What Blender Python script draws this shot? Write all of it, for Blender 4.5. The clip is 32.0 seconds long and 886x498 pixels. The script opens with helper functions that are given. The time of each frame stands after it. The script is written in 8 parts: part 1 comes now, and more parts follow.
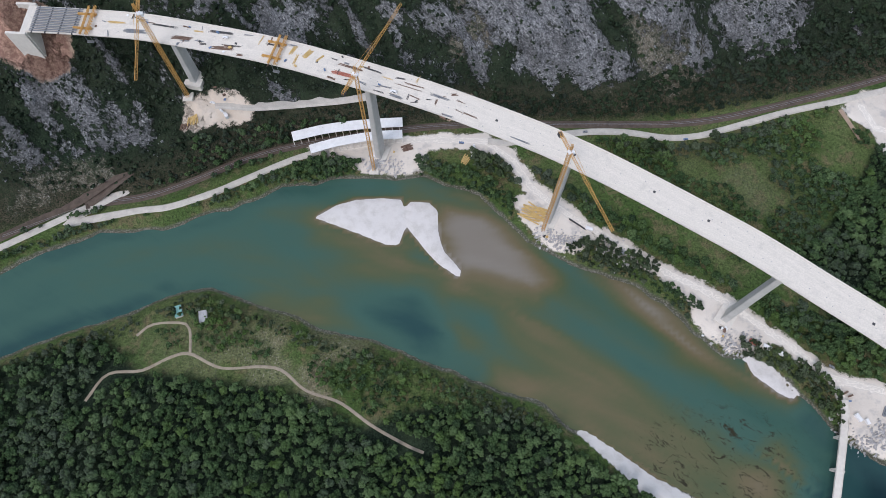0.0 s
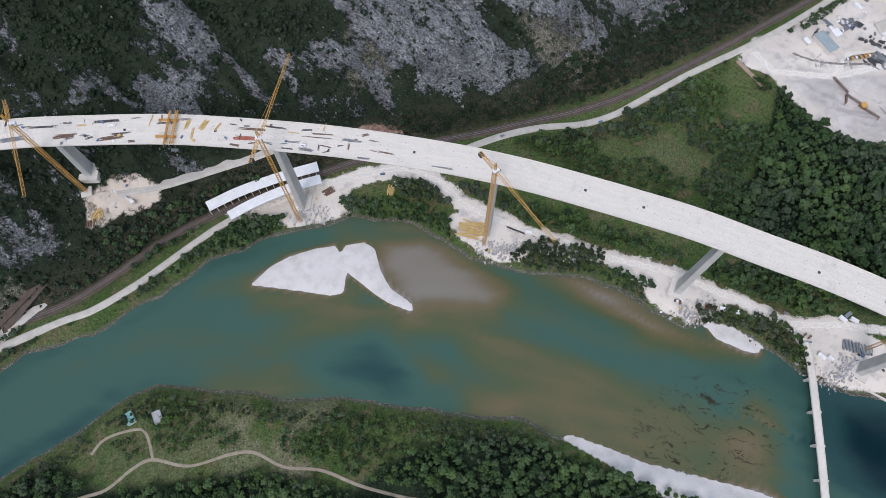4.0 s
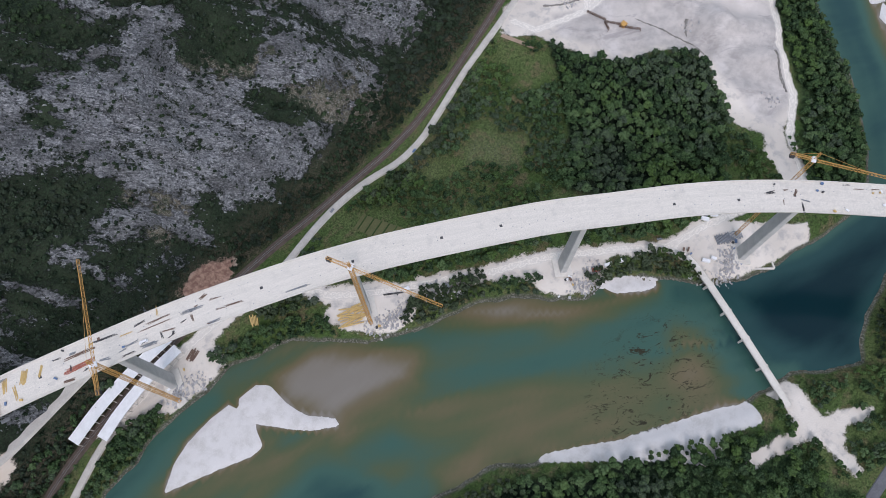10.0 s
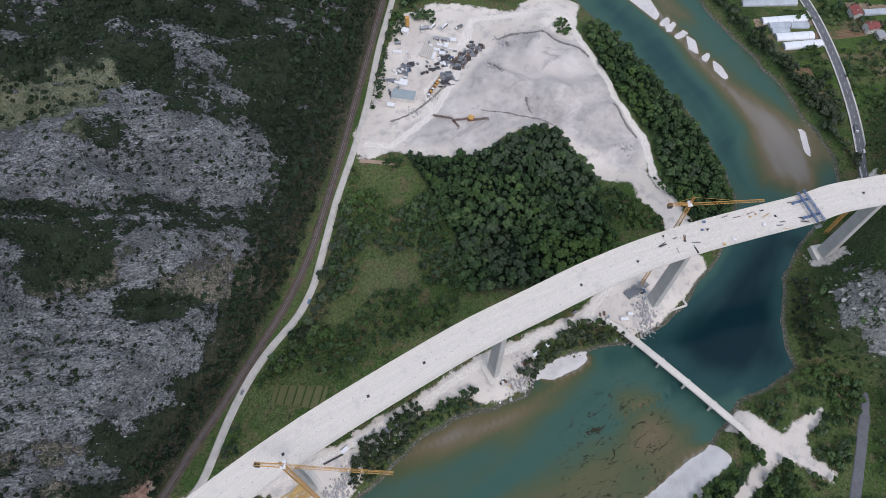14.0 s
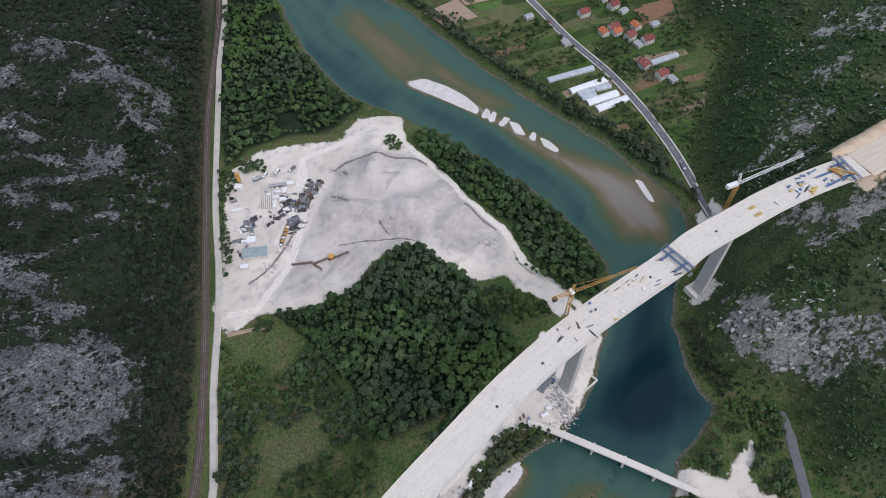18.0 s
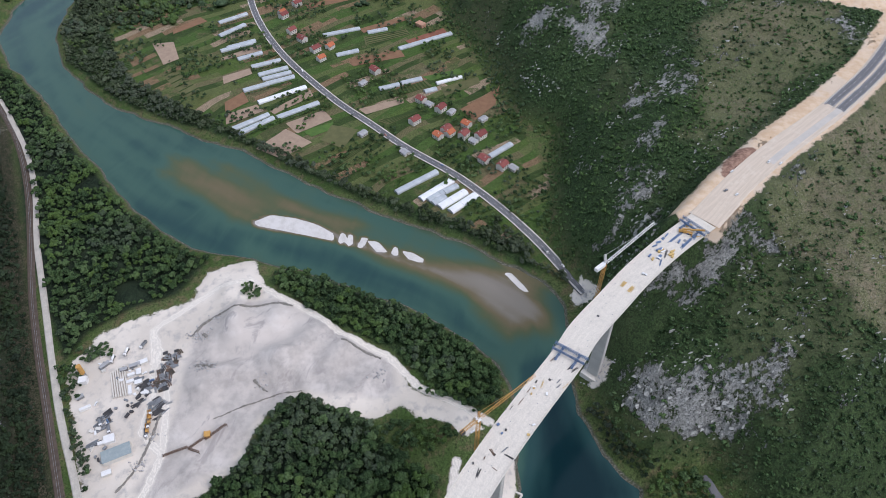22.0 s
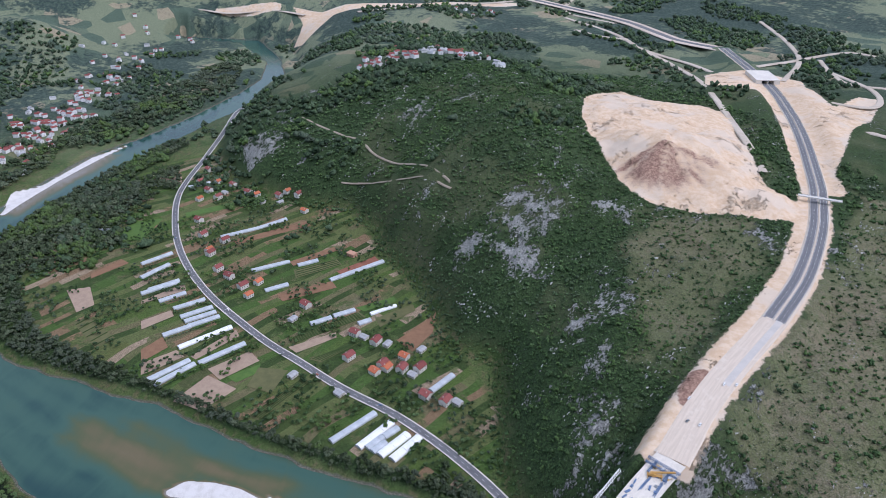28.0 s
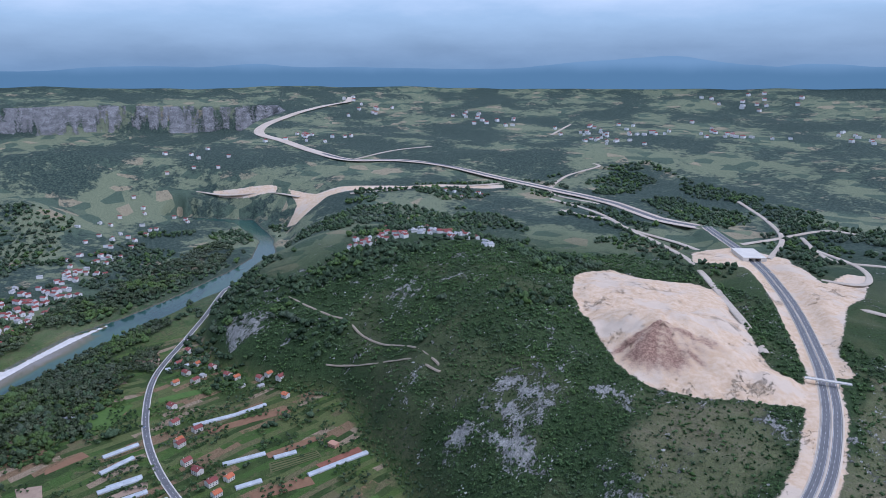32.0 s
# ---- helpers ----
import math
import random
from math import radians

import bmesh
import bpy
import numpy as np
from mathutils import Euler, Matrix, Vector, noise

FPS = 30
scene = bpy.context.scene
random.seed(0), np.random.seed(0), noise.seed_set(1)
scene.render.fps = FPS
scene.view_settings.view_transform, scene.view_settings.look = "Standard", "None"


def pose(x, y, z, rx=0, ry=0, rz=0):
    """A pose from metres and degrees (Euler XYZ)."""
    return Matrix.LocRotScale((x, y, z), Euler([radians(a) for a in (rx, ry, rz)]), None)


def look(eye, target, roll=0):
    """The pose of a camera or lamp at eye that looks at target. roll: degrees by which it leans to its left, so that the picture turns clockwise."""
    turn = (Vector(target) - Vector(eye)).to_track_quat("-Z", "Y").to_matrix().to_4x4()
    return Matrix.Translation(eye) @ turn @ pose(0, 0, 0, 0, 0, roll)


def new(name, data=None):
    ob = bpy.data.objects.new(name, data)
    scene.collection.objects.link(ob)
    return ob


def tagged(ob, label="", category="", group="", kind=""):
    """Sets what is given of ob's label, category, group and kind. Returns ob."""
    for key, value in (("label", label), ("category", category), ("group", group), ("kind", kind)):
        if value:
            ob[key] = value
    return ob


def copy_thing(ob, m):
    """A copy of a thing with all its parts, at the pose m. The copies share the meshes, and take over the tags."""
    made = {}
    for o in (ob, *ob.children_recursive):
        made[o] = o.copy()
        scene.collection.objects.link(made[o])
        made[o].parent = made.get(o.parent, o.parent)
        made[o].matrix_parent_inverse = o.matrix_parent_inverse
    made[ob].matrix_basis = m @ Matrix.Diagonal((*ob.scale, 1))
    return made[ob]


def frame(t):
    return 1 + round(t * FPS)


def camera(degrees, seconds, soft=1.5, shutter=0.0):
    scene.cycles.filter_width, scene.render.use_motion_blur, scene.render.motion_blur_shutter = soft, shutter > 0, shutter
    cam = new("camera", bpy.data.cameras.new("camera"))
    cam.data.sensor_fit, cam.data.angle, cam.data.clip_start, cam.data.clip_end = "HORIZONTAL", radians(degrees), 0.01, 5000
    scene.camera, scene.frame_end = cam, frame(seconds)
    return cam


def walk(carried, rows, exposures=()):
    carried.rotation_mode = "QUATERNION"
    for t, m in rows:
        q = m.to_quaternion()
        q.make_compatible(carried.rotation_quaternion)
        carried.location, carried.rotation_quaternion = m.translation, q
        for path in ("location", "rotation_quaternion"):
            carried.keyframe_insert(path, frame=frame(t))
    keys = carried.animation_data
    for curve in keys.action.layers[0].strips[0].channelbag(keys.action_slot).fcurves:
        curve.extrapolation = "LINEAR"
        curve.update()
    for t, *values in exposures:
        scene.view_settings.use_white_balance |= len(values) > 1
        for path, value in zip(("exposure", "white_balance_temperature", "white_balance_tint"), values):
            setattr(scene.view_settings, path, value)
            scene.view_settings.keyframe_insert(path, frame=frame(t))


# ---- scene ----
cam = camera(66.4, 32.0, soft=0.75)
METRES, EYE, TILT, LEAN, TURN = 320.0, 518.0, -68.331, -0.110, 0.0
ROWS = [
    (0.0, 0.0, 0.0, 0.0, 0.0, 0.0, -0.0),
    (0.5, -0.0015, 0.0047, 0.0127, -0.56, -0.76, 1.41),
    (1.0, -0.0023, 0.0093, 0.0252, -0.83, -0.85, 2.09),
    (1.5, -0.001, 0.0146, 0.0378, -1.36, -0.85, 3.53),
    (2.0, -0.0011, 0.0192, 0.0495, -2.1, -0.86, 5.37),
    (2.5, 0.001, 0.0247, 0.0606, -2.79, -0.87, 7.19),
    (3.0, 0.0003, 0.0294, 0.0739, -3.63, -1.0, 9.14),
    (3.5, 0.0035, 0.0348, 0.0841, -4.37, -1.05, 11.07),
    (5.5, 0.0142, 0.0564, 0.1335, -8.04, -1.94, 19.41),
    (6.0, 0.0195, 0.0616, 0.1456, -8.99, -2.27, 21.52),
    (6.5, 0.0261, 0.0666, 0.1586, -9.96, -2.69, 23.61),
    (7.0, 0.0325, 0.0724, 0.1683, -10.93, -3.01, 25.7),
    (7.5, 0.0404, 0.0774, 0.1819, -11.97, -3.53, 27.76),
    (8.0, 0.0434, 0.0834, 0.1958, -13.26, -4.13, 29.91),
    (8.5, 0.0515, 0.0887, 0.2088, -14.87, -4.97, 32.7),
    (9.0, 0.061, 0.0938, 0.2224, -16.61, -5.98, 35.56),
    (9.5, 0.0693, 0.0999, 0.2329, -18.46, -7.01, 38.41),
    (10.0, 0.0818, 0.1047, 0.2433, -20.13, -8.08, 40.93),
    (10.5, 0.0918, 0.1101, 0.2549, -21.68, -8.75, 42.88),
    (11.0, 0.1026, 0.1152, 0.265, -22.93, -8.84, 44.42),
    (11.5, 0.115, 0.1195, 0.2759, -24.89, -9.42, 46.61),
    (12.0, 0.1294, 0.1232, 0.2838, -26.91, -9.96, 48.85),
    (12.5, 0.1407, 0.1283, 0.2948, -29.43, -10.9, 51.06),
    (13.0, 0.1515, 0.1333, 0.305, -32.12, -12.0, 53.14),
    (13.5, 0.1628, 0.1383, 0.3142, -34.97, -13.26, 55.08),
    (14.0, 0.1769, 0.1426, 0.3219, -37.95, -14.73, 56.95),
    (14.5, 0.1907, 0.1465, 0.3293, -41.26, -16.54, 58.76),
    (16.5, 0.2526, 0.1564, 0.3512, -57.8, -27.33, 64.84),
    (17.0, 0.2675, 0.1601, 0.3575, -63.18, -31.25, 65.97),
    (17.5, 0.2836, 0.162, 0.361, -68.87, -35.55, 66.94),
    (18.0, 0.299, 0.1647, 0.3649, -75.0, -40.24, 67.64),
    (18.5, 0.3149, 0.1673, 0.3686, -81.49, -45.29, 68.09),
    (19.0, 0.3311, 0.1691, 0.371, -88.03, -50.38, 68.29),
    (19.5, 0.3477, 0.1701, 0.3724, -94.26, -55.22, 68.24),
    (20.0, 0.3639, 0.1715, 0.3726, -100.36, -59.91, 67.97),
    (20.5, 0.3801, 0.1728, 0.3739, -105.72, -63.9, 67.49),
    (21.0, 0.3968, 0.1731, 0.3737, -110.2, -67.09, 66.96),
    (21.5, 0.4128, 0.1734, 0.3727, -114.37, -69.94, 66.3),
    (22.0, 0.4288, 0.1735, 0.3708, -118.3, -72.52, 65.57),
    (22.5, 0.4443, 0.1736, 0.3691, -121.64, -74.57, 64.81),
    (23.0, 0.4604, 0.174, 0.3691, -123.05, -74.86, 64.4),
    (23.5, 0.4761, 0.1724, 0.3651, -123.06, -73.86, 64.41),
    (24.0, 0.4912, 0.1712, 0.3599, -123.92, -73.34, 64.2),
    (24.5, 0.5062, 0.1702, 0.3562, -126.61, -74.44, 63.43),
    (25.0, 0.522, 0.1696, 0.3519, -128.69, -74.99, 62.76),
    (25.5, 0.5373, 0.1686, 0.3485, -129.2, -74.07, 62.59),
    (27.5, 0.5956, 0.1605, 0.3238, -130.25, -68.07, 62.42),
    (28.0, 0.6104, 0.1593, 0.3176, -130.64, -66.61, 62.3),
    (28.5, 0.6249, 0.1575, 0.3119, -131.08, -65.19, 62.17),
    (29.0, 0.6394, 0.1558, 0.3065, -131.32, -63.59, 62.1),
    (29.5, 0.6543, 0.1537, 0.2997, -131.47, -61.94, 62.06),
    (30.0, 0.6692, 0.1517, 0.2936, -131.62, -60.25, 62.0),
    (30.5, 0.6841, 0.1498, 0.2873, -131.75, -58.54, 61.96),
    (31.0, 0.699, 0.1474, 0.2811, -131.84, -56.83, 61.92),
    (31.5, 0.7141, 0.1455, 0.2747, -131.9, -55.07, 61.88),
    (32.0, 0.7286, 0.1436, 0.2688, -131.96, -53.32, 61.84),
]
walk(cam, [(t, pose(0, 0, EYE, TILT, LEAN, TURN) @ pose(METRES * x, METRES * y, METRES * z, 90 + pitch, roll, yaw)) for t, x, y, z, yaw, pitch, roll in ROWS],
     exposures=[(0.0, 0.33, 5950, 20), (12.0, 0.20, 5900, 21), (18.0, 0.18, 6000, 21), (23.0, 0.34, 5950, 21), (27.5, 0.46, 5700, 24), (32.0, 0.25, 5280, 25)])

# ---- sky and sun ----
SUN_UP, SUN_TURN = 52.0, 215.0
world = bpy.data.worlds.new("sky")
scene.world = world
world.use_nodes = True
wn, wl = world.node_tree.nodes, world.node_tree.links
wn.clear()
w_out, w_bg, w_mix = wn.new("ShaderNodeOutputWorld"), wn.new("ShaderNodeBackground"), wn.new("ShaderNodeMixRGB")
w_sky = wn.new("ShaderNodeTexSky")
w_sky.sky_type, w_sky.sun_disc = "NISHITA", False
w_sky.sun_elevation, w_sky.sun_rotation = radians(SUN_UP), radians(SUN_TURN)
w_sky.air_density, w_sky.dust_density = 1.3, 2.0
w_co, w_map, w_noise, w_ramp = wn.new("ShaderNodeTexCoord"), wn.new("ShaderNodeMapping"), wn.new("ShaderNodeTexNoise"), wn.new("ShaderNodeValToRGB")
w_map.inputs["Scale"].default_value = (2.4, 2.4, 10.0)
w_noise.inputs["Scale"].default_value, w_noise.inputs["Detail"].default_value, w_noise.inputs["Roughness"].default_value = 1.3, 7.0, 0.6
w_sep, w_alt = wn.new("ShaderNodeSeparateXYZ"), wn.new("ShaderNodeMapRange")
w_alt.inputs["From Min"].default_value, w_alt.inputs["From Max"].default_value = 0.03, 0.115
w_add = wn.new("ShaderNodeMath")
w_add.operation = "MULTIPLY_ADD"
w_ramp.color_ramp.elements[0].position, w_ramp.color_ramp.elements[0].color = 0.22, (1.15, 2.0, 2.75, 1)
w_ramp.color_ramp.elements[1].position, w_ramp.color_ramp.elements[1].color = 0.92, (4.9, 5.6, 6.0, 1)
w_mid = w_ramp.color_ramp.elements.new(0.6)
w_mid.color = (2.4, 3.6, 4.4, 1)
wl.new(w_co.outputs["Generated"], w_map.inputs["Vector"])
wl.new(w_map.outputs["Vector"], w_noise.inputs["Vector"])
wl.new(w_co.outputs["Generated"], w_sep.inputs[0])
wl.new(w_sep.outputs["Z"], w_alt.inputs["Value"])
wl.new(w_noise.outputs["Fac"], w_add.inputs[0])
w_add.inputs[1].default_value = 0.95
wl.new(w_alt.outputs["Result"], w_add.inputs[2])
w_half = wn.new("ShaderNodeMath")
w_half.operation, w_half.inputs[1].default_value = "MULTIPLY", 0.62
wl.new(w_add.outputs[0], w_half.inputs[0])
wl.new(w_half.outputs[0], w_ramp.inputs["Fac"])
w_mix.inputs["Fac"].default_value = 0.8
wl.new(w_sky.outputs["Color"], w_mix.inputs["Color1"])
wl.new(w_ramp.outputs["Color"], w_mix.inputs["Color2"])
wl.new(w_mix.outputs["Color"], w_bg.inputs["Color"])
w_bg.inputs["Strength"].default_value = 0.125
wl.new(w_bg.outputs[0], w_out.inputs["Surface"])

sun = new("sun", bpy.data.lights.new("sun", "SUN"))
sun.data.energy, sun.data.angle, sun.data.color = 1.5, radians(26), (1.0, 0.95, 0.88)
sun.matrix_world = look((0, 0, 900), (-math.sin(radians(SUN_TURN)) * math.cos(radians(SUN_UP)), -math.cos(radians(SUN_TURN)) * math.cos(radians(SUN_UP)), 900 - math.sin(radians(SUN_UP))))

# ---- materials ----
class Nodes:
    """A small hand for writing node materials."""

    def __init__(self, name):
        self.m = bpy.data.materials.new(name)
        self.m.use_nodes = True
        self.n, self.l = self.m.node_tree.nodes, self.m.node_tree.links
        self.bsdf = self.n["Principled BSDF"]
        self.place = self.n.new("ShaderNodeTexCoord").outputs["Object"]

    def put(self, socket, value):
        if hasattr(value, "is_linked"):
            self.l.new(value, socket)
        else:
            socket.default_value = value

    def noise(self, scale, detail=5.0, rough=0.55, stretch=None, twist=0.0):
        t = self.n.new("ShaderNodeTexNoise")
        t.inputs["Scale"].default_value, t.inputs["Detail"].default_value = scale, detail
        t.inputs["Roughness"].default_value, t.inputs["Distortion"].default_value = rough, twist
        vector = self.place
        if stretch:
            g = self.n.new("ShaderNodeMapping")
            g.vector_type = "TEXTURE"
            g.inputs["Scale"].default_value, g.inputs["Rotation"].default_value = [1 / v for v in stretch[:3]], (0, 0, radians(stretch[3]))
            self.l.new(vector, g.inputs["Vector"])
            vector = g.outputs["Vector"]
        self.l.new(vector, t.inputs["Vector"])
        return t.outputs["Fac"]

    def strips(self, nx, ny, width, length):
        """A chance value for each long plot across the direction (nx, ny), and the furrows that run along it."""
        g = self.n.new("ShaderNodeSeparateXYZ")
        self.l.new(self.place, g.inputs[0])
        x, y = g.outputs["X"], g.outputs["Y"]
        u = self.math("ADD", self.math("MULTIPLY", x, nx), self.math("MULTIPLY", y, ny))
        u = self.math("ADD", u, self.math("MULTIPLY", self.noise(0.008, 1), 40.0))
        v = self.math("SUBTRACT", self.math("MULTIPLY", x, ny), self.math("MULTIPLY", y, nx))
        i = self.math("FLOOR", self.math("DIVIDE", u, width))
        j = self.math("FLOOR", self.math("ADD", self.math("DIVIDE", v, length), self.math("MULTIPLY", i, 0.37)))
        w = self.n.new("ShaderNodeTexWhiteNoise")
        w.noise_dimensions = "2D"
        c = self.n.new("ShaderNodeCombineXYZ")
        self.l.new(i, c.inputs[0])
        self.l.new(j, c.inputs[1])
        self.l.new(c.outputs[0], w.inputs["Vector"])
        return w.outputs["Value"], self.math("FRACT", self.math("DIVIDE", u, 1.9))

    def attr(self, name):
        t = self.n.new("ShaderNodeAttribute")
        t.attribute_name = name
        return t.outputs["Fac"]

    def math(self, kind, a, b=0.0, c=0.0):
        t = self.n.new("ShaderNodeMath")
        t.operation = kind
        for k, v in enumerate((a, b, c)):
            self.put(t.inputs[k], v)
        return t.outputs[0]

    def span(self, value, a, b, lo=0.0, hi=1.0):
        t = self.n.new("ShaderNodeMapRange")
        t.interpolation_type = "SMOOTHSTEP"
        self.put(t.inputs["Value"], value)
        for key, v in (("From Min", a), ("From Max", b), ("To Min", lo), ("To Max", hi)):
            t.inputs[key].default_value = v
        return t.outputs["Result"]

    def mix(self, fac, a, b, kind="MIX"):
        t = self.n.new("ShaderNodeMixRGB")
        t.blend_type = kind
        self.put(t.inputs["Fac"], fac)
        for key, v in (("Color1", a), ("Color2", b)):
            self.put(t.inputs[key], v if hasattr(v, "is_linked") else (*v, 1))
        return t.outputs["Color"]

    def chance(self, island=False):
        if island:
            return self.n.new("ShaderNodeNewGeometry").outputs["Random Per Island"]
        return self.n.new("ShaderNodeObjectInfo").outputs["Random"]

    def bump(self, value, strength, distance):
        t = self.n.new("ShaderNodeBump")
        t.inputs["Strength"].default_value, t.inputs["Distance"].default_value = strength, distance
        self.put(t.inputs["Height"], value)
        self.l.new(t.outputs["Normal"], self.bsdf.inputs["Normal"])

    def done(self, colour, rough=0.85, metal=0.0, specular=0.3):
        self.put(self.bsdf.inputs["Base Color"], colour if hasattr(colour, "is_linked") else (*colour, 1))
        self.put(self.bsdf.inputs["Roughness"], rough)
        self.bsdf.inputs["Metallic"].default_value = metal
        self.bsdf.inputs["Specular IOR Level"].default_value = specular
        return self.m


def plain(name, a, b, scale=0.5, rough=0.7, metal=0.0, relief=0.0, by_object=False):
    """A surface that wavers between two colours at two scales."""
    k = Nodes(name)
    f = k.math("ADD", k.math("MULTIPLY", k.noise(scale), 0.6), k.math("MULTIPLY", k.noise(scale * 9, 4), 0.4))
    c = k.mix(k.span(f, 0.35, 0.65), a, b)
    if by_object:
        c = k.mix(k.math("MULTIPLY", k.chance(), 0.45), c, tuple(v * 0.55 for v in a))
    if relief:
        k.bump(k.noise(scale * 12, 4), 0.5, relief)
    return k.done(c, rough, metal)


def leaf_material(name, dark, mid, light, grey=(0.085, 0.105, 0.078), fresh=(0.105, 0.175, 0.038)):
    """Leaves: each plant has a tone and a hue of its own, each clump and each spray of leaves differs again."""
    k = Nodes(name)
    tone, hue = k.attr("tone"), k.attr("hue")
    c = k.mix(k.span(tone, 0.1, 0.6), tuple(v * 0.8 for v in dark), mid)
    c = k.mix(k.span(tone, 0.5, 1.0), c, tuple(v * 1.25 for v in light))
    c = k.mix(k.span(hue, 0.62, 0.92, 0, 0.75), c, grey)
    c = k.mix(k.span(hue, 0.36, 0.08, 0, 0.7), c, fresh)
    c = k.mix(k.span(k.chance(True), 0.5, 1.0, 0, 0.5), c, light)
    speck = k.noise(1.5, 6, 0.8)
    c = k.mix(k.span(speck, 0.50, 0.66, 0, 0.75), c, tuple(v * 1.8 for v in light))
    # Near-black specks put the shade between the leaves into the colour.
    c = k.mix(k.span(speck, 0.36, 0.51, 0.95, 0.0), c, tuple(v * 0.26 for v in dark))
    k.bump(speck, 1.0, 1.1)
    return k.done(c, 0.85, 0.0, 0.08)


def limestone(k, pale=False):
    """Bedded grey limestone: pale edges and dark cracks with relief shading painted in, lichen and weather stains."""
    strata = k.noise(0.30, 10, 0.78, (1, 0.2, 0.8, 38), 0.6)
    seam = k.noise(0.8, 8, 0.78, (1, 0.3, 1, 38), 0.5)
    stone = k.mix(k.span(strata, 0.40, 0.58), (0.115, 0.118, 0.120), (0.285, 0.288, 0.288))
    stone = k.mix(k.span(seam, 0.50, 0.60), stone, (0.50, 0.50, 0.49))
    stone = k.mix(k.span(seam, 0.37, 0.47, 0.92, 0.0), stone, (0.032, 0.034, 0.038))
    stone = k.mix(k.span(k.noise(0.045, 4, 0.6, (1, 0.4, 1, 38)), 0.38, 0.56, 0.55, 0.0), stone, (0.10, 0.10, 0.10))
    if pale:
        stone = k.mix(k.span(seam, 0.38, 0.5, 0.2, 0.6), stone, (0.47, 0.47, 0.42))
    return stone, strata


def ground_material():
    k = Nodes("land")
    fine, mid, wide = k.noise(0.9, 6, 0.65), k.noise(0.11, 6, 0.6), k.noise(0.016, 5)
    grass = k.mix(k.span(wide, 0.35, 0.65), (0.058, 0.098, 0.026), (0.100, 0.128, 0.045))
    grass = k.mix(k.span(mid, 0.47, 0.68), grass, (0.135, 0.115, 0.060))
    grass = k.mix(k.span(fine, 0.5, 0.75), grass, (0.028, 0.05, 0.015))
    grass = k.mix(k.span(k.noise(0.33, 6, 0.75), 0.53, 0.60, 0, 0.75), grass, (0.024, 0.044, 0.013))
    plot, furrow = k.strips(0.87, 0.49, 11.0, 64.0)
    tilled = k.mix(k.span(plot, 0.20, 0.21), (0.060, 0.105, 0.026), (0.105, 0.125, 0.045))
    tilled = k.mix(k.span(plot, 0.40, 0.41), tilled, (0.040, 0.068, 0.02))
    tilled = k.mix(k.span(plot, 0.56, 0.57), tilled, (0.155, 0.135, 0.07))
    tilled = k.mix(k.span(plot, 0.68, 0.69), tilled, (0.080, 0.125, 0.03))
    tilled = k.mix(k.span(plot, 0.78, 0.79), tilled, (0.235, 0.15, 0.09))
    tilled = k.mix(k.span(plot, 0.86, 0.87), tilled, (0.055, 0.085, 0.025))
    tilled = k.mix(k.span(plot, 0.94, 0.95), tilled, (0.33, 0.245, 0.17))
    tilled = k.mix(k.math("MULTIPLY", k.span(furrow, 0.55, 0.8, 0, 0.55), k.span(plot, 0.38, 0.39)), tilled, (0.045, 0.058, 0.022))
    tilled = k.mix(k.span(fine, 0.48, 0.75, 0, 0.45), tilled, (0.045, 0.06, 0.02))
    tilled = k.mix(k.span(k.noise(0.05, 5, 0.6), 0.55, 0.6, 0, 0.75), tilled, grass)
    c = k.mix(k.attr("farm"), grass, tilled)
    heath = k.mix(k.span(mid, 0.35, 0.62), (0.040, 0.043, 0.025), (0.088, 0.073, 0.050))
    heath = k.mix(k.span(fine, 0.42, 0.6), heath, (0.016, 0.024, 0.011))
    slope = k.mix(k.span(mid, 0.38, 0.62), (0.046, 0.066, 0.026), (0.088, 0.100, 0.046))
    slope = k.mix(k.span(fine, 0.48, 0.66), slope, (0.024, 0.040, 0.016))
    heath = k.mix(k.attr("maquis"), heath, slope)
    c = k.mix(k.attr("hillside"), c, heath)
    dry = k.mix(k.span(mid, 0.3, 0.7), (0.205, 0.170, 0.112), (0.125, 0.132, 0.064))
    dry = k.mix(k.span(wide, 0.42, 0.62, 0, 0.7), dry, (0.112, 0.130, 0.056))
    dry = k.mix(k.span(k.noise(0.35, 5, 0.75), 0.54, 0.60, 0, 0.85), dry, (0.034, 0.048, 0.020))
    dry = k.mix(k.span(fine, 0.56, 0.68), dry, (0.31, 0.285, 0.24))
    c = k.mix(k.attr("dry"), c, dry)
    # Floor under the plants: its darkest tones are painted shade in the gaps.
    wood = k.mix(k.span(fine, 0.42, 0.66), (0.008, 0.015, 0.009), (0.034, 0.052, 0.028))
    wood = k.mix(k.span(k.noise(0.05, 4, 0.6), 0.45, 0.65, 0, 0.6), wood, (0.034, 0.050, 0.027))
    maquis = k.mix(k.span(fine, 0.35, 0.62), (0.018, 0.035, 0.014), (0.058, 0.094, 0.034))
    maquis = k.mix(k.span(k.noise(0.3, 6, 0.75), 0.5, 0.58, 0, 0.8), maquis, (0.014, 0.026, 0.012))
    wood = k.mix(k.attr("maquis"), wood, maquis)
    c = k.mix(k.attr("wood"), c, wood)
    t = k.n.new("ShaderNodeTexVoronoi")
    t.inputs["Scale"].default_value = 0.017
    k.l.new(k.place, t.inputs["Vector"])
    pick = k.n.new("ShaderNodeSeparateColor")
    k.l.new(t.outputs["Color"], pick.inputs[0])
    # Far fields and woods are tinted cool: distance haze put into the colour.
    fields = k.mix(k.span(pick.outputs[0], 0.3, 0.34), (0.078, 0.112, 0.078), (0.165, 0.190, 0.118))
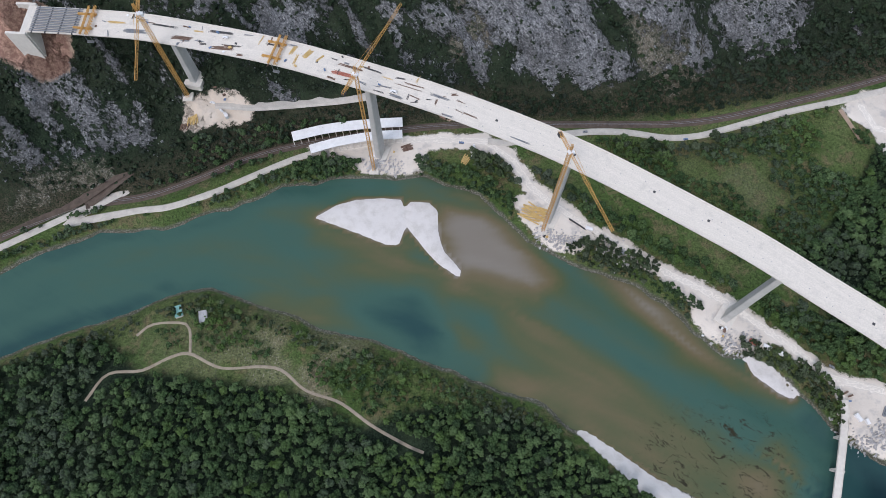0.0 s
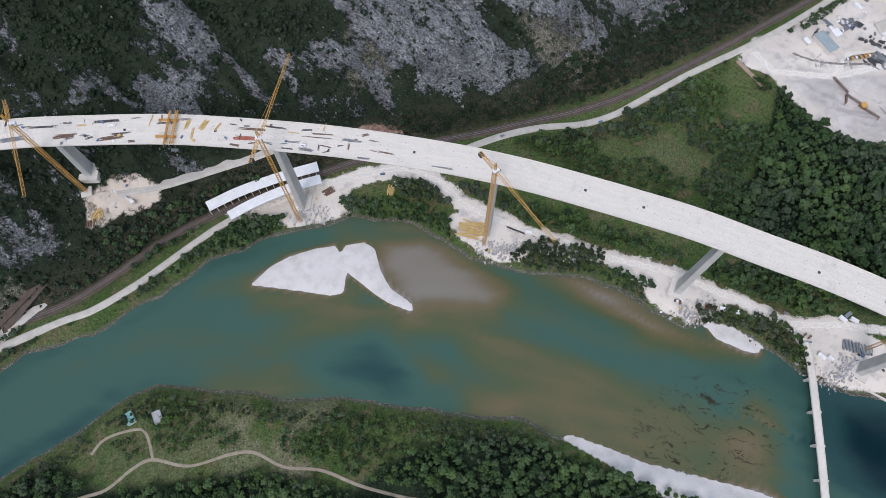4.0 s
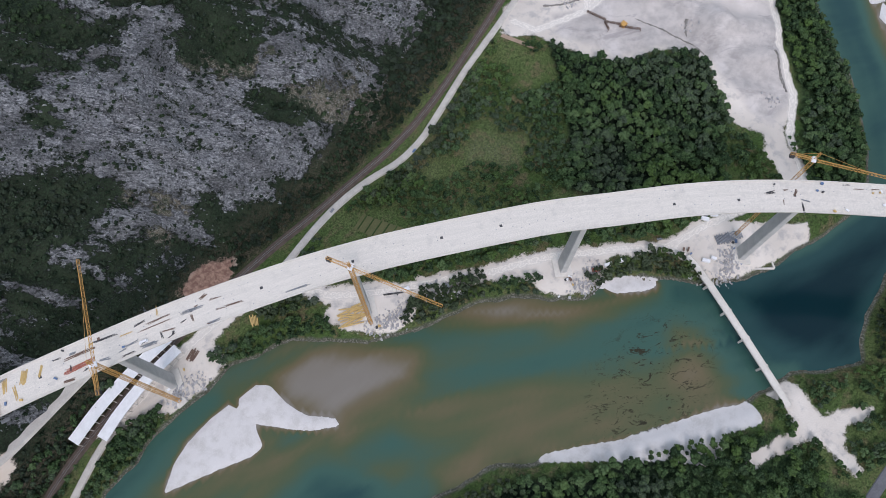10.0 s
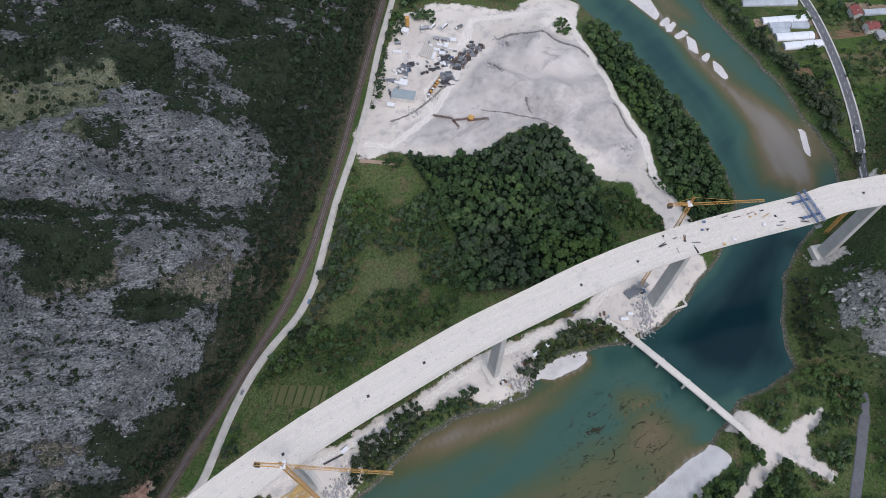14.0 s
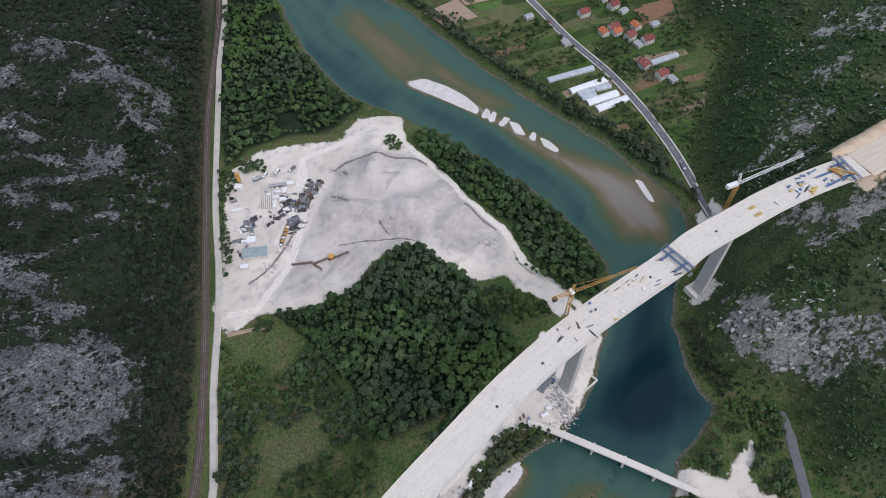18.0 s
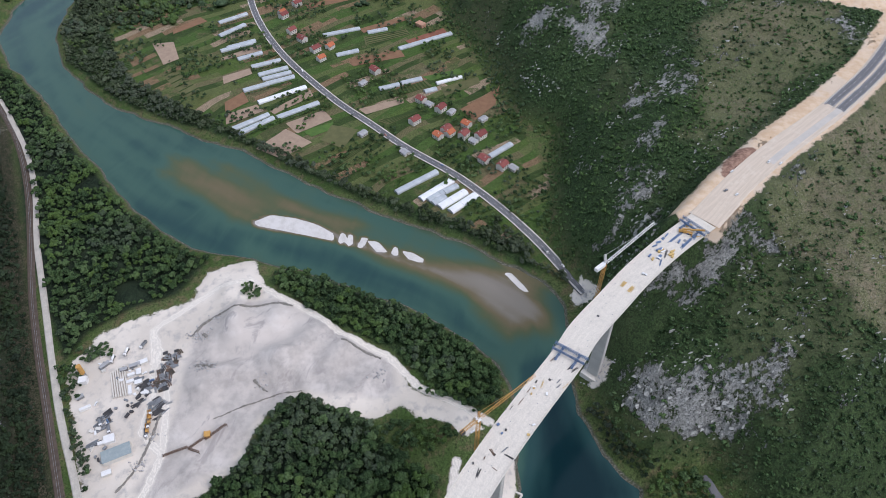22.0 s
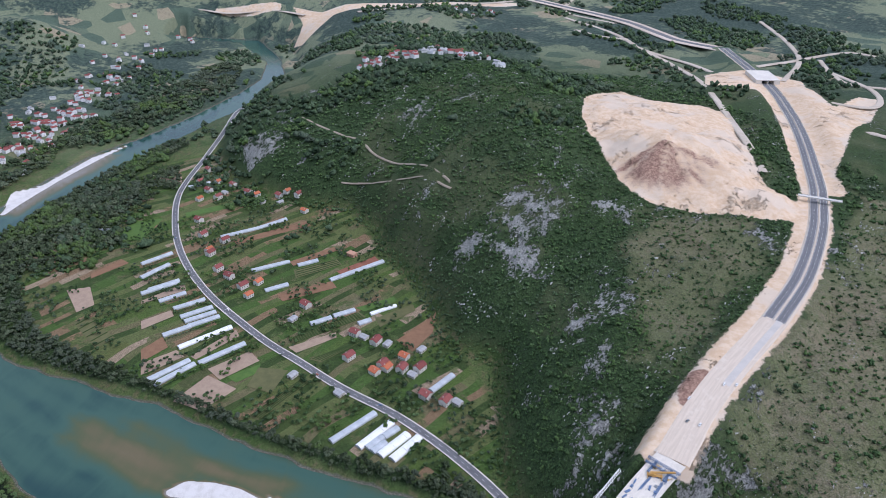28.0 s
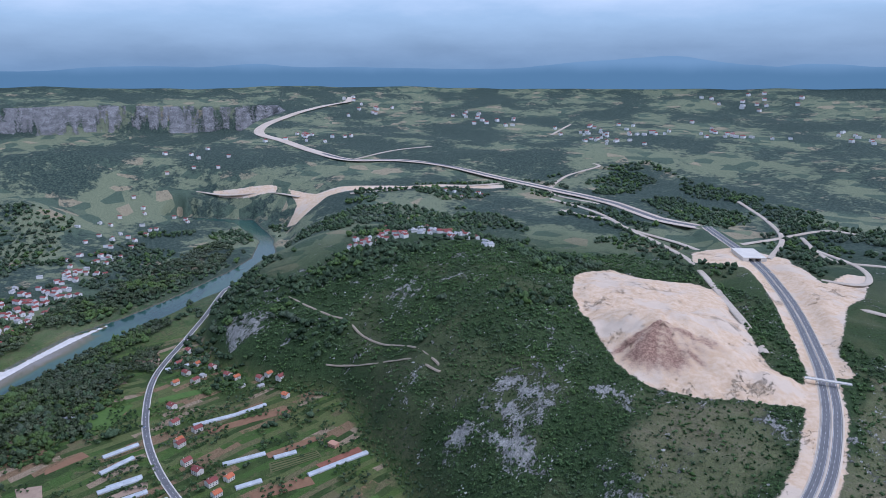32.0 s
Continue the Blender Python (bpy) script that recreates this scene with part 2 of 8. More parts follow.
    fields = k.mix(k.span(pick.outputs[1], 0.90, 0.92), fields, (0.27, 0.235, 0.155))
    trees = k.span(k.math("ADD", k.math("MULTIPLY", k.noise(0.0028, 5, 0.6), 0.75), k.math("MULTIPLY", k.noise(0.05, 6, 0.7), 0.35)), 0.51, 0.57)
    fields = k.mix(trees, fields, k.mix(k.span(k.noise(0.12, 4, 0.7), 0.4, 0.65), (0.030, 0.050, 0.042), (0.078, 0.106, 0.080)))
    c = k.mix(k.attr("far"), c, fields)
    stone, strata = limestone(k)
    chips = k.span(k.noise(1.1, 6, 0.85), 0.50, 0.60)
    scree = k.mix(k.span(k.noise(0.2, 6, 0.7), 0.40, 0.62), (0.048, 0.050, 0.030), (0.125, 0.106, 0.076))
    scree = k.mix(chips, scree, (0.30, 0.285, 0.25))
    # Southern stone is lightened; the massif's shade stays in its darker stone colour.
    stone = k.mix(k.math("MULTIPLY", k.attr("maquis"), k.span(strata, 0.40, 0.52, 0.2, 0.6)), stone, (0.45, 0.45, 0.40))
    push = k.math("ADD", k.math("MULTIPLY", k.noise(0.075, 7, 0.68), 0.55), k.math("MULTIPLY", k.noise(0.28, 7, 0.75, (1, 0.45, 1, 38)), 0.85))
    lawn = k.mix(k.span(k.noise(0.09, 6, 0.7), 0.40, 0.62), (0.058, 0.072, 0.032), (0.130, 0.134, 0.072))
    lawn = k.mix(chips, lawn, (0.26, 0.26, 0.22))
    c = k.mix(k.span(k.math("ADD", k.attr("lawn"), k.math("SUBTRACT", push, 0.7)), 0.35, 0.6), c, lawn)
    c = k.mix(k.span(k.math("ADD", k.attr("scree"), k.math("MULTIPLY", k.math("SUBTRACT", push, 0.7), 2.2)), 0.42, 0.72), c, scree)
    rock = k.span(k.math("ADD", k.attr("rock"), push), 0.84, 0.90)
    stone = k.mix(k.span(k.noise(0.17, 8, 0.75), 0.58, 0.61, 0, 0.9), stone, (0.030, 0.038, 0.020))
    c = k.mix(rock, c, stone)
    grain = k.span(k.noise(0.62, 7, 0.85), 0.36, 0.64, 0.45, 1.5)
    c = k.mix(0.8, c, grain, "MULTIPLY")
    gravel = k.mix(k.span(wide, 0.35, 0.65), (0.57, 0.51, 0.435), (0.69, 0.625, 0.54))
    gravel = k.mix(k.span(mid, 0.48, 0.7, 0, 0.75), gravel, (0.38, 0.355, 0.33))
    gravel = k.mix(k.span(fine, 0.55, 0.75, 0, 0.5), gravel, (0.70, 0.67, 0.62))
    heap = k.mix(k.span(mid, 0.35, 0.65), (0.40, 0.365, 0.33), (0.50, 0.455, 0.41))
    # Pale patches and dark strokes put the heaps' relief shading into the colour.
    heap = k.mix(k.span(wide, 0.5, 0.62, 0, 0.8), heap, (0.56, 0.505, 0.45))
    heap = k.mix(k.span(k.noise(0.035, 6, 0.62), 0.52, 0.68, 0, 0.7), heap, (0.62, 0.57, 0.52))
    heap = k.mix(k.span(k.noise(0.06, 7, 0.7, (1, 0.35, 1, 50), 0.8), 0.34, 0.46, 0.8, 0), heap, (0.34, 0.31, 0.29))
    gravel = k.mix(k.attr("crushed"), gravel, heap)
    wobble = k.math("MULTIPLY", k.math("SUBTRACT", k.noise(0.16, 6, 0.65), 0.5), 6.0)
    lane = k.math("ADD", k.attr("lane"), wobble)
    gravel = k.mix(k.span(lane, 2.2, 4.4, 0.95, 0.0), gravel, k.mix(k.span(fine, 0.4, 0.7), (0.72, 0.66, 0.57), (0.80, 0.745, 0.66)))
    rut = k.math("ABSOLUTE", k.math("SUBTRACT", k.math("ABSOLUTE", k.math("SUBTRACT", lane, 2.2)), 0.8))
    gravel = k.mix(k.span(rut, 0.25, 0.7, 0.35, 0.0), gravel, (0.45, 0.41, 0.36))
    red = k.mix(k.span(mid, 0.35, 0.65), (0.55, 0.39, 0.25), (0.64, 0.495, 0.35))
    red = k.mix(k.span(wide, 0.5, 0.62, 0, 0.8), red, (0.58, 0.48, 0.375))
    red = k.mix(k.span(fine, 0.5, 0.7, 0, 0.5), red, (0.64, 0.54, 0.44))
    earth = k.mix(k.span(k.noise(0.3, 5, 0.7), 0.4, 0.62), (0.20, 0.115, 0.085), (0.36, 0.23, 0.165))
    red = k.mix(k.span(k.math("ADD", k.attr("umber"), k.math("MULTIPLY", k.math("SUBTRACT", mid, 0.5), 0.9)), 0.25, 0.8), red, earth)
    gravel = k.mix(k.attr("ochre"), gravel, red)
    waver = k.math("ADD", k.math("MULTIPLY", k.math("SUBTRACT", mid, 0.5), 14.0), k.math("MULTIPLY", k.math("SUBTRACT", fine, 0.5), 6.0))
    pad = k.math("MAXIMUM", k.span(k.math("ADD", k.attr("pad"), waver), -1.2, 1.2, 1.0, 0.0), k.span(lane, 2.8, 4.6, 1.0, 0.0))
    c = k.mix(pad, c, gravel)
    shore = k.span(k.math("ADD", k.attr("shore"), k.math("MULTIPLY", waver, 0.16)), 0.6, 2.0, 1.0, 0.0)
    sand = k.mix(k.span(mid, 0.4, 0.7), (0.60, 0.57, 0.535), (0.50, 0.47, 0.43))
    sand = k.mix(k.span(fine, 0.45, 0.7, 0, 0.5), sand, (0.65, 0.625, 0.59))
    mud = k.mix(k.span(fine, 0.45, 0.65), (0.07, 0.072, 0.05), (0.23, 0.215, 0.18))
    c = k.mix(shore, c, mud)
    c = k.mix(k.span(k.math("ADD", k.attr("bar"), k.math("MULTIPLY", k.math("SUBTRACT", fine, 0.5), 0.5)), 0.35, 0.6), c, sand)
    h = k.math("ADD", k.math("MULTIPLY", strata, k.math("MULTIPLY", rock, 1.4)), k.math("MULTIPLY", fine, k.math("SUBTRACT", 0.25, k.math("MAXIMUM", k.math("MULTIPLY", pad, 0.17), k.math("MULTIPLY", k.attr("bar"), 0.23)))))
    k.bump(h, 1.0, 4.0)
    return k.done(c, 0.92, 0.0, 0.12)


def water_material():
    k = Nodes("river_water")
    swirl = k.noise(0.022, 5, 0.55, (0.4, 1.3, 1, -26), 1.2)
    base = k.attr("depth")
    depth = k.math("ADD", base, k.math("MULTIPLY", k.span(base, 0.16, 0.4), k.math("MULTIPLY", k.math("SUBTRACT", swirl, 0.5), 0.14)))
    c = k.mix(k.span(depth, 0.06, 0.20), (0.30, 0.262, 0.225), (0.195, 0.174, 0.144))
    c = k.mix(k.span(depth, 0.18, 0.36), c, (0.130, 0.106, 0.058))
    c = k.mix(k.span(depth, 0.32, 0.48), c, (0.076, 0.090, 0.042))
    c = k.mix(k.span(depth, 0.42, 0.62), c, (0.043, 0.096, 0.074))
    c = k.mix(k.span(depth, 0.60, 0.74), c, (0.020, 0.056, 0.055))
    c = k.mix(k.span(depth, 0.74, 0.96), c, (0.004, 0.019, 0.024))
    weed = k.math("MULTIPLY", k.span(k.noise(0.16, 7, 0.8, (0.5, 1, 1, -35), 1.0), 0.55, 0.60), k.attr("weed"))
    c = k.mix(weed, c, (0.03, 0.028, 0.016))
    k.bump(k.noise(0.8, 3, 0.5, (1, 2.2, 1, 28)), 0.05, 0.3)
    return k.done(c, 0.12, 0.0, 0.15)


def poured(name, a, b, stain, rough=0.9):
    """A paved surface with joints across it and stains drawn out along it."""
    k = Nodes(name)
    g = k.n.new("ShaderNodeCombineXYZ")
    k.l.new(k.attr("across"), g.inputs[0])
    k.l.new(k.math("MULTIPLY", k.attr("run"), 0.05), g.inputs[1])
    ground_place, k.place = k.place, g.outputs[0]
    band, line = k.noise(0.55, 4, 0.6), k.noise(2.2, 3, 0.6)
    k.place = ground_place
    c = k.mix(k.span(band, 0.38, 0.62), a, b)
    c = k.mix(k.span(line, 0.58, 0.72, 0, 0.45), c, stain)
    c = k.mix(k.span(k.noise(0.12, 6, 0.7), 0.52, 0.68, 0, 0.6), c, stain)
    c = k.mix(k.span(k.noise(1.2, 5, 0.7), 0.40, 0.60, 0.3, 0), c, tuple(v * 0.7 for v in stain))
    joint = k.math("FRACT", k.math("DIVIDE", k.attr("run"), 5.0))
    c = k.mix(k.span(joint, 0.93, 0.97, 0, 0.08), c, stain)
    return k.done(c, rough)


LAND, WATER = ground_material(), water_material()
CONCRETE = plain("pale_concrete", (0.66, 0.615, 0.54), (0.56, 0.52, 0.455), 0.05, 0.9, 0, 0.02)
DECK = poured("deck_concrete", (0.69, 0.632, 0.545), (0.64, 0.588, 0.505), (0.52, 0.48, 0.42))
EARTH_BED = poured("motorway_bed", (0.60, 0.50, 0.395), (0.52, 0.43, 0.335), (0.66, 0.58, 0.48))
PIER_GREY = plain("pier_concrete", (0.54, 0.52, 0.48), (0.45, 0.435, 0.40), 0.12, 0.9, 0, 0.02)
YELLOW = plain("crane_yellow_paint", (0.58, 0.33, 0.09), (0.46, 0.25, 0.07), 0.4, 0.5)
BLUE = plain("blue_paint", (0.10, 0.16, 0.27), (0.13, 0.19, 0.30), 0.4, 0.5)
WHITE = plain("white_paint", (0.78, 0.77, 0.75), (0.68, 0.67, 0.65), 0.3, 0.5)
DARK = plain("dark_steel", (0.045, 0.045, 0.05), (0.08, 0.075, 0.07), 0.6, 0.6)
RUST = plain("rusty_steel", (0.13, 0.082, 0.06), (0.19, 0.125, 0.09), 0.8, 0.8)
TIMBER = plain("formwork_timber", (0.48, 0.33, 0.13), (0.60, 0.42, 0.16), 0.7, 0.75)
TIMBER_RED = plain("red_board", (0.32, 0.10, 0.07), (0.40, 0.15, 0.10), 0.7, 0.7)
STEEL = plain("grey_steel", (0.30, 0.31, 0.32), (0.22, 0.225, 0.23), 0.6, 0.45, 0.5)
ASPHALT = plain("asphalt", (0.11, 0.11, 0.115), (0.15, 0.15, 0.155), 0.08, 0.9)
NEW_ASPHALT = poured("fresh_asphalt", (0.115, 0.115, 0.12), (0.15, 0.15, 0.155), (0.21, 0.205, 0.20))
GRAVEL_ROAD = plain("gravel_road", (0.54, 0.50, 0.435), (0.42, 0.385, 0.335), 0.15, 0.95)
BALLAST = plain("rail_ballast", (0.070, 0.053, 0.042), (0.115, 0.088, 0.068), 0.25, 0.95)
PAINT_LINE = plain("road_paint", (0.72, 0.72, 0.70), (0.6, 0.6, 0.58), 0.5, 0.7)
ROOF_RED = plain("red_roof_tiles", (0.30, 0.095, 0.08), (0.23, 0.07, 0.06), 0.35, 0.85, 0, 0, True)
ROOF_GREY = plain("grey_roof_sheet", (0.30, 0.30, 0.30), (0.40, 0.40, 0.40), 0.3, 0.6)
RENDER = plain("house_render", (0.70, 0.67, 0.61), (0.60, 0.57, 0.52), 0.25, 0.9, 0, 0, True)
PANE = plain("window_glass", (0.03, 0.035, 0.045), (0.05, 0.055, 0.06), 0.8, 0.15)
FOIL = plain("greenhouse_foil", (0.50, 0.53, 0.55), (0.36, 0.39, 0.41), 0.12, 0.35)
FOIL_WHITE = plain("white_greenhouse_foil", (0.80, 0.80, 0.80), (0.70, 0.71, 0.71), 0.2, 0.4)
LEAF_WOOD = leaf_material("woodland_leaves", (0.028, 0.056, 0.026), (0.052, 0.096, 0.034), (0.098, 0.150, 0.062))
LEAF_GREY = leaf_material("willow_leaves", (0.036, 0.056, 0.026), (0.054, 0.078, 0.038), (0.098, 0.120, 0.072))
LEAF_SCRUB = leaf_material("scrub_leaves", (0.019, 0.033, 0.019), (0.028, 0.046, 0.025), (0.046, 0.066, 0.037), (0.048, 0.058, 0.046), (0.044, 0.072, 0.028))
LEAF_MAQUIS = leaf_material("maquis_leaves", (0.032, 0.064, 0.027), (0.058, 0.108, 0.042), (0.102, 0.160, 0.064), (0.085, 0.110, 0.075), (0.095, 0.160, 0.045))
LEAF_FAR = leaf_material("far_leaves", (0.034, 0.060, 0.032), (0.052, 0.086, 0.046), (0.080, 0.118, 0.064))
# One limestone twice: brighter for the hill, massif copy with shade in its colour.
pale_nodes = Nodes("pale_limestone")
pale_stone, pale_beds = limestone(pale_nodes, True)
pale_nodes.bump(pale_beds, 1.0, 1.5)
PALE_CRAG = pale_nodes.done(pale_stone, 0.95, 0.0, 0.12)
crag_nodes = Nodes("shaded_limestone")
crag_stone, crag_beds = limestone(crag_nodes)
crag_nodes.bump(crag_beds, 1.0, 1.5)
CRAG = crag_nodes.done(crag_stone, 0.95, 0.0, 0.12)
DIRT = plain("beaten_earth", (0.34, 0.285, 0.215), (0.24, 0.20, 0.145), 0.2, 0.95)
BARK = plain("bark", (0.10, 0.08, 0.06), (0.06, 0.05, 0.04), 1.0, 0.95)

# ---- the lie of the land ----
NORTH_BANK = [(-1500, -470), (-358, 187), (-328, 206), (-283, 223), (-234, 227), (-182, 244), (-136, 266), (-107, 267), (-76, 276),
              (-40, 274), (-16, 275), (9, 266), (33, 258), (56, 239), (74, 216), (97, 204), (123, 189), (159, 179), (180, 162),
              (199, 139), (223, 119), (240, 117), (268, 101), (284, 78), (296, 58), (320, 44), (352, 29), (385, 19), (415, 13),
              (463, 16), (496, 38), (532, 70), (568, 120), (593, 155), (613, 187), (638, 231), (645, 255), (664, 296), (736, 359)]
NORTH_BANK_UP = [(811, 401), (922, 470), (1004, 510), (1080, 565), (1170, 600), (1270, 595), (1370, 550), (1511, 484), (1649, 405),
                 (1740, 303), (1853, 209), (2013, 98), (2135, 31), (2325, 0), (2600, 60), (2700, 300)]
SOUTH_BANK_UP = [(2800, 250), (2650, -10), (2348, -50), (2174, -43), (2035, -6), (1880, 78), (1794, 159), (1669, 254), (1539, 352),
                 (1418, 432), (1352, 470), (1294, 495), (1240, 508), (1152, 509), (1069, 487), (1036, 464), (986, 431), (954, 405)]
SOUTH_BANK = [(889, 321), (851, 278), (826, 237), (762, 177), (707, 116), (661, 64), (626, 12), (587, -23), (560, -52), (535, -65),
              (514, -69), (436, -48), (407, -43), (364, -52), (330, -67), (301, -54), (281, -36), (254, -28), (236, -24), (200, -4),
              (149, 27), (110, 51), (92, 61), (76, 76), (38, 90), (8, 101), (-27, 116), (-71, 128), (-107, 139), (-149, 155),
              (-186, 169), (-217, 162), (-252, 144), (-280, 137), (-316, 123), (-340, 112), (-1500, -560)]
RIVER = NORTH_BANK + NORTH_BANK_UP + SOUTH_BANK_UP + SOUTH_BANK
VALLEY = [(-1500, -420), (-359, 220), (-296, 246), (-250, 256), (-212, 268), (-170, 291), (-127, 306), (-65, 320), (-6, 328), (58, 331),
          (107, 330), (172, 334), (233, 345), (310, 358), (400, 378), (600, 436), (907, 524), (1120, 640), (1500, 800), (1900, 900),
          (2500, 900), (3000, 650), (3300, 300), (2900, 180), (2600, -40)]
VALLEY_SOUTH = [(2526, -95), (2275, -93), (2088, -40), (1904, 75), (1601, 157), (1516, 158), (1395, 124), (1266, 20), (1223, -50), (1130, -76),
                (1056, -68), (964, -95), (876, -93), (808, -102), (774, -134), (700, -108), (628, -83), (582, -76), (526, -86), (514, -76), (436, -54),
                (407, -48), (366, -57), (340, -72), (334, -117), (270, -135), (150, -700), (-1500, -700)]
FLOOR = VALLEY + VALLEY_SOUTH
SANDBAR = [(-105, 234), (-90, 244), (-73, 250), (-49, 251), (-35, 250), (-31, 241), (-30, 231), (-31, 226), (-36, 210), (-47, 211), (-68, 220), (-89, 228)]
SANDBAR_TAIL = [(-30, 241), (-27, 248), (-11, 247), (-4, 240), (-4, 222), (1, 204), (15, 187), (14, 181), (-1, 192), (-15, 208), (-24, 220), (-30, 228)]
SIDE_BAR = [(236, 113), (252, 105), (268, 87), (266, 84), (256, 89), (239, 104)]
UPPER_BAR = [(695, 227), (702, 209), (693, 185), (678, 161), (660, 144), (650, 145), (659, 162), (677, 198), (689, 224)]
TIP_BAR = [(571, -20), (569, -27), (541, -37), (547, -31)]
LONG_ISLET = [(642, 109), (639, 100), (623, 92), (626, 102)]
LAST_ISLET = [(621, 76), (616, 66), (606, 57), (601, 59), (609, 72)]
ISLETS = [(657, 135, 647, 137), (653, 127, 642, 129), (646, 113, 637, 118), (626, 83, 618, 84)]
BEACH = [(104, 60), (113, 54), (141, 35), (158, 22), (179, 10), (206, -1), (224, -11), (240, -24), (236, -34), (209, -19), (194, -28), (182, -22), (170, -3), (151, 12), (140, 25), (113, 51)]
FAR_BAR = [(1395, 515), (1476, 508), (1511, 470), (1633, 400), (1695, 332), (1640, 374), (1526, 446), (1441, 490), (1400, 508)]
MOTORWAY = [(430, -58, 113), (500, -168, 113), (543, -228, 113), (578, -285, 113), (630, -378, 112), (690, -468, 112), (773, -566, 112),
            (850, -640, 112), (910, -690, 112), (1056, -800, 112), (1180, -880, 114), (1330, -960, 117), (1609, -1063, 124)]


SPOIL = [(1286, -507), (1337, -568), (1338, -619), (1274, -654), (1234, -726), (1161, -733), (1060, -677), (952, -611), (882, -577), (843, -596), (800, -560),
         (808, -528), (831, -486), (854, -442), (909, -401), (953, -391), (1025, -404), (1104, -423), (1200, -455)]
# gravel heaps: middle, half axes, turn, height
HEAPS = [(545, 241, 26, 18, 20, 9), (551, 207, 20, 16, 0, 7), (515, 185, 34, 16, -50, 8), (498, 205, 22, 12, 60, 5), (497, 250, 30, 9, 75, 6), (483, 270, 16, 10, 40, 5),
         (499, 153, 22, 12, -40, 6), (413, 276, 14, 8, 30, 3), (436, 225, 16, 10, 50, 4), (463, 140, 18, 10, -60, 4), (566, 240, 8, 30, 80, 3), (592, 250, 14, 10, 0, 4),
         (430, 100, 10, 7, 20, 3)]


CANYON = [(4392, 1156), (4384, 838), (4429, 478), (4388, 28), (4430, -261), (4300, -270), (4050, -150), (3570, 20), (3300, 217), (3160, 410), (3100, 595), (3000, 900), (3300, 1500), (4300, 1500)]


RAIL = [(-1500, -440), (-359, 214), (-296, 241), (-250, 250), (-215, 263), (-170, 285), (-127, 299), (-65, 311), (-6, 319), (58, 322), (107, 321), (150, 321), (206, 322), (258, 330), (340, 352), (413, 374), (492, 398), (600, 430), (907, 515), (1250, 720)]
TRACK_ROAD = [(-1500, -455), (-361, 203), (-309, 225), (-255, 237), (-227, 241), (-190, 255), (-168, 266), (-127, 286), (-98, 296)]


def smooth(x, a, b):
    u = np.clip((x - a) / (b - a), 0, 1)
    return u * u * (3 - 2 * u)


def value_noise(x, y, seed=0):
    """Smooth noise in 0..1 over arrays."""
    xi, yi = np.floor(x), np.floor(y)
    fx, fy = x - xi, y - yi
    fx, fy = fx * fx * (3 - 2 * fx), fy * fy * (3 - 2 * fy)

    def grain(i, j):
        n = np.sin(i * 127.1 + j * 311.7 + seed * 74.7) * 43758.5453
        return n - np.floor(n)
    a, b, c, d = grain(xi, yi), grain(xi + 1, yi), grain(xi, yi + 1), grain(xi + 1, yi + 1)
    return (a * (1 - fx) + b * fx) * (1 - fy) + (c * (1 - fx) + d * fx) * fy


def fractal(x, y, size, octaves=4, seed=0, ridged=False):
    total, weight, amount = 0.0, 0.0, 1.0
    for k in range(octaves):
        s = size / 2 ** k
        n = value_noise(x / s * 0.94 + y / s * 0.34 + 13.7 * k, y / s * 0.94 - x / s * 0.34 - 7.1 * k, seed + k)
        if ridged:
            n = 1 - abs(2 * n - 1)
        total, weight, amount = total + amount * n, weight + amount, amount * 0.5
    return total / weight


def along(x, y, line, closed=False):
    """Distance to a line of points, and the third value of the nearest place on it where the points have one."""
    best, value = np.full(np.shape(x), 1e9), np.zeros(np.shape(x))
    pairs = list(zip(line, line[1:] + line[:1] if closed else line[1:]))
    for a, b in pairs:
        dx, dy = b[0] - a[0], b[1] - a[1]
        u = np.clip(((x - a[0]) * dx + (y - a[1]) * dy) / (dx * dx + dy * dy), 0, 1)
        d = (x - a[0] - u * dx) ** 2 + (y - a[1] - u * dy) ** 2
        if len(a) > 2:
            value = np.where(d < best, a[2] + u * (b[2] - a[2]), value)
        best = np.minimum(best, d)
    return np.sqrt(best), value


def inside(x, y, ring):
    odd = np.zeros(np.shape(x), bool)
    for a, b in zip(ring, ring[1:] + ring[:1]):
        if a[1] != b[1]:
            odd ^= ((a[1] > y) != (b[1] > y)) & (x < (b[0] - a[0]) * (y - a[1]) / (b[1] - a[1]) + a[0])
    return odd


def edge(x, y, ring):
    """Signed distance to a ring, negative inside."""
    d = along(x, y, ring, True)[0]
    return np.where(inside(x, y, ring), -d, d)


def hill(x, y, cx, cy, rx, ry, turn, top):
    c, s = math.cos(radians(turn)), math.sin(radians(turn))
    u, v = ((x - cx) * c + (y - cy) * s) / rx, ((y - cy) * c - (x - cx) * s) / ry
    return top * np.exp(-(u * u + v * v))


def dry_bars(x, y):
    """Signed distance to the gravel bars that stand out of the river."""
    d = np.minimum.reduce([edge(x, y, b) for b in (SANDBAR, SANDBAR_TAIL, SIDE_BAR, UPPER_BAR, TIP_BAR, LONG_ISLET, LAST_ISLET, BEACH, FAR_BAR)])
    for x0, y0, x1, y1 in ISLETS:
        d = np.minimum(d, along(x, y, [(x0, y0), (x1, y1)])[0] - 2.4)
    return d


def bedding(x, y):
    """The ribs of the tilted limestone beds, and the ways across and along them."""
    lean, run = x * 0.78 + y * 0.62, x * 0.62 - y * 0.78
    return fractal(lean + 6 * fractal(x, y, 30, 2, 16), run * 0.28, 22, 3, 14, True), lean, run


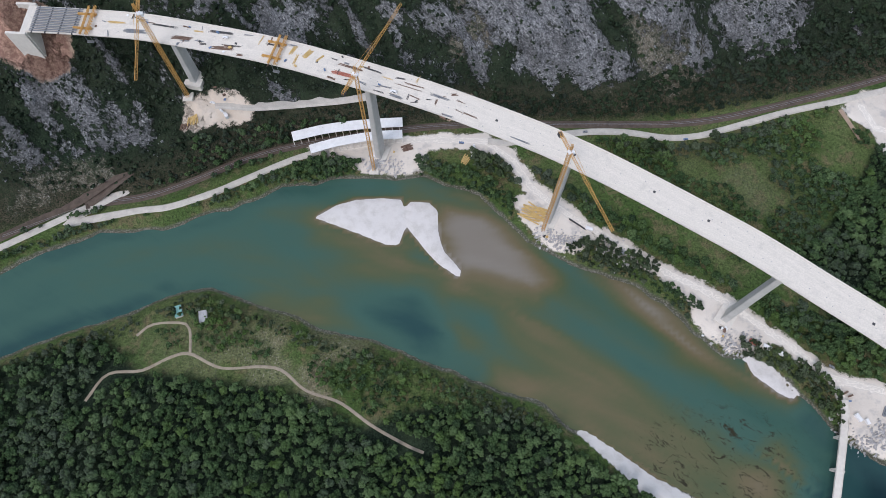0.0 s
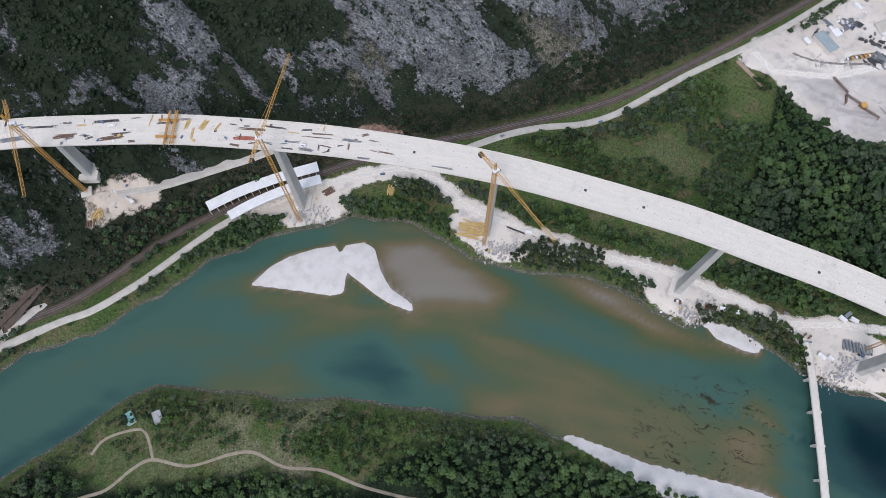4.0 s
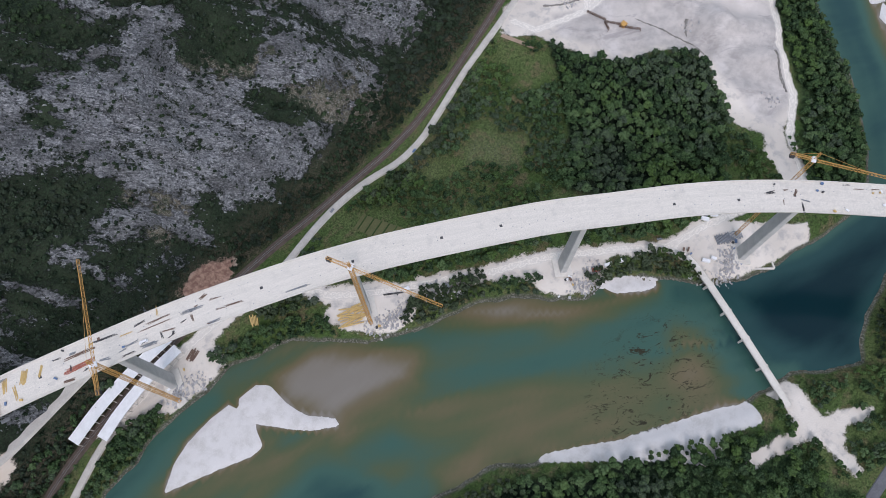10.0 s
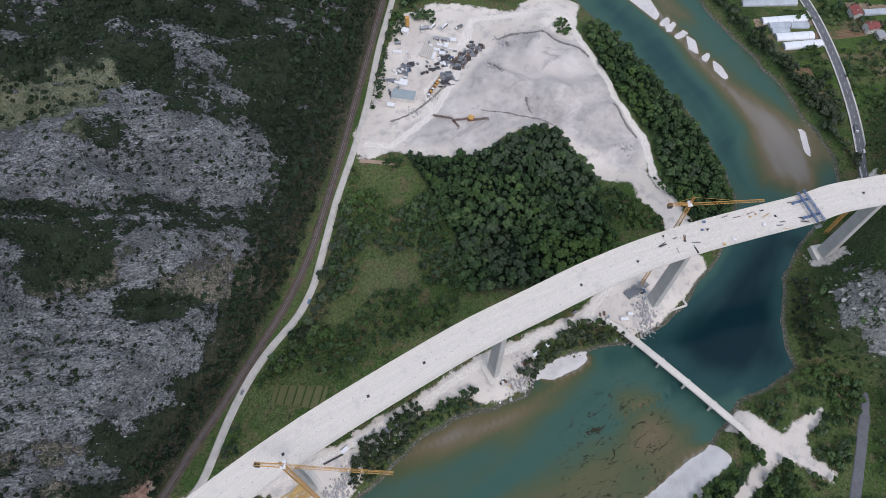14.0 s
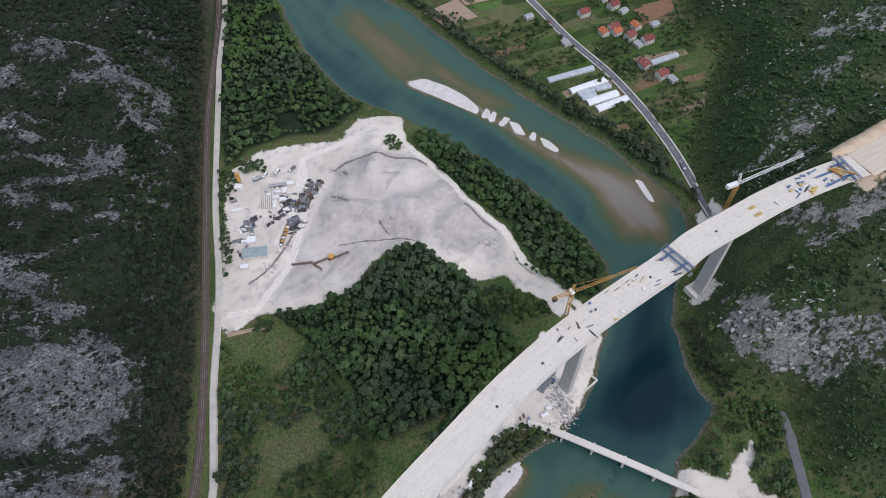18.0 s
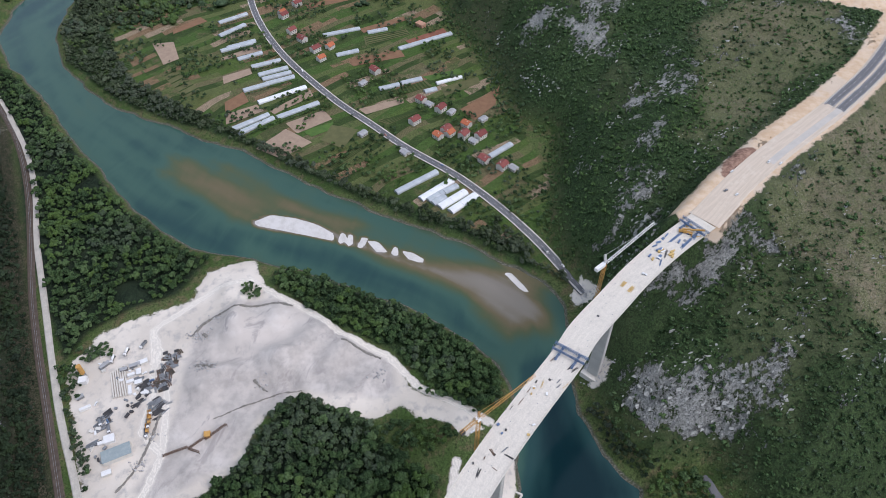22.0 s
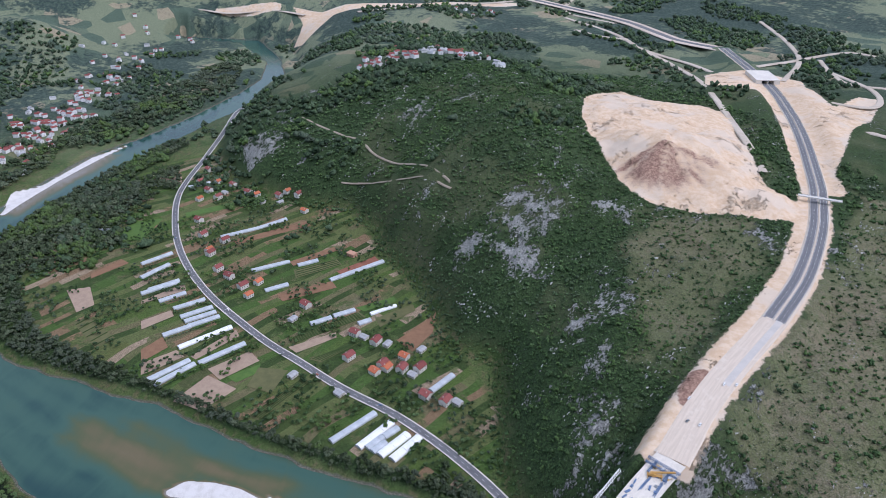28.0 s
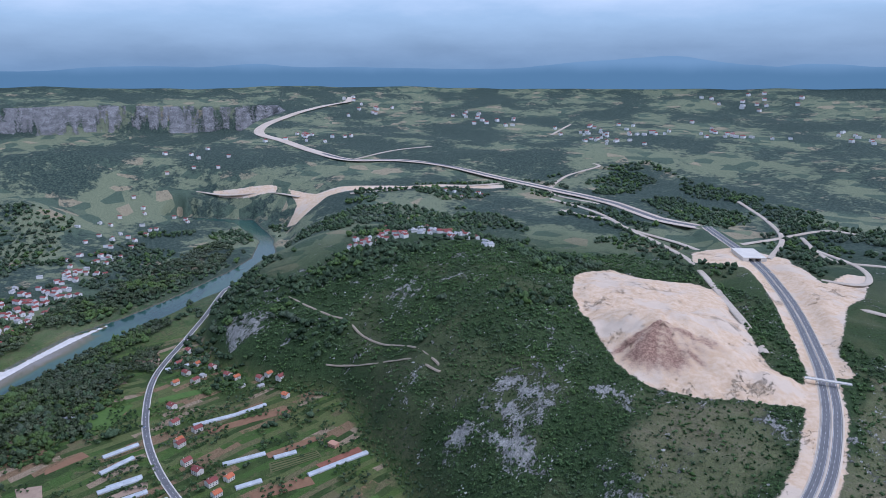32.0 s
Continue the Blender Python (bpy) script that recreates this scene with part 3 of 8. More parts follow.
def height(x, y, rough=True):
    x, y = np.asarray(x, float), np.asarray(y, float)
    out = np.maximum(edge(x, y, FLOOR), 0)
    far = np.hypot(x - 230, y - 100)
    crags = fractal(x, y, 90, 4, 3, True)
    rise = out * (0.75 + 0.5 * fractal(x, y, 260, 3, 5))
    up = 112 * (1 - np.exp(-rise / 95))
    up = up + 0.16 * np.clip(out - 90, 0, 900) * smooth(y, 150, 420) * (1 - smooth(x, 800, 1300))
    steep = smooth(out, 4, 50)
    if rough:
        near = 1 - smooth(far, 900, 1700)
        up = up + steep * near * (crags - 0.55) * 42 * (0.4 + 0.6 * smooth(y, 150, 300))
        ledge, lean, run = bedding(x, y)
        amount = 0.45 + 0.55 * smooth(y, 150, 300)
        up = up + steep * near * amount * ((ledge - 0.5) * 15 + (fractal(lean, run * 0.5, 8, 2, 15, True) - 0.5) * 5.5)
        up = up + steep * (fractal(x, y, 420, 3, 9) - 0.5) * 46 * smooth(out, 60, 240)
    up = up + hill(x, y, 1160, -260, 260, 170, -30, 38) * steep + hill(x, y, 1500, -330, 260, 160, 0, 30) * steep
    z = 6 + up + (fractal(x, y, 60, 3, 1) - 0.5) * 1.6
    # the far plain climbs slowly to the mountains' foot
    ramp = smooth(far, 2300, 2900)
    angle = 9.0 - 7.9 * np.clip((far - 2300) / 2550, 0, 1) ** 0.8
    plain = 503 - far * np.tan(np.radians(angle)) + (fractal(x, y, 700, 3, 21) - 0.5) * 60
    z = z * (1 - ramp) + np.maximum(plain, z * 0.5) * ramp
    for cx, cy, rx, ry, turn, top in HEAPS:
        z = z + hill(x, y, cx, cy, rx, ry, turn, top * 1.5)
    z = z + hill(x, y, 500, 215, 75, 60, 30, 1) * (fractal(x, y, 40, 4, 64, True) - 0.5) * 14
    # a canyon with a cliff on its far side, before the far plain
    z = z - 130 * smooth(-edge(x, y, CANYON), 0, 50)
    z = z + 9 * smooth(-edge(x, y, SPOIL), 0, 45) * (0.6 + 0.8 * fractal(x, y, 50, 3, 61)) + hill(x, y, 1005, -493, 70, 66, 35, 29) + hill(x, y, 1190, -590, 60, 70, 0, 12)
    z = z + hill(x, y, 975, -470, 70, 65, 35, 1) * (fractal(np.degrees(np.arctan2(y + 505, x - 1020)) * 1.0, x * 0, 9, 2, 63) - 0.5) * 16
    z = z + hill(x, y, 2520, 690, 150, 190, -25, 120) + hill(x, y, 3300, 700, 420, 330, 10, 60)
    d, level = along(x, y, MOTORWAY)
    cut = 1 - smooth(d, 19, 46)
    cut = np.where(inside(x, y, FLOOR), 0, cut) * smooth(x, 470, 515)
    z = z * (1 - cut) + level * cut
    bench = 1 - smooth(np.minimum(along(x, y, RAIL)[0], along(x, y, TRACK_ROAD)[0]), 5, 13)
    z = z * (1 - bench) + 6.3 * bench
    r = edge(x, y, RIVER) + (fractal(x, y, 26, 3, 2) - 0.5) * 9
    bank = smooth(r, -7, 9)
    bed = -0.6 - 3.2 * smooth(-r, 0, 45)
    bars = dry_bars(x, y) + (fractal(x, y, 12, 3, 8) - 0.5) * 1.8
    shoal = smooth(-bars, -4, 4)
    bed = np.maximum(bed, -0.5 - 0.07 * np.maximum(bars, 0))
    bed = bed * (1 - shoal) + 1.0 * shoal
    z = z * bank + bed * (1 - bank)
    return z

# ---- mesh making ----
def sheet(name, verts, faces, material, smooth_shade=False):
    """One mesh object from arrays of points and of triangles or quads."""
    verts, faces = np.asarray(verts, np.float32), np.asarray(faces, np.int32)
    me, corners = bpy.data.meshes.new(name), faces.shape[1]
    me.vertices.add(len(verts))
    me.vertices.foreach_set("co", verts.ravel())
    me.loops.add(faces.size)
    me.loops.foreach_set("vertex_index", faces.ravel())
    me.polygons.add(len(faces))
    me.polygons.foreach_set("loop_start", np.arange(0, faces.size, corners, dtype=np.int32))
    me.polygons.foreach_set("use_smooth", np.full(len(faces), smooth_shade))
    me.update(calc_edges=True)
    me.materials.append(material)
    return new(name, me)


def layer(ob, name, values):
    a = ob.data.attributes.new(name, "FLOAT", "POINT")
    a.data.foreach_set("value", np.asarray(values, np.float32).ravel())


def steps(points):
    """Grid lines from (place, step) pairs: the step grows evenly between the places."""
    out = [points[0][0]]
    for (a, sa), (b, sb) in zip(points, points[1:]):
        while out[-1] < b:
            u = (out[-1] - a) / (b - a)
            out.append(out[-1] + sa + (sb - sa) * max(u, 0))
    return np.array(out)


QUARRY = [(352, 336), (377, 356), (400, 356), (470, 374), (530, 388), (566, 365), (578, 329), (590, 286), (626, 272), (634, 226), (590, 216), (566, 186),
          (530, 157), (496, 113), (449, 92), (424, 52), (403, 44), (400, 60), (420, 78), (424, 96), (437, 106), (428, 131), (448, 167), (467, 188),
          (448, 218), (406, 243), (386, 279), (376, 312)]
NORTH_PAD = [(-70, 284), (-40, 280), (-20, 283), (-12, 296), (20, 296), (50, 290), (66, 262), (80, 232), (84, 214), (100, 208), (116, 208), (124, 222),
             (112, 240), (84, 262), (62, 296), (40, 312), (-10, 312), (-60, 302), (-95, 306), (-120, 300), (-100, 288)]
SHORE_PAD = [(124, 212), (150, 194), (176, 178), (196, 158), (215, 134), (226, 128), (240, 134), (262, 122), (290, 100), (300, 84), (310, 62), (322, 50),
             (350, 34), (362, 38), (372, 52), (350, 76), (330, 96), (306, 100), (270, 128), (226, 166), (180, 192), (135, 222)]
BASE_PAD = [(-209, 317), (-188, 325), (-169, 324), (-157, 319), (-162, 311), (-182, 306), (-198, 299), (-213, 296)]
WEST_PAD = [(-420, 380), (-330, 372), (-285, 352), (-285, 322), (-310, 315), (-345, 330), (-430, 340)]
RED_PIT = [(551, -213), (570, -225), (586, -247), (581, -259), (570, -253), (564, -238), (550, -225), (547, -216)]
HAUL = [(-8, 340), (20, 344), (42, 336), (30, 326), (0, 326)]
RIGHT_PIER_PAD = [(418, -56), (430, -58), (438, -66), (438, -74), (428, -72), (418, -66)]
ROAD_END_PAD = [(512, -72), (528, -74), (540, -88), (520, -98), (504, -88)]
CUTTING = [(508, -150), (524, -150), (566, -213), (602, -271), (654, -364), (712, -452), (792, -547), (868, -620), (840, -654), (760, -578), (676, -479), (615, -387), (563, -294), (528, -237), (488, -180)]
TOP_CUT = [(868, -628), (940, -680), (1070, -770), (1190, -850), (1330, -920), (1450, -930), (1420, -1010), (1320, -1040), (1160, -920), (1030, -830), (900, -720),
           (840, -680)]
FAR_CUT = [(2680, -133), (2581, -219), (2576, -298), (2500, -442), (2448, -866), (2400, -850), (2440, -440), (2490, -300), (2500, -243), (2420, -170), (2380, -120), (2440, -100), (2567, -150)]
FAR_STRIP = [(2829, 136), (2727, -99), (2683, -94), (2718, 3), (2798, 118)]
PLAZA = [(1444, -949), (1308, -930), (1250, -880), (1300, -860), (1344, -815), (1430, -880)]
SIDE_CUT = [(1347, -1013), (1239, -996), (1145, -950), (1197, -1067), (1169, -1093), (1070, -963), (1046, -896), (943, -770), (895, -710), (1035, -824), (1193, -922)]
PIER_TWO_HEAD = [(-78, 290), (-74, 276), (-40, 273), (-16, 274), (-12, 290), (-40, 302), (-70, 302)]
PIER_THREE_HEAD = [(58, 247), (65, 232), (75, 217), (91, 205), (106, 201), (120, 206), (126, 216), (112, 240), (84, 262)]
PIER_FOUR_HEAD = [(194, 152), (202, 136), (221, 119), (239, 117), (252, 124), (240, 142), (210, 162)]
PIER_FIVE_HEAD = [(295, 62), (309, 47), (330, 37), (356, 28), (384, 19), (394, 30), (372, 54), (330, 82), (304, 86)]
BRIDGE_YARD = [(263, -26), (279, -33), (276, -46), (270, -65), (266, -84), (261, -109), (251, -104), (254, -83), (253, -71), (225, -58), (204, -52), (204, -43), (231, -50), (250, -60), (257, -46), (257, -31)]
SIDE_YARD = [(267, -65), (289, -74), (303, -90), (291, -90), (278, -82), (267, -89), (263, -80)]
PADS = [RED_PIT, BRIDGE_YARD, SIDE_YARD, QUARRY, NORTH_PAD, SHORE_PAD, BASE_PAD, WEST_PAD, HAUL, RIGHT_PIER_PAD, ROAD_END_PAD, CUTTING, SPOIL, TOP_CUT, FAR_CUT, FAR_STRIP, PLAZA, SIDE_CUT, PIER_TWO_HEAD, PIER_THREE_HEAD, PIER_FOUR_HEAD, PIER_FIVE_HEAD]
OCHRE = [RED_PIT, WEST_PAD, CUTTING, SPOIL, TOP_CUT, HAUL, FAR_CUT, FAR_STRIP, PLAZA, SIDE_CUT]
FOREST_SOUTH = [(-430, -30), (-440, 50), (-340, 105), (-300, 118), (-262, 130), (-230, 104), (-190, 98), (-120, 90), (-60, 62), (-10, 78), (40, 76), (80, 62), (100, 44),
                (150, 14), (200, -14), (240, -50), (236, -100), (258, -140), (216, -165), (110, -50), (0, -24), (-200, -20)]
GROVE = [(378, 301), (390, 262), (424, 228), (450, 208), (462, 186), (440, 155), (422, 132), (396, 118), (366, 86), (321, 122), (293, 160), (276, 193), (319, 225), (352, 262)]
RIVER_WOODS = [(540, 392), (570, 376), (590, 340), (600, 300), (640, 272), (664, 300), (736, 364), (811, 406), (922, 476), (1004, 516), (1080, 575), (1120, 640), (907, 512), (700, 458)]
NORTH_STRIP = [(424, 18), (463, 20), (496, 42), (532, 74), (568, 124), (593, 158), (616, 200), (600, 214), (572, 186), (536, 156), (502, 112), (470, 88), (440, 70), (424, 48)]
SOUTH_STRIP = [(560, -56), (587, -28), (626, 8), (661, 58), (707, 110), (762, 170), (826, 230), (889, 316), (954, 398), (1036, 456), (1069, 480), (1152, 500), (1240, 498), (1330, 470),
               (1418, 424), (1539, 344), (1669, 246), (1640, 210), (1500, 300), (1300, 400), (1180, 440), (1080, 420), (990, 380), (930, 320), (870, 260), (800, 190), (730, 120), (690, 70),
               (640, 6), (596, -42)]
MEADOW = [(130, 322), (230, 330), (345, 342), (372, 310), (350, 268), (316, 228), (276, 196), (230, 240), (170, 276), (136, 300)]
# bare faces, loose scree and thin grass on the slopes: strength and outline
BARE = [(0.14, [(56, 520), (39, 481), (19, 447), (4, 411), (22, 377), (49, 345), (93, 338), (162, 342), (233, 358), (285, 374), (341, 405), (330, 480), (230, 520), (156, 560), (90, 560)]),
        (0.29, [(30, 481), (12, 441), (10, 419), (3, 407), (-4, 391), (3, 389), (14, 409), (38, 412), (63, 398), (68, 393), (61, 371), (72, 350), (81, 334), (102, 332), (135, 340), (142, 350), (124, 364), (117, 384), (105, 397), (117, 419), (106, 433), (101, 454)]),
        (0.30, [(158, 409), (166, 387), (160, 369), (145, 371), (142, 390)]), (0.30, [(201, 416), (293, 395), (280, 375), (253, 371), (230, 392), (209, 403)]),
        (0.27, [(-69, 540), (-69, 518), (-56, 500), (-43, 473), (-41, 452), (-34, 448), (-14, 455), (-15, 482), (-2, 480), (-5, 510)]), (0.27, [(-114, 440), (-105, 444), (-95, 426), (-99, 398), (-98, 377), (-121, 366), (-145, 370), (-160, 385)]),
        (0.15, [(-75, 481), (-54, 460), (-65, 434), (-94, 445), (-101, 471)]), (0.34, [(140, 530), (187, 498), (236, 487), (287, 490), (308, 453), (327, 430), (320, 402), (302, 388), (273, 380), (238, 393), (199, 433), (174, 475), (140, 500)]),
        (0.13, [(120, 485), (143, 468), (165, 429), (165, 408), (171, 379), (149, 371), (135, 354), (104, 345), (78, 342), (66, 367), (62, 386), (80, 416), (84, 434), (78, 455)]),
        (0.13, [(-325, 350), (-297, 335), (-257, 303), (-219, 281), (-241, 272), (-300, 273), (-345, 270)]), (0.30, [(-266, 274), (-246, 272), (-233, 230), (-244, 234)]), (0.20, [(-200, 385), (-157, 396), (-106, 404), (-100, 380), (-129, 377), (-159, 368), (-188, 368)]),
        (0.30, [(905, 614), (1025, 573), (938, 528), (802, 529), (750, 559)]), (0.15, [(650, 530), (689, 465), (591, 431), (537, 454), (545, 491)]), (0.36, [(487, -118), (491, -162), (499, -196), (511, -242), (463, -237), (453, -196), (460, -151), (464, -115)]),
        (0.36, [(384, -66), (406, -82), (402, -120), (394, -155), (384, -196), (358, -189), (343, -152), (328, -122), (341, -91)]), (0.16, [(480, -114), (481, -157), (499, -200), (512, -247), (460, -233), (431, -170), (452, -137)]),
        (0.22, [(998, -231), (975, -322), (900, -300), (839, -209), (937, -113), (982, -111), (923, -193)]), (0.30, [(919, -293), (903, -411), (850, -359), (851, -290)]), (0.18, [(770, -220), (759, -257), (723, -279), (674, -216), (690, -175), (740, -191)]),
        (0.28, [(1496, 113), (1451, 28), (1390, 46), (1399, 108)]), (0.24, [(1355, -178), (1315, -230), (1260, -193)]), (0.18, [(594, -152), (601, -188), (558, -158), (563, -128)])]
LOOSE = [(0.8, [(11, 407), (38, 412), (66, 396), (58, 371), (40, 360), (14, 370)]), (0.75, [(105, 397), (114, 430), (109, 451), (201, 416), (251, 368), (225, 354), (184, 347), (143, 344), (154, 368), (154, 411)]),
         (0.7, [(218, 380), (252, 369), (207, 348), (180, 355)]), (0.6, [(-335, 263), (-274, 274), (-263, 258), (-324, 240), (-348, 234)]), (0.6, [(789, 571), (938, 528), (857, 513), (745, 528), (734, 555)])]
HEATH = [(0.95, [(518, -240), (593, -336), (644, -426), (719, -552), (840, -700), (700, -900), (400, -700), (352, -300), (406, -252), (457, -248), (499, -244)]),
         (0.75, [(828, -313), (863, -383), (809, -502), (744, -464), (694, -379), (630, -286), (612, -245), (644, -226), (705, -278)])]
THIN_GRASS = [(0.62, [(230, 610), (272, 548), (292, 497), (274, 481), (236, 487), (187, 498), (150, 530), (180, 590)])]


VILLAGE = [(596, -42), (640, 6), (690, 70), (730, 120), (800, 190), (870, 260), (930, 320), (990, 380), (1080, 420), (1180, 440), (1300, 400), (1500, 300), (1600, 160), (1395, 124),
           (1266, 20), (1223, -50), (1056, -68), (876, -93), (808, -102), (700, -108), (628, -83)]
CRUSHED = [(392, 300), (404, 318), (428, 300), (452, 296), (480, 288), (520, 284), (556, 276), (576, 240), (574, 206), (540, 168), (510, 138), (482, 108), (452, 108), (450, 130), (462, 170),
           (470, 190), (452, 222), (412, 248)]


def cover(x, y, zones, soft):
    """The strongest of the zones at a place, with frayed edges."""
    fray = (fractal(x, y, 30, 4, 57) - 0.5) * 46
    return np.maximum.reduce([w * (1 - smooth(edge(x, y, ring) + fray, -soft, soft)) for w, ring in zones])


def masks(x, y):
    """What covers the land: rock, dry grass, woodland floor."""
    out = edge(x, y, FLOOR)
    slope = smooth(out, 0, 25)
    foot = out + (fractal(x, y, 45, 3, 53) - 0.62) * 70 * smooth(-y, -60, 20)
    north = smooth(y, 180, 300)
    far = np.hypot(x - 230, y - 100)
    side = along(x, y, MOTORWAY)[0]
    heath = cover(x, y, HEATH, 16)
    rock = -0.055 + 0.075 * north * (1 - smooth(x, 0, 60)) * smooth(x, -190, -130) + (fractal(x, y, 60, 3, 31) - 0.5) * 0.35 + (fractal(x, y, 15, 3, 35) - 0.5) * 0.32 + (bedding(x, y)[0] - 0.52) * (0.25 + 0.45 * north) + cover(x, y, BARE, 14) * (0.6 + 0.4 * north) + 0.12 * cover(x, y, LOOSE, 10) - 0.06 * heath
    rock = rock + (1 - north) * (0.03 * smooth(out, 40, 110) * smooth(side, 330, 90))
    rock = np.where(slope > 0, rock, -1) - (1 - slope) * 0.8 - 0.5 * smooth(far, 1500, 1900)
    rock = rock + 1.3 * hill(x, y, 2520, 690, 130, 150, 0, 1.0) + 0.78 * (1 - smooth(abs(edge(x, y, CANYON) + 20), 30, 80)) * smooth(x, 4000, 4200) * smooth(far, 2600, 2900) * (0.75 + 0.5 * fractal(x, y, 120, 3, 33))
    dry = slope * smooth(-y, 40, 120) * (1 - smooth(far, 1500, 1900)) * np.maximum(heath * (0.7 + 0.5 * fractal(x, y, 60, 3, 42)), 0.3 * smooth(fractal(x, y, 110, 3, 41), 0.54, 0.66))
    dry = np.maximum(dry, smooth(fractal(x, y, 30, 3, 43), 0.40, 0.54) * (hill(x, y, -90, 104, 95, 32, -12, 1.4) + hill(x, y, 250, 255, 40, 50, 30, 0.4)))
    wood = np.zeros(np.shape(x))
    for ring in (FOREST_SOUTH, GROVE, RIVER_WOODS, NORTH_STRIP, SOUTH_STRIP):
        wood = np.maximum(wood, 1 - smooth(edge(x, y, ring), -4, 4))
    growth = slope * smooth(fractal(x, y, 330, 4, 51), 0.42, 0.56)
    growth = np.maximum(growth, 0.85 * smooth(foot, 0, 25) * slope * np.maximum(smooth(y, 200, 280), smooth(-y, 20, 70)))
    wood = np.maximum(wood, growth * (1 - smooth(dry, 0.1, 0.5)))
    return rock, np.clip(dry, 0, 1), wood


gx = steps([(-1500, 60), (-470, 7), (-360, 2.9), (560, 2.9), (820, 5.0), (1300, 6.5), (2600, 22), (4980, 42)])
gy = steps([(-4300, 60), (-1200, 22), (-700, 8), (-260, 3.6), (-40, 4.0), (250, 4.0), (300, 2.8), (500, 2.8), (720, 9), (1200, 22), (2600, 60)])
GX, GY = np.meshgrid(gx, gy)
GZ = height(GX, GY)
across, down = len(gx), len(gy)
start = (np.arange(down - 1)[:, None] * across + np.arange(across - 1)[None, :]).ravel()
quads = np.stack([start, start + 1, start + across + 1, start + across], 1)
ground = sheet("ground", np.stack([GX, GY, GZ], -1).reshape(-1, 3), quads, LAND, True)
tagged(ground, "limestone valley with scrub, meadow, gravel pads and river banks", "terrain", "", "structure")
rock_mask, dry_mask, wood_mask = masks(GX, GY)
farm = 1 - smooth(edge(GX, GY, VILLAGE), -6, 6)
far_away = np.hypot(GX - 230, GY - 100)
layer(ground, "farm", farm)
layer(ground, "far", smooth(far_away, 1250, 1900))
layer(ground, "hillside", smooth(edge(GX, GY, FLOOR), -16 * smooth(GY, 150, 250), 20 - 18 * smooth(GY, 150, 250)))
layer(ground, "crushed", 1 - smooth(edge(GX, GY, CRUSHED), -3, 5))
pad_edge = np.minimum.reduce([edge(GX, GY, p) for p in PADS])
bar_edge = dry_bars(GX, GY)
layer(ground, "rock", rock_mask)
layer(ground, "dry", dry_mask)
layer(ground, "scree", cover(GX, GY, LOOSE, 10))
layer(ground, "lawn", cover(GX, GY, THIN_GRASS, 12))
layer(ground, "maquis", smooth(0.6 * GX - GY, 60, 160) * (1 - smooth(far_away, 1900, 2500)))
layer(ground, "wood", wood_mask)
layer(ground, "pad", np.clip(pad_edge, -40, 40))
layer(ground, "ochre", np.maximum(1 - smooth(np.minimum.reduce([edge(GX, GY, p) for p in OCHRE]), -2, 10), 0.4 * (1 - smooth(edge(GX, GY, BASE_PAD), -2, 10))))
PEAK = (990, -482, 152)
DUSTY = [[(372, 340), (380, 318), (430, 300), (500, 300), (560, 318), (600, 262), (606, 230), (580, 205), (556, 178), (522, 150), (490, 110), (452, 88), (428, 56), (408, 36)], [(430, 300), (455, 318), (485, 312), (520, 314), (560, 318), (600, 262)],
         [(-98, 296), (-40, 305), (-16, 306), (38, 304), (62, 284), (75, 260), (100, 238), (129, 218), (180, 184), (222, 160), (268, 124), (296, 98), (330, 89), (380, 70)], [(296, 98), (300, 82)]]
layer(ground, "lane", np.clip(np.minimum.reduce([along(GX, GY, d)[0] for d in DUSTY]), 0, 40))
layer(ground, "shore", GZ)
layer(ground, "bar", 1 - smooth(bar_edge, 1, 6))
bearing = np.degrees(np.arctan2(GY - PEAK[1], GX - PEAK[0]))
fan = (1 - smooth(np.hypot(GX - PEAK[0], GY - PEAK[1]), 60, 125)) * (1 - smooth(abs((bearing - PEAK[2] + 180) % 360 - 180), 55, 85))
fan = fan * (0.15 + 1.0 * fractal(bearing, np.hypot(GX - PEAK[0], GY - PEAK[1]) * 0.12, 9, 3, 66))
layer(ground, "umber", np.maximum(np.maximum(fan, 1.6 * (1 - smooth(edge(GX, GY, RED_PIT), -2, 5))), 0.9 * (1 - smooth(np.minimum(edge(GX, GY, HAUL), edge(GX, GY, WEST_PAD)), -2, 6))))

# ---- river ----
SHALLOWS = [[(-28, 259), (-2, 255), (41, 246), (56, 225), (75, 199), (88, 179), (77, 166), (50, 171), (24, 182), (14, 180), (-3, 217), (-7, 242)],
            [(124, 191), (149, 178), (176, 153), (199, 130), (226, 107), (262, 83), (230, 98), (190, 118), (159, 151)],
            [(656, 145), (621, 89), (598, 52), (576, -26), (553, -49), (511, -47), (498, -38), (498, -5), (523, 11), (552, 21), (581, 55), (607, 97)],
            [(42, 104), (69, 91), (59, 86), (39, 94)], [(1390, 520), (1511, 470), (1650, 392), (1640, 350), (1500, 430), (1390, 485)]]
OLIVE_BED = [[(-12, 187), (52, 169), (91, 150), (142, 106), (197, 72), (256, 51), (254, 13), (231, -11), (181, 13), (111, 56), (76, 79), (41, 102), (10, 133), (0, 162)],
             [(-179, 163), (-131, 164), (-94, 153), (-50, 138), (-23, 128), (-58, 131), (-103, 140), (-152, 155)]]
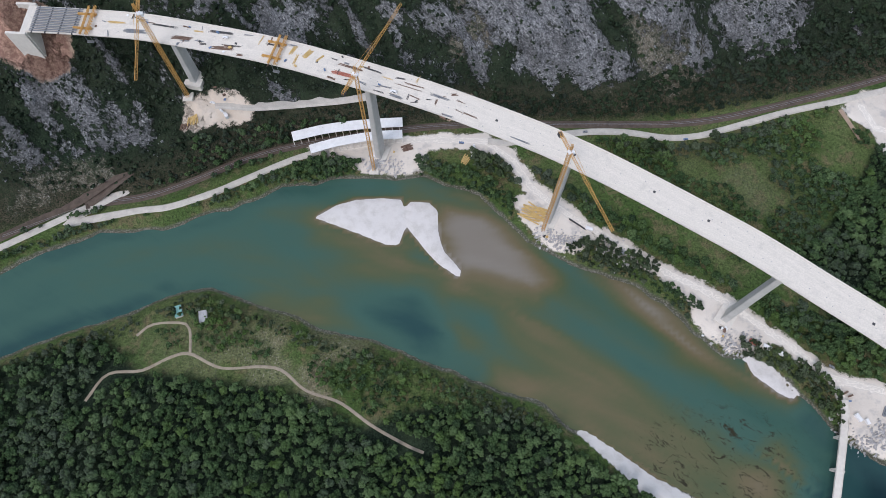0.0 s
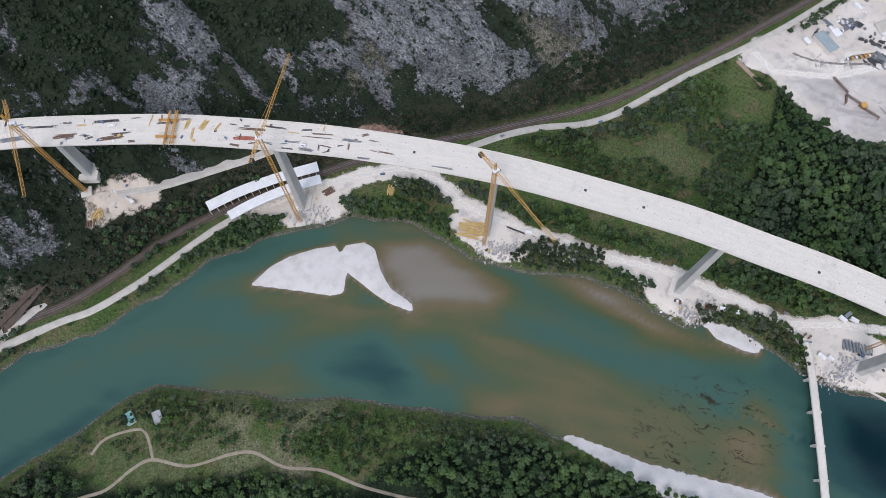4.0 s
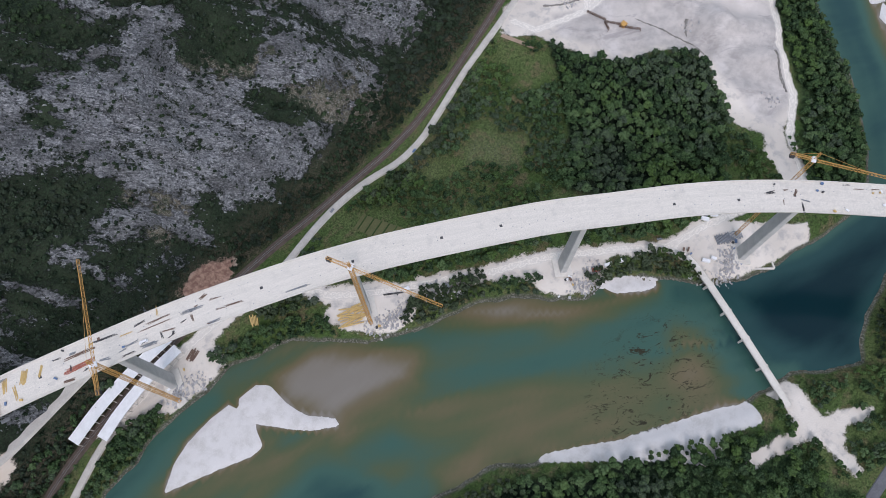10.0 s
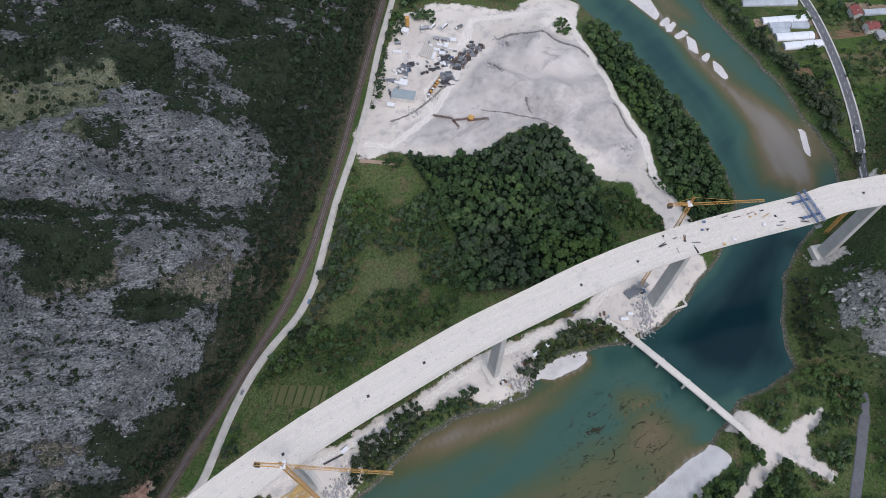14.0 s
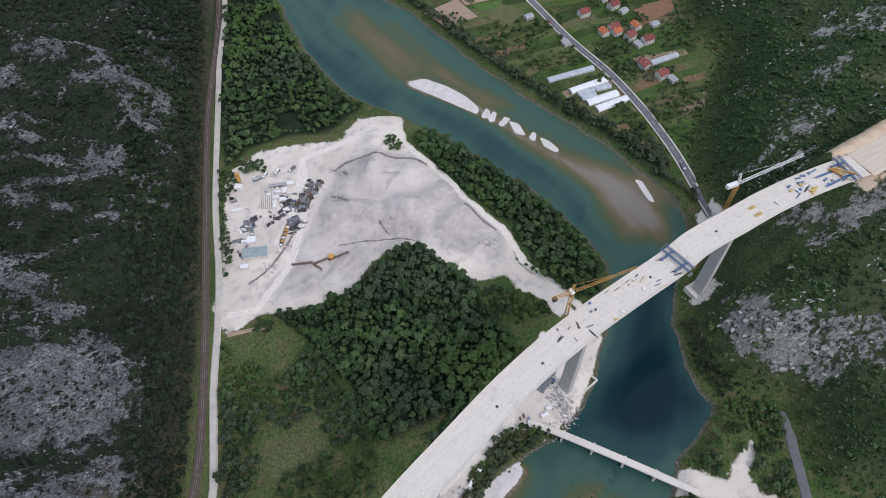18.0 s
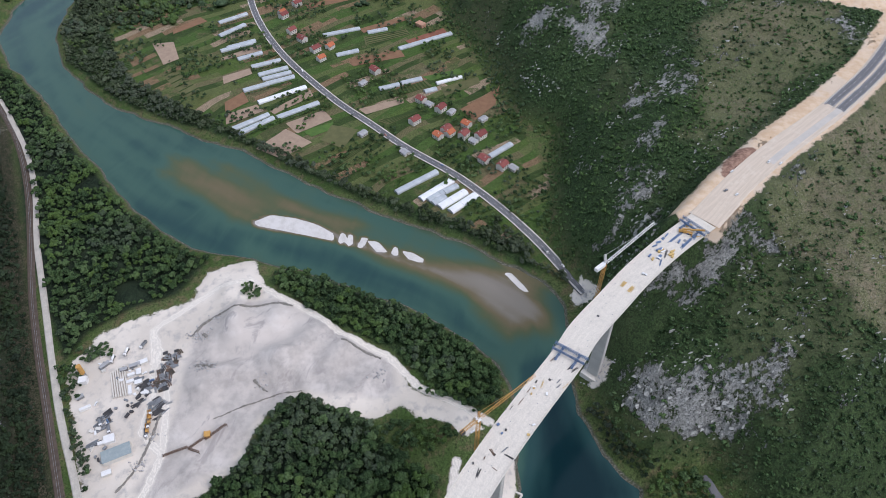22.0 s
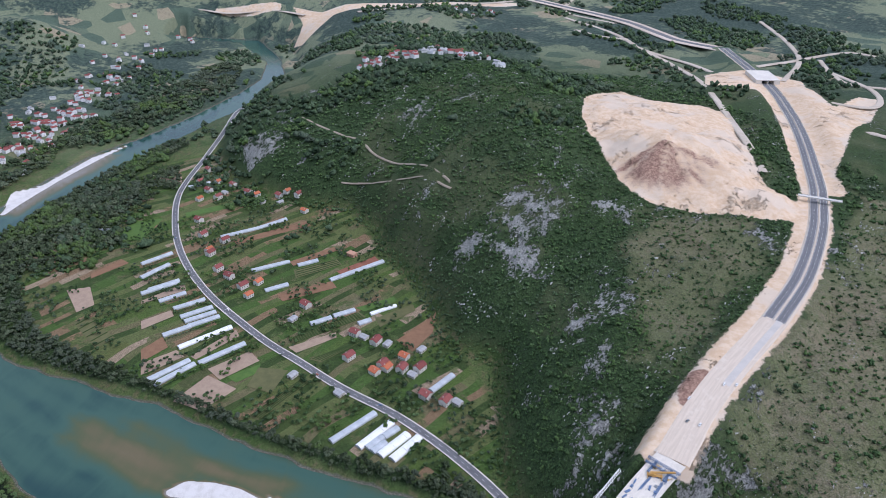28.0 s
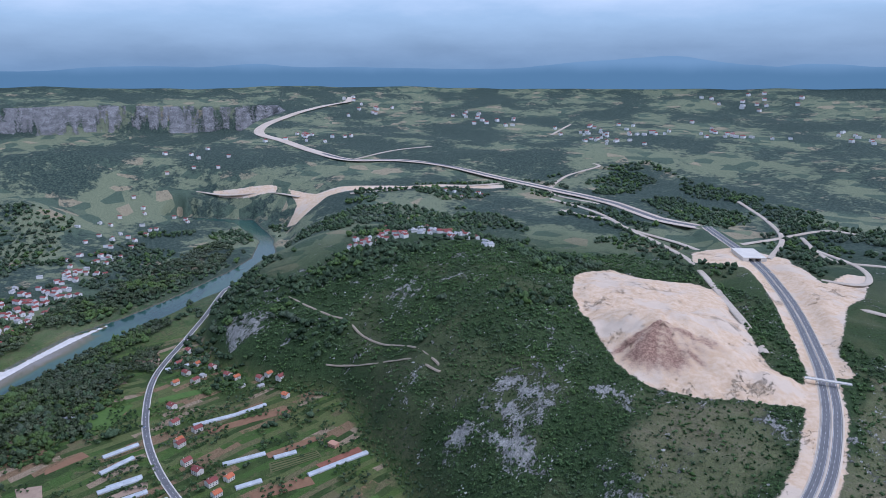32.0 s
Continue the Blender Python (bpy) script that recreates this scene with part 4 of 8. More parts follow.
BROWN_BED = [[(-107, 233), (-91, 222), (-39, 211), (-27, 217), (-22, 197), (-4, 183), (-33, 183), (-76, 202), (-103, 216)], [(13, 140), (40, 117), (69, 101), (109, 85), (113, 60), (75, 77), (41, 102), (13, 122)],
             [(829, 326), (793, 259), (744, 208), (704, 159), (669, 113), (665, 138), (696, 185), (702, 215), (692, 233), (701, 257), (750, 301), (798, 336)], [(205, 8), (232, -8), (262, 30), (250, 52), (228, 40)]]
POOLS = [[(9, 159), (40, 152), (47, 129), (64, 111), (72, 102), (42, 112), (7, 122), (-23, 132), (-36, 137), (4, 144)], [(-21, 168), (6, 144), (6, 126), (-20, 121), (-53, 138), (-73, 154), (-43, 161)],
         [(752, 356), (719, 300), (676, 245), (635, 239), (667, 285), (715, 347)], [(672, 227), (639, 140), (582, 61), (516, 18), (482, 10), (502, 48), (572, 119), (644, 210)]]
DEEP_BED = [(475, -87), (428, -49), (383, -48), (341, -65), (327, -65), (297, -39), (296, 10), (304, 40), (329, 29), (366, 9), (420, 4), (455, -10)]
wx = steps([(-1500, 60), (-420, 4), (700, 4), (1300, 12), (2860, 30)])
wy = steps([(-600, 30), (-80, 4), (420, 4), (640, 10)])
WX, WY = np.meshgrid(wx, wy)
keep = edge(WX, WY, RIVER) < 14
w_index = np.full(WX.shape, -1)
cell = keep[:-1, :-1] | keep[1:, :-1] | keep[:-1, 1:] | keep[1:, 1:]
used = np.zeros(WX.shape, bool)
for dj, di in ((0, 0), (0, 1), (1, 0), (1, 1)):
    used[dj:used.shape[0] - 1 + dj, di:used.shape[1] - 1 + di] |= cell
w_index[used] = np.arange(used.sum())
w_faces = np.stack([w_index[:-1, :-1][cell], w_index[:-1, 1:][cell], w_index[1:, 1:][cell], w_index[1:, :-1][cell]], 1)
water = sheet("water", np.stack([WX[used], WY[used], np.zeros(used.sum())], 1), w_faces, WATER, True)
tagged(water, "clear teal river with sandy shoals and darker channels", "river", "", "structure")
wx_, wy_ = WX[used], WY[used]
bank_d = -edge(wx_, wy_, RIVER)
bar_d = dry_bars(wx_, wy_)
MIDSTREAM = [(-1500, -515, 0), (-340, 150, 1340), (-200, 205, 1490), (-60, 205, 1630), (60, 170, 1755), (200, 75, 1925), (300, 5, 2047), (400, -15, 2149), (500, -15, 2249), (580, 60, 2359), (680, 200, 2530),
             (780, 300, 2672), (950, 440, 2892), (1200, 555, 3167), (1500, 420, 3496), (1800, 190, 3874), (2200, -10, 4321), (2700, 100, 4830)]
cross, way_down = along(wx_, wy_, MIDSTREAM)
cross = cross * np.where(bank_d < 1e9, 1, 1) * np.sign(along(wx_, wy_, SOUTH_BANK)[0] - along(wx_, wy_, NORTH_BANK)[0])
streak = fractal(cross, way_down * 0.13, 26, 3, 81) - 0.5
wisp = fractal(cross + 8 * fractal(wx_, wy_, 50, 2, 83), way_down * 0.2, 11, 3, 82) - 0.5


def bed(rings, soft, fray=26.0):
    """How far a place lies in some kind of river bed, with edges drawn out by the current."""
    d = np.minimum.reduce([edge(wx_, wy_, r) for r in rings]) + streak * fray + wisp * fray * 0.6
    return 1 - smooth(d, -soft, soft)


depth = 0.575 - 0.05 * (1 - smooth(bank_d, 0, 10)) + streak * 0.19 + wisp * 0.08
depth = depth + 0.34 * (1 - smooth(edge(wx_, wy_, DEEP_BED), -34, 24)) + 0.15 * bed(POOLS, 26)
depth = depth + 0.05 * (1 - smooth(wx_, -260, -150)) * smooth(bank_d, 4, 30) + 0.08 * smooth(wx_, 680, 850) + 0.09 * smooth(wx_, 120, 280) * (1 - smooth(wx_, 330, 420)) + 0.10 * (1 - smooth(bank_d, 6, 26)) * (1 - smooth(wx_, -120, -60))
olive = bed(OLIVE_BED, 24, 18) * (1 - 0.8 * bed(POOLS, 20))
depth = depth * (1 - olive) + (0.43 + 0.10 * smooth(wx_, 150, 270) + streak * 0.18 + wisp * 0.12) * olive
brown = 0.8 * bed(BROWN_BED, 17, 14)
depth = depth * (1 - brown) + (0.345 + streak * 0.2 + wisp * 0.16) * brown
tan = 0.92 * bed(SHALLOWS, 20, 14)
depth = depth * (1 - tan) + (0.175 + streak * 0.2 + wisp * 0.10) * tan
near_bar = np.minimum(bar_d, np.where(wy_ < 70, bar_d * 1.6, bar_d))
depth = np.minimum(depth, 0.11 + 0.9 * smooth(near_bar + wisp * 6, -2, 9))
layer(water, "depth", depth)
layer(water, "weed", (1 - smooth(np.hypot((wx_ - 205) / 75, (wy_ - 40) / 45), 0.5, 1.1)))


# ---- things from parts ----
def part(name, bm, material, parent=None, label=""):
    """Links a bmesh as one mesh object under a thing or a part."""
    me = bpy.data.meshes.new(name)
    bm.to_mesh(me)
    bm.free()
    me.materials.append(material)
    ob = new(name, me)
    if parent is not None:
        ob.parent = parent
    if label:
        ob["label"] = label
    return ob


def thing(name, m, label, category, group="", kind=""):
    """An Empty at a thing's base, to parent its parts."""
    ob = new(name)
    ob.matrix_basis = m
    return tagged(ob, label, category, group, kind)


def box(bm, x0, y0, z0, x1, y1, z1, m=None):
    """A box between two corners, added to bm."""
    made = bmesh.ops.create_cube(bm, size=1.0)["verts"]
    t = Matrix.Translation(((x0 + x1) / 2, (y0 + y1) / 2, (z0 + z1) / 2)) @ Matrix.Diagonal((abs(x1 - x0), abs(y1 - y0), abs(z1 - z0), 1))
    bmesh.ops.transform(bm, matrix=(m @ t) if m else t, verts=made)
    return made


def beam(bm, a, b, w, h=None):
    """A bar of square section from a to b."""
    a, b = Vector(a), Vector(b)
    way = b - a
    m = Matrix.Translation((a + b) / 2) @ way.to_track_quat("Z", "Y").to_matrix().to_4x4()
    box(bm, -w / 2, -(h or w) / 2, -way.length / 2, w / 2, (h or w) / 2, way.length / 2, m)


def blank():
    return bmesh.new()


def course(points, step):
    """A smooth line through points, at even steps: places and directions."""
    p = [np.array(q, float) for q in points]
    p = [2 * p[0] - p[1], *p, 2 * p[-1] - p[-2]]
    fine = []
    for a, b, c, d in zip(p, p[1:], p[2:], p[3:]):
        for u in np.linspace(0, 1, 12, endpoint=False):
            fine.append(0.5 * (2 * b + (c - a) * u + (2 * a - 5 * b + 4 * c - d) * u * u + (3 * b - a - 3 * c + d) * u ** 3))
    fine = np.array(fine + [p[-2]])
    run = np.concatenate([[0], np.cumsum(np.linalg.norm(np.diff(fine[:, :2], axis=0), axis=1))])
    at = np.linspace(0, run[-1], max(2, int(run[-1] / step) + 1))
    line = np.stack([np.interp(at, run, fine[:, k]) for k in range(fine.shape[1])], 1)
    way = np.gradient(line[:, :2], axis=0)
    return line, way / np.linalg.norm(way, axis=1)[:, None], at


def strip(name, line, way, profile, material, parent=None, closed=False):
    """A profile of (side, up) pairs swept along a line of x, y, z. side: to the line's right."""
    n, k = len(line), len(profile)
    verts = np.zeros((n, k, 3))
    for j, (s, u) in enumerate(profile):
        verts[:, j, 0], verts[:, j, 1] = line[:, 0] + way[:, 1] * s, line[:, 1] - way[:, 0] * s
        verts[:, j, 2] = line[:, 2] + u
    i, j = np.meshgrid(np.arange(n - 1), np.arange(k if closed else k - 1), indexing="ij")
    a, b = i * k + j, i * k + (j + 1) % k
    ob = sheet(name, verts.reshape(-1, 3), np.stack([a, b, b + k, a + k], -1).reshape(-1, 4), material)
    ob.parent = parent
    layer(ob, "across", np.tile([s for s, _ in profile], n))
    layer(ob, "run", np.repeat(np.concatenate([[0], np.cumsum(np.hypot(*np.diff(line[:, :2], axis=0).T))]), k))
    return ob


DECK_LINE = [(-305, 343, 115), (-261, 340, 115), (-221, 336, 115), (-180, 328, 115), (-120, 314, 115), (-61, 295, 115), (-4, 274, 115), (53, 249, 115), (89, 231, 115), (124, 211, 115),
             (175, 179, 115), (205, 159, 115), (240, 133, 114), (273, 108, 114), (305, 81, 113), (334, 52, 113), (361, 22, 113), (388, -9, 113), (408, -29, 113), (430, -58, 113), (454, -90, 113),
             (477, -126, 113), (500, -168, 113)]
dk, dway, dat = course(DECK_LINE, 4.0)
PIERS = [(-200, 332), (-53, 292), (89, 231), (223, 147), (333, 53), (432, -61)]
viaduct = thing("viaduct", pose(0, 0, 0), "long curved concrete motorway viaduct under construction on tall piers", "bridge")
HALF = 11.8
for k in range(0, len(dk) - 1, 9):
    seg = slice(k, min(k + 10, len(dk)))
    strip("deck_segment", dk[seg], dway[seg], [(-HALF, 0), (HALF, 0), (HALF, -0.5), (6.6, -1.0), (5.0, -5.0), (-5.0, -5.0), (-6.6, -1.0), (-HALF, -0.5)], DECK, viaduct, True)
for side in (-1, 1):
    strip("parapet_kerb", dk, dway, [(side * (HALF - 0.1), 0.003), (side * (HALF - 0.1), 0.5), (side * (HALF - 0.7), 0.5), (side * (HALF - 0.7), 0.003)], CONCRETE, viaduct)


def deck_at(s):
    """Pose on the deck at s metres from its west end: x to the right, y ahead."""
    k = int(np.clip(np.searchsorted(dat, s), 1, len(dat) - 1))
    w = dway[k]
    return Matrix.Translation(tuple(dk[k - 1] + (dk[k] - dk[k - 1]) * (s - dat[k - 1]) / (dat[k] - dat[k - 1]))) @ Matrix.Rotation(math.atan2(-w[0], w[1]), 4, "Z")


for px, py in PIERS:
    k = int(np.argmin(np.hypot(dk[:, 0] - px, dk[:, 1] - py)))
    w, foot = dway[k], float(height(px, py))
    m = Matrix.Translation((px, py, 0)) @ Matrix.Rotation(math.atan2(-w[0], w[1]), 4, "Z")
    bm = blank()
    lower = box(bm, -5.5, -2.6, foot - 4, 5.5, 2.6, 110.2, m)
    for v in lower:
        local = m.inverted() @ v.co
        if local.z > 60:
            v.co = m @ Vector((local.x * 0.78, local.y * 0.82, local.z))
    bmesh.ops.bevel(bm, geom=[e for e in bm.edges if abs(e.verts[0].co.z - e.verts[1].co.z) > 30], offset=0.5, segments=1, affect="EDGES")
    part("pier_shaft", bm, PIER_GREY, viaduct)
    bm = blank()
    box(bm, -6.2, -3.6, 108.5, 6.2, 3.6, 110.1, m)
    part("pier_head", bm, PIER_GREY, viaduct)
    bm = blank()
    box(bm, -8.5, -7, foot - 5, 8.5, 7, foot + 0.8, m)
    bmesh.ops.bevel(bm, geom=bm.edges[:], offset=0.15, segments=1, affect="EDGES")
    part("pier_footing", bm, CONCRETE, viaduct)

# ---- roads ----
def draped(points, step=5.0, lift=0.35, blur=5):
    """A road's line laid on the land, its ups and downs evened out."""
    line, way, at = course([(p[0], p[1], 0.0) for p in points], step)
    z = height(line[:, 0], line[:, 1])
    pad = np.pad(z, blur, mode="edge")
    line[:, 2] = np.convolve(pad, np.ones(2 * blur + 1) / (2 * blur + 1), "valid") + lift
    return line, way, at


def road(name, points, width, material, label, lift=0.35, category="road", step=5.0):
    line, way, at = draped(points, step, lift)
    w = width / 2
    ob = strip(name, line, way, [(-w - 1.6, -1.5), (-w, 0), (0, 0.06), (w, 0), (w + 1.6, -1.5)], material)
    tagged(ob, label, category, "", "structure")
    return line, way, at


SHORE_ROAD = [(-98, 296), (-40, 305), (-16, 306), (38, 304), (62, 284), (75, 260), (100, 238), (129, 218), (180, 184), (222, 160), (268, 124), (296, 98), (330, 89), (380, 70)]
VALLEY_ROAD = [(40, 304), (60, 303), (104, 311), (135, 314), (164, 313), (196, 308), (224, 310), (246, 316), (302, 333), (360, 347), (414, 362), (483, 386), (538, 402), (688, 444), (886, 501), (1250, 690)]
VILLAGE_ROAD = [(524, -88), (618, -57), (712, -9), (783, 45), (840, 82), (908, 125), (1025, 182), (1141, 217), (1256, 231), (1388, 226), (1540, 184), (1656, 151), (1904, 82), (2088, -34)]
FARM_TRACK = [(-266, 81), (-253, 101), (-228, 104), (-208, 114), (-193, 117), (-168, 106), (-138, 107), (-121, 104), (-102, 89), (-76, 80), (-51, 63), (-25, 49), (-13, 44)]
FARM_BRANCH = [(-193, 117), (-195, 133), (-201, 141), (-225, 140), (-236, 131)]
HILL_TRACK = [(1482, -11), (1442, -32), (1365, -72), (1328, -95), (1288, -106), (1225, -131), (1169, -155), (1121, -168), (1070, -177), (1059, -171), (1125, -151), (1179, -119), (1235, -83), (1267, -45)]
EAST_ROAD = [(5, -134), (265, -122), (296, -120), (330, -119)]
SITE_ROAD = [(-187, 319), (-157, 321), (-122, 329), (-85, 335), (-64, 339)]
road("railway", RAIL, 6.0, BALLAST, "single railway track on dark ballast along the cliff foot", 0.6, "railway")
road("track_road", TRACK_ROAD, 4.4, GRAVEL_ROAD, "narrow pale lane between railway and river", 0.8)
road("valley_road", VALLEY_ROAD, 4.6, GRAVEL_ROAD, "narrow pale gravel road beside the railway", 0.8)
v_line, v_way, v_at = road("village_road", VILLAGE_ROAD, 8.5, ASPHALT, "grey asphalt road through the village", 0.9)
road("farm_track", FARM_TRACK, 1.8, DIRT, "beaten earth farm track through the meadow", 0.25)
road("farm_track", FARM_BRANCH, 1.6, DIRT, "beaten earth farm track to the river huts", 0.25)
road("hill_track", HILL_TRACK, 2.6, DIRT, "pale gravel track winding up the hill", 0.4)
road("east_road", EAST_ROAD, 7.0, ASPHALT, "grey asphalt road along the hill foot", 0.45)
road("site_road", SITE_ROAD, 8.0, GRAVEL_ROAD, "ochre earth road to the pier foot", 0.35)

# rails, and pale footways along the village road
r_line, r_way, r_at = draped(RAIL[1:], 4.0, 0.72)
for side in (-0.75, 0.75):
    rail = strip("rail", r_line, r_way, [(side - 0.08, 0), (side - 0.08, 0.16), (side + 0.08, 0.16), (side + 0.08, 0)], STEEL)
    tagged(rail, "long steel rail on the railway track", "rail", "rails", "structure")
for side in (-5.3, 4.3):
    tagged(strip("pavement", v_line, v_way, [(side, -0.1), (side, 0.14), (side + 1.0, 0.14), (side + 1.0, -0.1)], CONCRETE), "narrow pale footway beside the road", "pavement", "", "structure")

mw, mway, mat_ = course(MOTORWAY[1:], 6.0)
strip_line = mw + np.array((0, 0, 0.25))
tagged(strip("motorway", strip_line, mway, [(-14, -0.6), (-12.2, 0), (12.2, 0), (14, -0.6)], EARTH_BED), "pale unfinished motorway bed of crushed stone", "road", "", "structure")

# ---- plants ----
def crown_shape(rng, clumps, tall, spread=0.62):
    """A crown of many small ragged clumps, one unit wide: points and triangles."""
    verts, faces = [], []
    tips = np.array([(1, 0, 0), (-1, 0, 0), (0, 1, 0), (0, -1, 0), (0, 0, 1), (0, 0, -1)], float)
    tris = [(0, 2, 4), (2, 1, 4), (1, 3, 4), (3, 0, 4), (2, 0, 5), (1, 2, 5), (3, 1, 5), (0, 3, 5)]
    for k in range(clumps):
        u, a = (k + 0.5) / clumps, k * 2.4 + rng.uniform(-0.5, 0.5)
        r = spread * 0.5 * math.sqrt(u) * rng.uniform(0.75, 1.2)
        z = tall * (0.42 + 0.5 * math.sqrt(max(0.0, 1 - (r / (spread * 0.62)) ** 2 if r < spread * 0.62 else 0)) * rng.uniform(0.6, 1.1))
        size = rng.uniform(0.11, 0.24) * (1.6 if clumps < 8 else 1.0)
        turn = rng.uniform(0, 6.28)
        t = tips * rng.uniform(0.7, 1.3, (6, 1)) * size + rng.normal(0, size * 0.16, (6, 3))
        t = np.stack([t[:, 0] * math.cos(turn) - t[:, 1] * math.sin(turn), t[:, 0] * math.sin(turn) + t[:, 1] * math.cos(turn), t[:, 2]], 1)
        faces += [tuple(len(verts) * 1 + q for q in tri) for tri in tris]
        verts += list(t + (r * math.cos(a), r * math.sin(a), z))
    trunk = [(0.035, 0, 0), (-0.02, 0.03, 0), (-0.02, -0.03, 0), (0, 0, tall * 0.7)]
    n = len(verts)
    return np.array(verts + trunk), np.array(faces + [(n, n + 1, n + 3), (n + 1, n + 2, n + 3), (n + 2, n, n + 3)])


def woods(name, x, y, size, clumps, material, label, category, tall=0.85, seed=1, sink=0.0):
    """Plants of the given widths at the given places, joined."""
    rng = np.random.default_rng(seed)
    shapes = [crown_shape(rng, clumps, tall) for _ in range(7)]
    z = height(x, y) - sink * size
    which, turn = rng.integers(0, 7, len(x)), rng.uniform(0, 6.28, len(x))
    stretch = rng.uniform(0.8, 1.25, len(x))
    patch = fractal(x, y, 45, 3, 97)
    tone = np.clip(0.45 + rng.normal(0, 0.28, len(x)) + (patch - 0.5) * 0.9, 0, 1)
    hue = np.clip(0.5 + rng.normal(0, 0.16, len(x)) + (fractal(x, y, 60, 3, 98) - 0.5) * 1.5, 0, 1)
    all_v, all_f, all_t, all_h, base = [], [], [], [], 0
    for k, (v, f) in enumerate(shapes):
        pick = which == k
        n = int(pick.sum())
        if not n:
            continue
        c, s, w = np.cos(turn[pick])[:, None], np.sin(turn[pick])[:, None], size[pick][:, None]
        px = (v[None, :, 0] * c - v[None, :, 1] * s) * w + x[pick][:, None]
        py = (v[None, :, 0] * s + v[None, :, 1] * c) * w + y[pick][:, None]
        pz = v[None, :, 2] * w * stretch[pick][:, None] + z[pick][:, None]
        all_v.append(np.stack([px, py, pz], -1).reshape(-1, 3))
        all_f.append((f[None] + (base + np.arange(n) * len(v))[:, None, None]).reshape(-1, 3))
        all_t.append(np.repeat(tone[pick], len(v)))
        all_h.append(np.repeat(hue[pick], len(v)))
        base += n * len(v)
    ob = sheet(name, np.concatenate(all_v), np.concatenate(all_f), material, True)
    layer(ob, "tone", np.concatenate(all_t))
    layer(ob, "hue", np.concatenate(all_h))
    return tagged(ob, label, category, "", "stuff")


LANES = [RAIL, TRACK_ROAD, SHORE_ROAD, VALLEY_ROAD, VILLAGE_ROAD, FARM_TRACK, FARM_BRANCH, HILL_TRACK, EAST_ROAD, SITE_ROAD, [(300, 82), (259, -44), (266, -70), (278, -92), (292, -108), (300, -116)], [(266, -70), (284, -66), (300, -72), (306, -92)], [(266, -72), (250, -84), (236, -96), (215, -120)]]


def open_land(x, y, gap=3.0):
    """True where plants may stand: off water, roads, pads and plots."""
    if gap < -10:
        return (edge(x, y, RIVER) > -1.5) & (along(x, y, TRACK_ROAD)[0] > 5.5) & (along(x, y, RAIL)[0] > 6)
    ok = (edge(x, y, RIVER) > gap) & (along(x, y, MOTORWAY)[0] > 26)
    for p in PADS:
        ok &= edge(x, y, p) > gap
    for lane in LANES:
        ok &= along(x, y, lane)[0] > max(gap, 0) + 4.5
    return ok


def scatter(ring_or_box, spacing, seed, jitter=0.45, grow=0.0):
    """Places on a shaken grid inside a ring, or inside a box (x0, y0, x1, y1)."""
    rng = np.random.default_rng(seed)
    if isinstance(ring_or_box, tuple):
        x0, y0, x1, y1 = ring_or_box
    else:
        a = np.array(ring_or_box)
        x0, y0, x1, y1 = a[:, 0].min() - grow, a[:, 1].min() - grow, a[:, 0].max() + grow, a[:, 1].max() + grow
    X, Y = np.meshgrid(np.arange(x0, x1, spacing), np.arange(y0, y1, spacing))
    x = X.ravel() + rng.uniform(-jitter, jitter, X.size) * spacing
    y = Y.ravel() + rng.uniform(-jitter, jitter, X.size) * spacing
    if not isinstance(ring_or_box, tuple):
        k = edge(x, y, ring_or_box) < grow
        x, y = x[k], y[k]
    return x, y, rng


def forest(name, ring, spacing, lo, hi, clumps, material, label, seed, gap=2.0, thin=0.0, tall=0.85, grow=0.0):
    x, y, rng = scatter(ring, spacing, seed, grow=grow)
    k = open_land(x, y, gap) & (fractal(x, y, 38, 3, seed) > thin)
    x, y = x[k], y[k]
    if len(x):
        woods(name, x, y, lo * 0.8 + (hi * 1.12 - lo * 0.8) * rng.uniform(0, 1, len(x)) ** 1.5, clumps, material, label, "trees", tall, seed)


forest("forest", [p for p in FOREST_SOUTH], 4.9, 4.8, 9.6, 15, LEAF_WOOD, "dense broadleaf wood on the inner river bend", 11, tall=1.05)
forest("grove", GROVE, 4.5, 4.6, 10.0, 17, LEAF_WOOD, "dense tall grove beside the gravel works", 12, tall=1.1)
forest("riverside_trees", RIVER_WOODS, 6.0, 6.5, 11.0, 13, LEAF_WOOD, "broadleaf trees between railway and river", 13, 2, 0.3)
forest("bank_trees", NORTH_STRIP, 5.2, 6.0, 10.0, 14, LEAF_WOOD, "bank trees along the gravel works", 14, 2, 0.25)
forest("bank_willows", SOUTH_STRIP, 5.6, 6.0, 10.5, 10, LEAF_GREY, "grey-green willows along the river bank", 15, 1.5, 0.22)
BANK_STRIPS = [[(-18, 284), (9, 277), (33, 267), (58, 249), (53, 236), (32, 253), (9, 262), (-13, 272)], [(105, 204), (129, 209), (173, 190), (162, 175), (139, 176), (118, 187)],
               [(170, 173), (182, 170), (199, 154), (192, 150), (172, 163)], [(231, 127), (255, 114), (280, 107), (295, 90), (292, 64), (275, 84), (261, 100), (238, 117)],
               [(-150, 266), (-117, 282), (-88, 282), (-72, 280), (-80, 273), (-106, 264), (-135, 261)]]
for k_, ring in enumerate(BANK_STRIPS):
    forest("bank_bushes", ring, 3.6, 4.0, 7.5, 12, LEAF_WOOD if k_ % 2 == 0 else LEAF_GREY, "dense bushes on the river bank", 70 + k_, -40.0, grow=4.0)
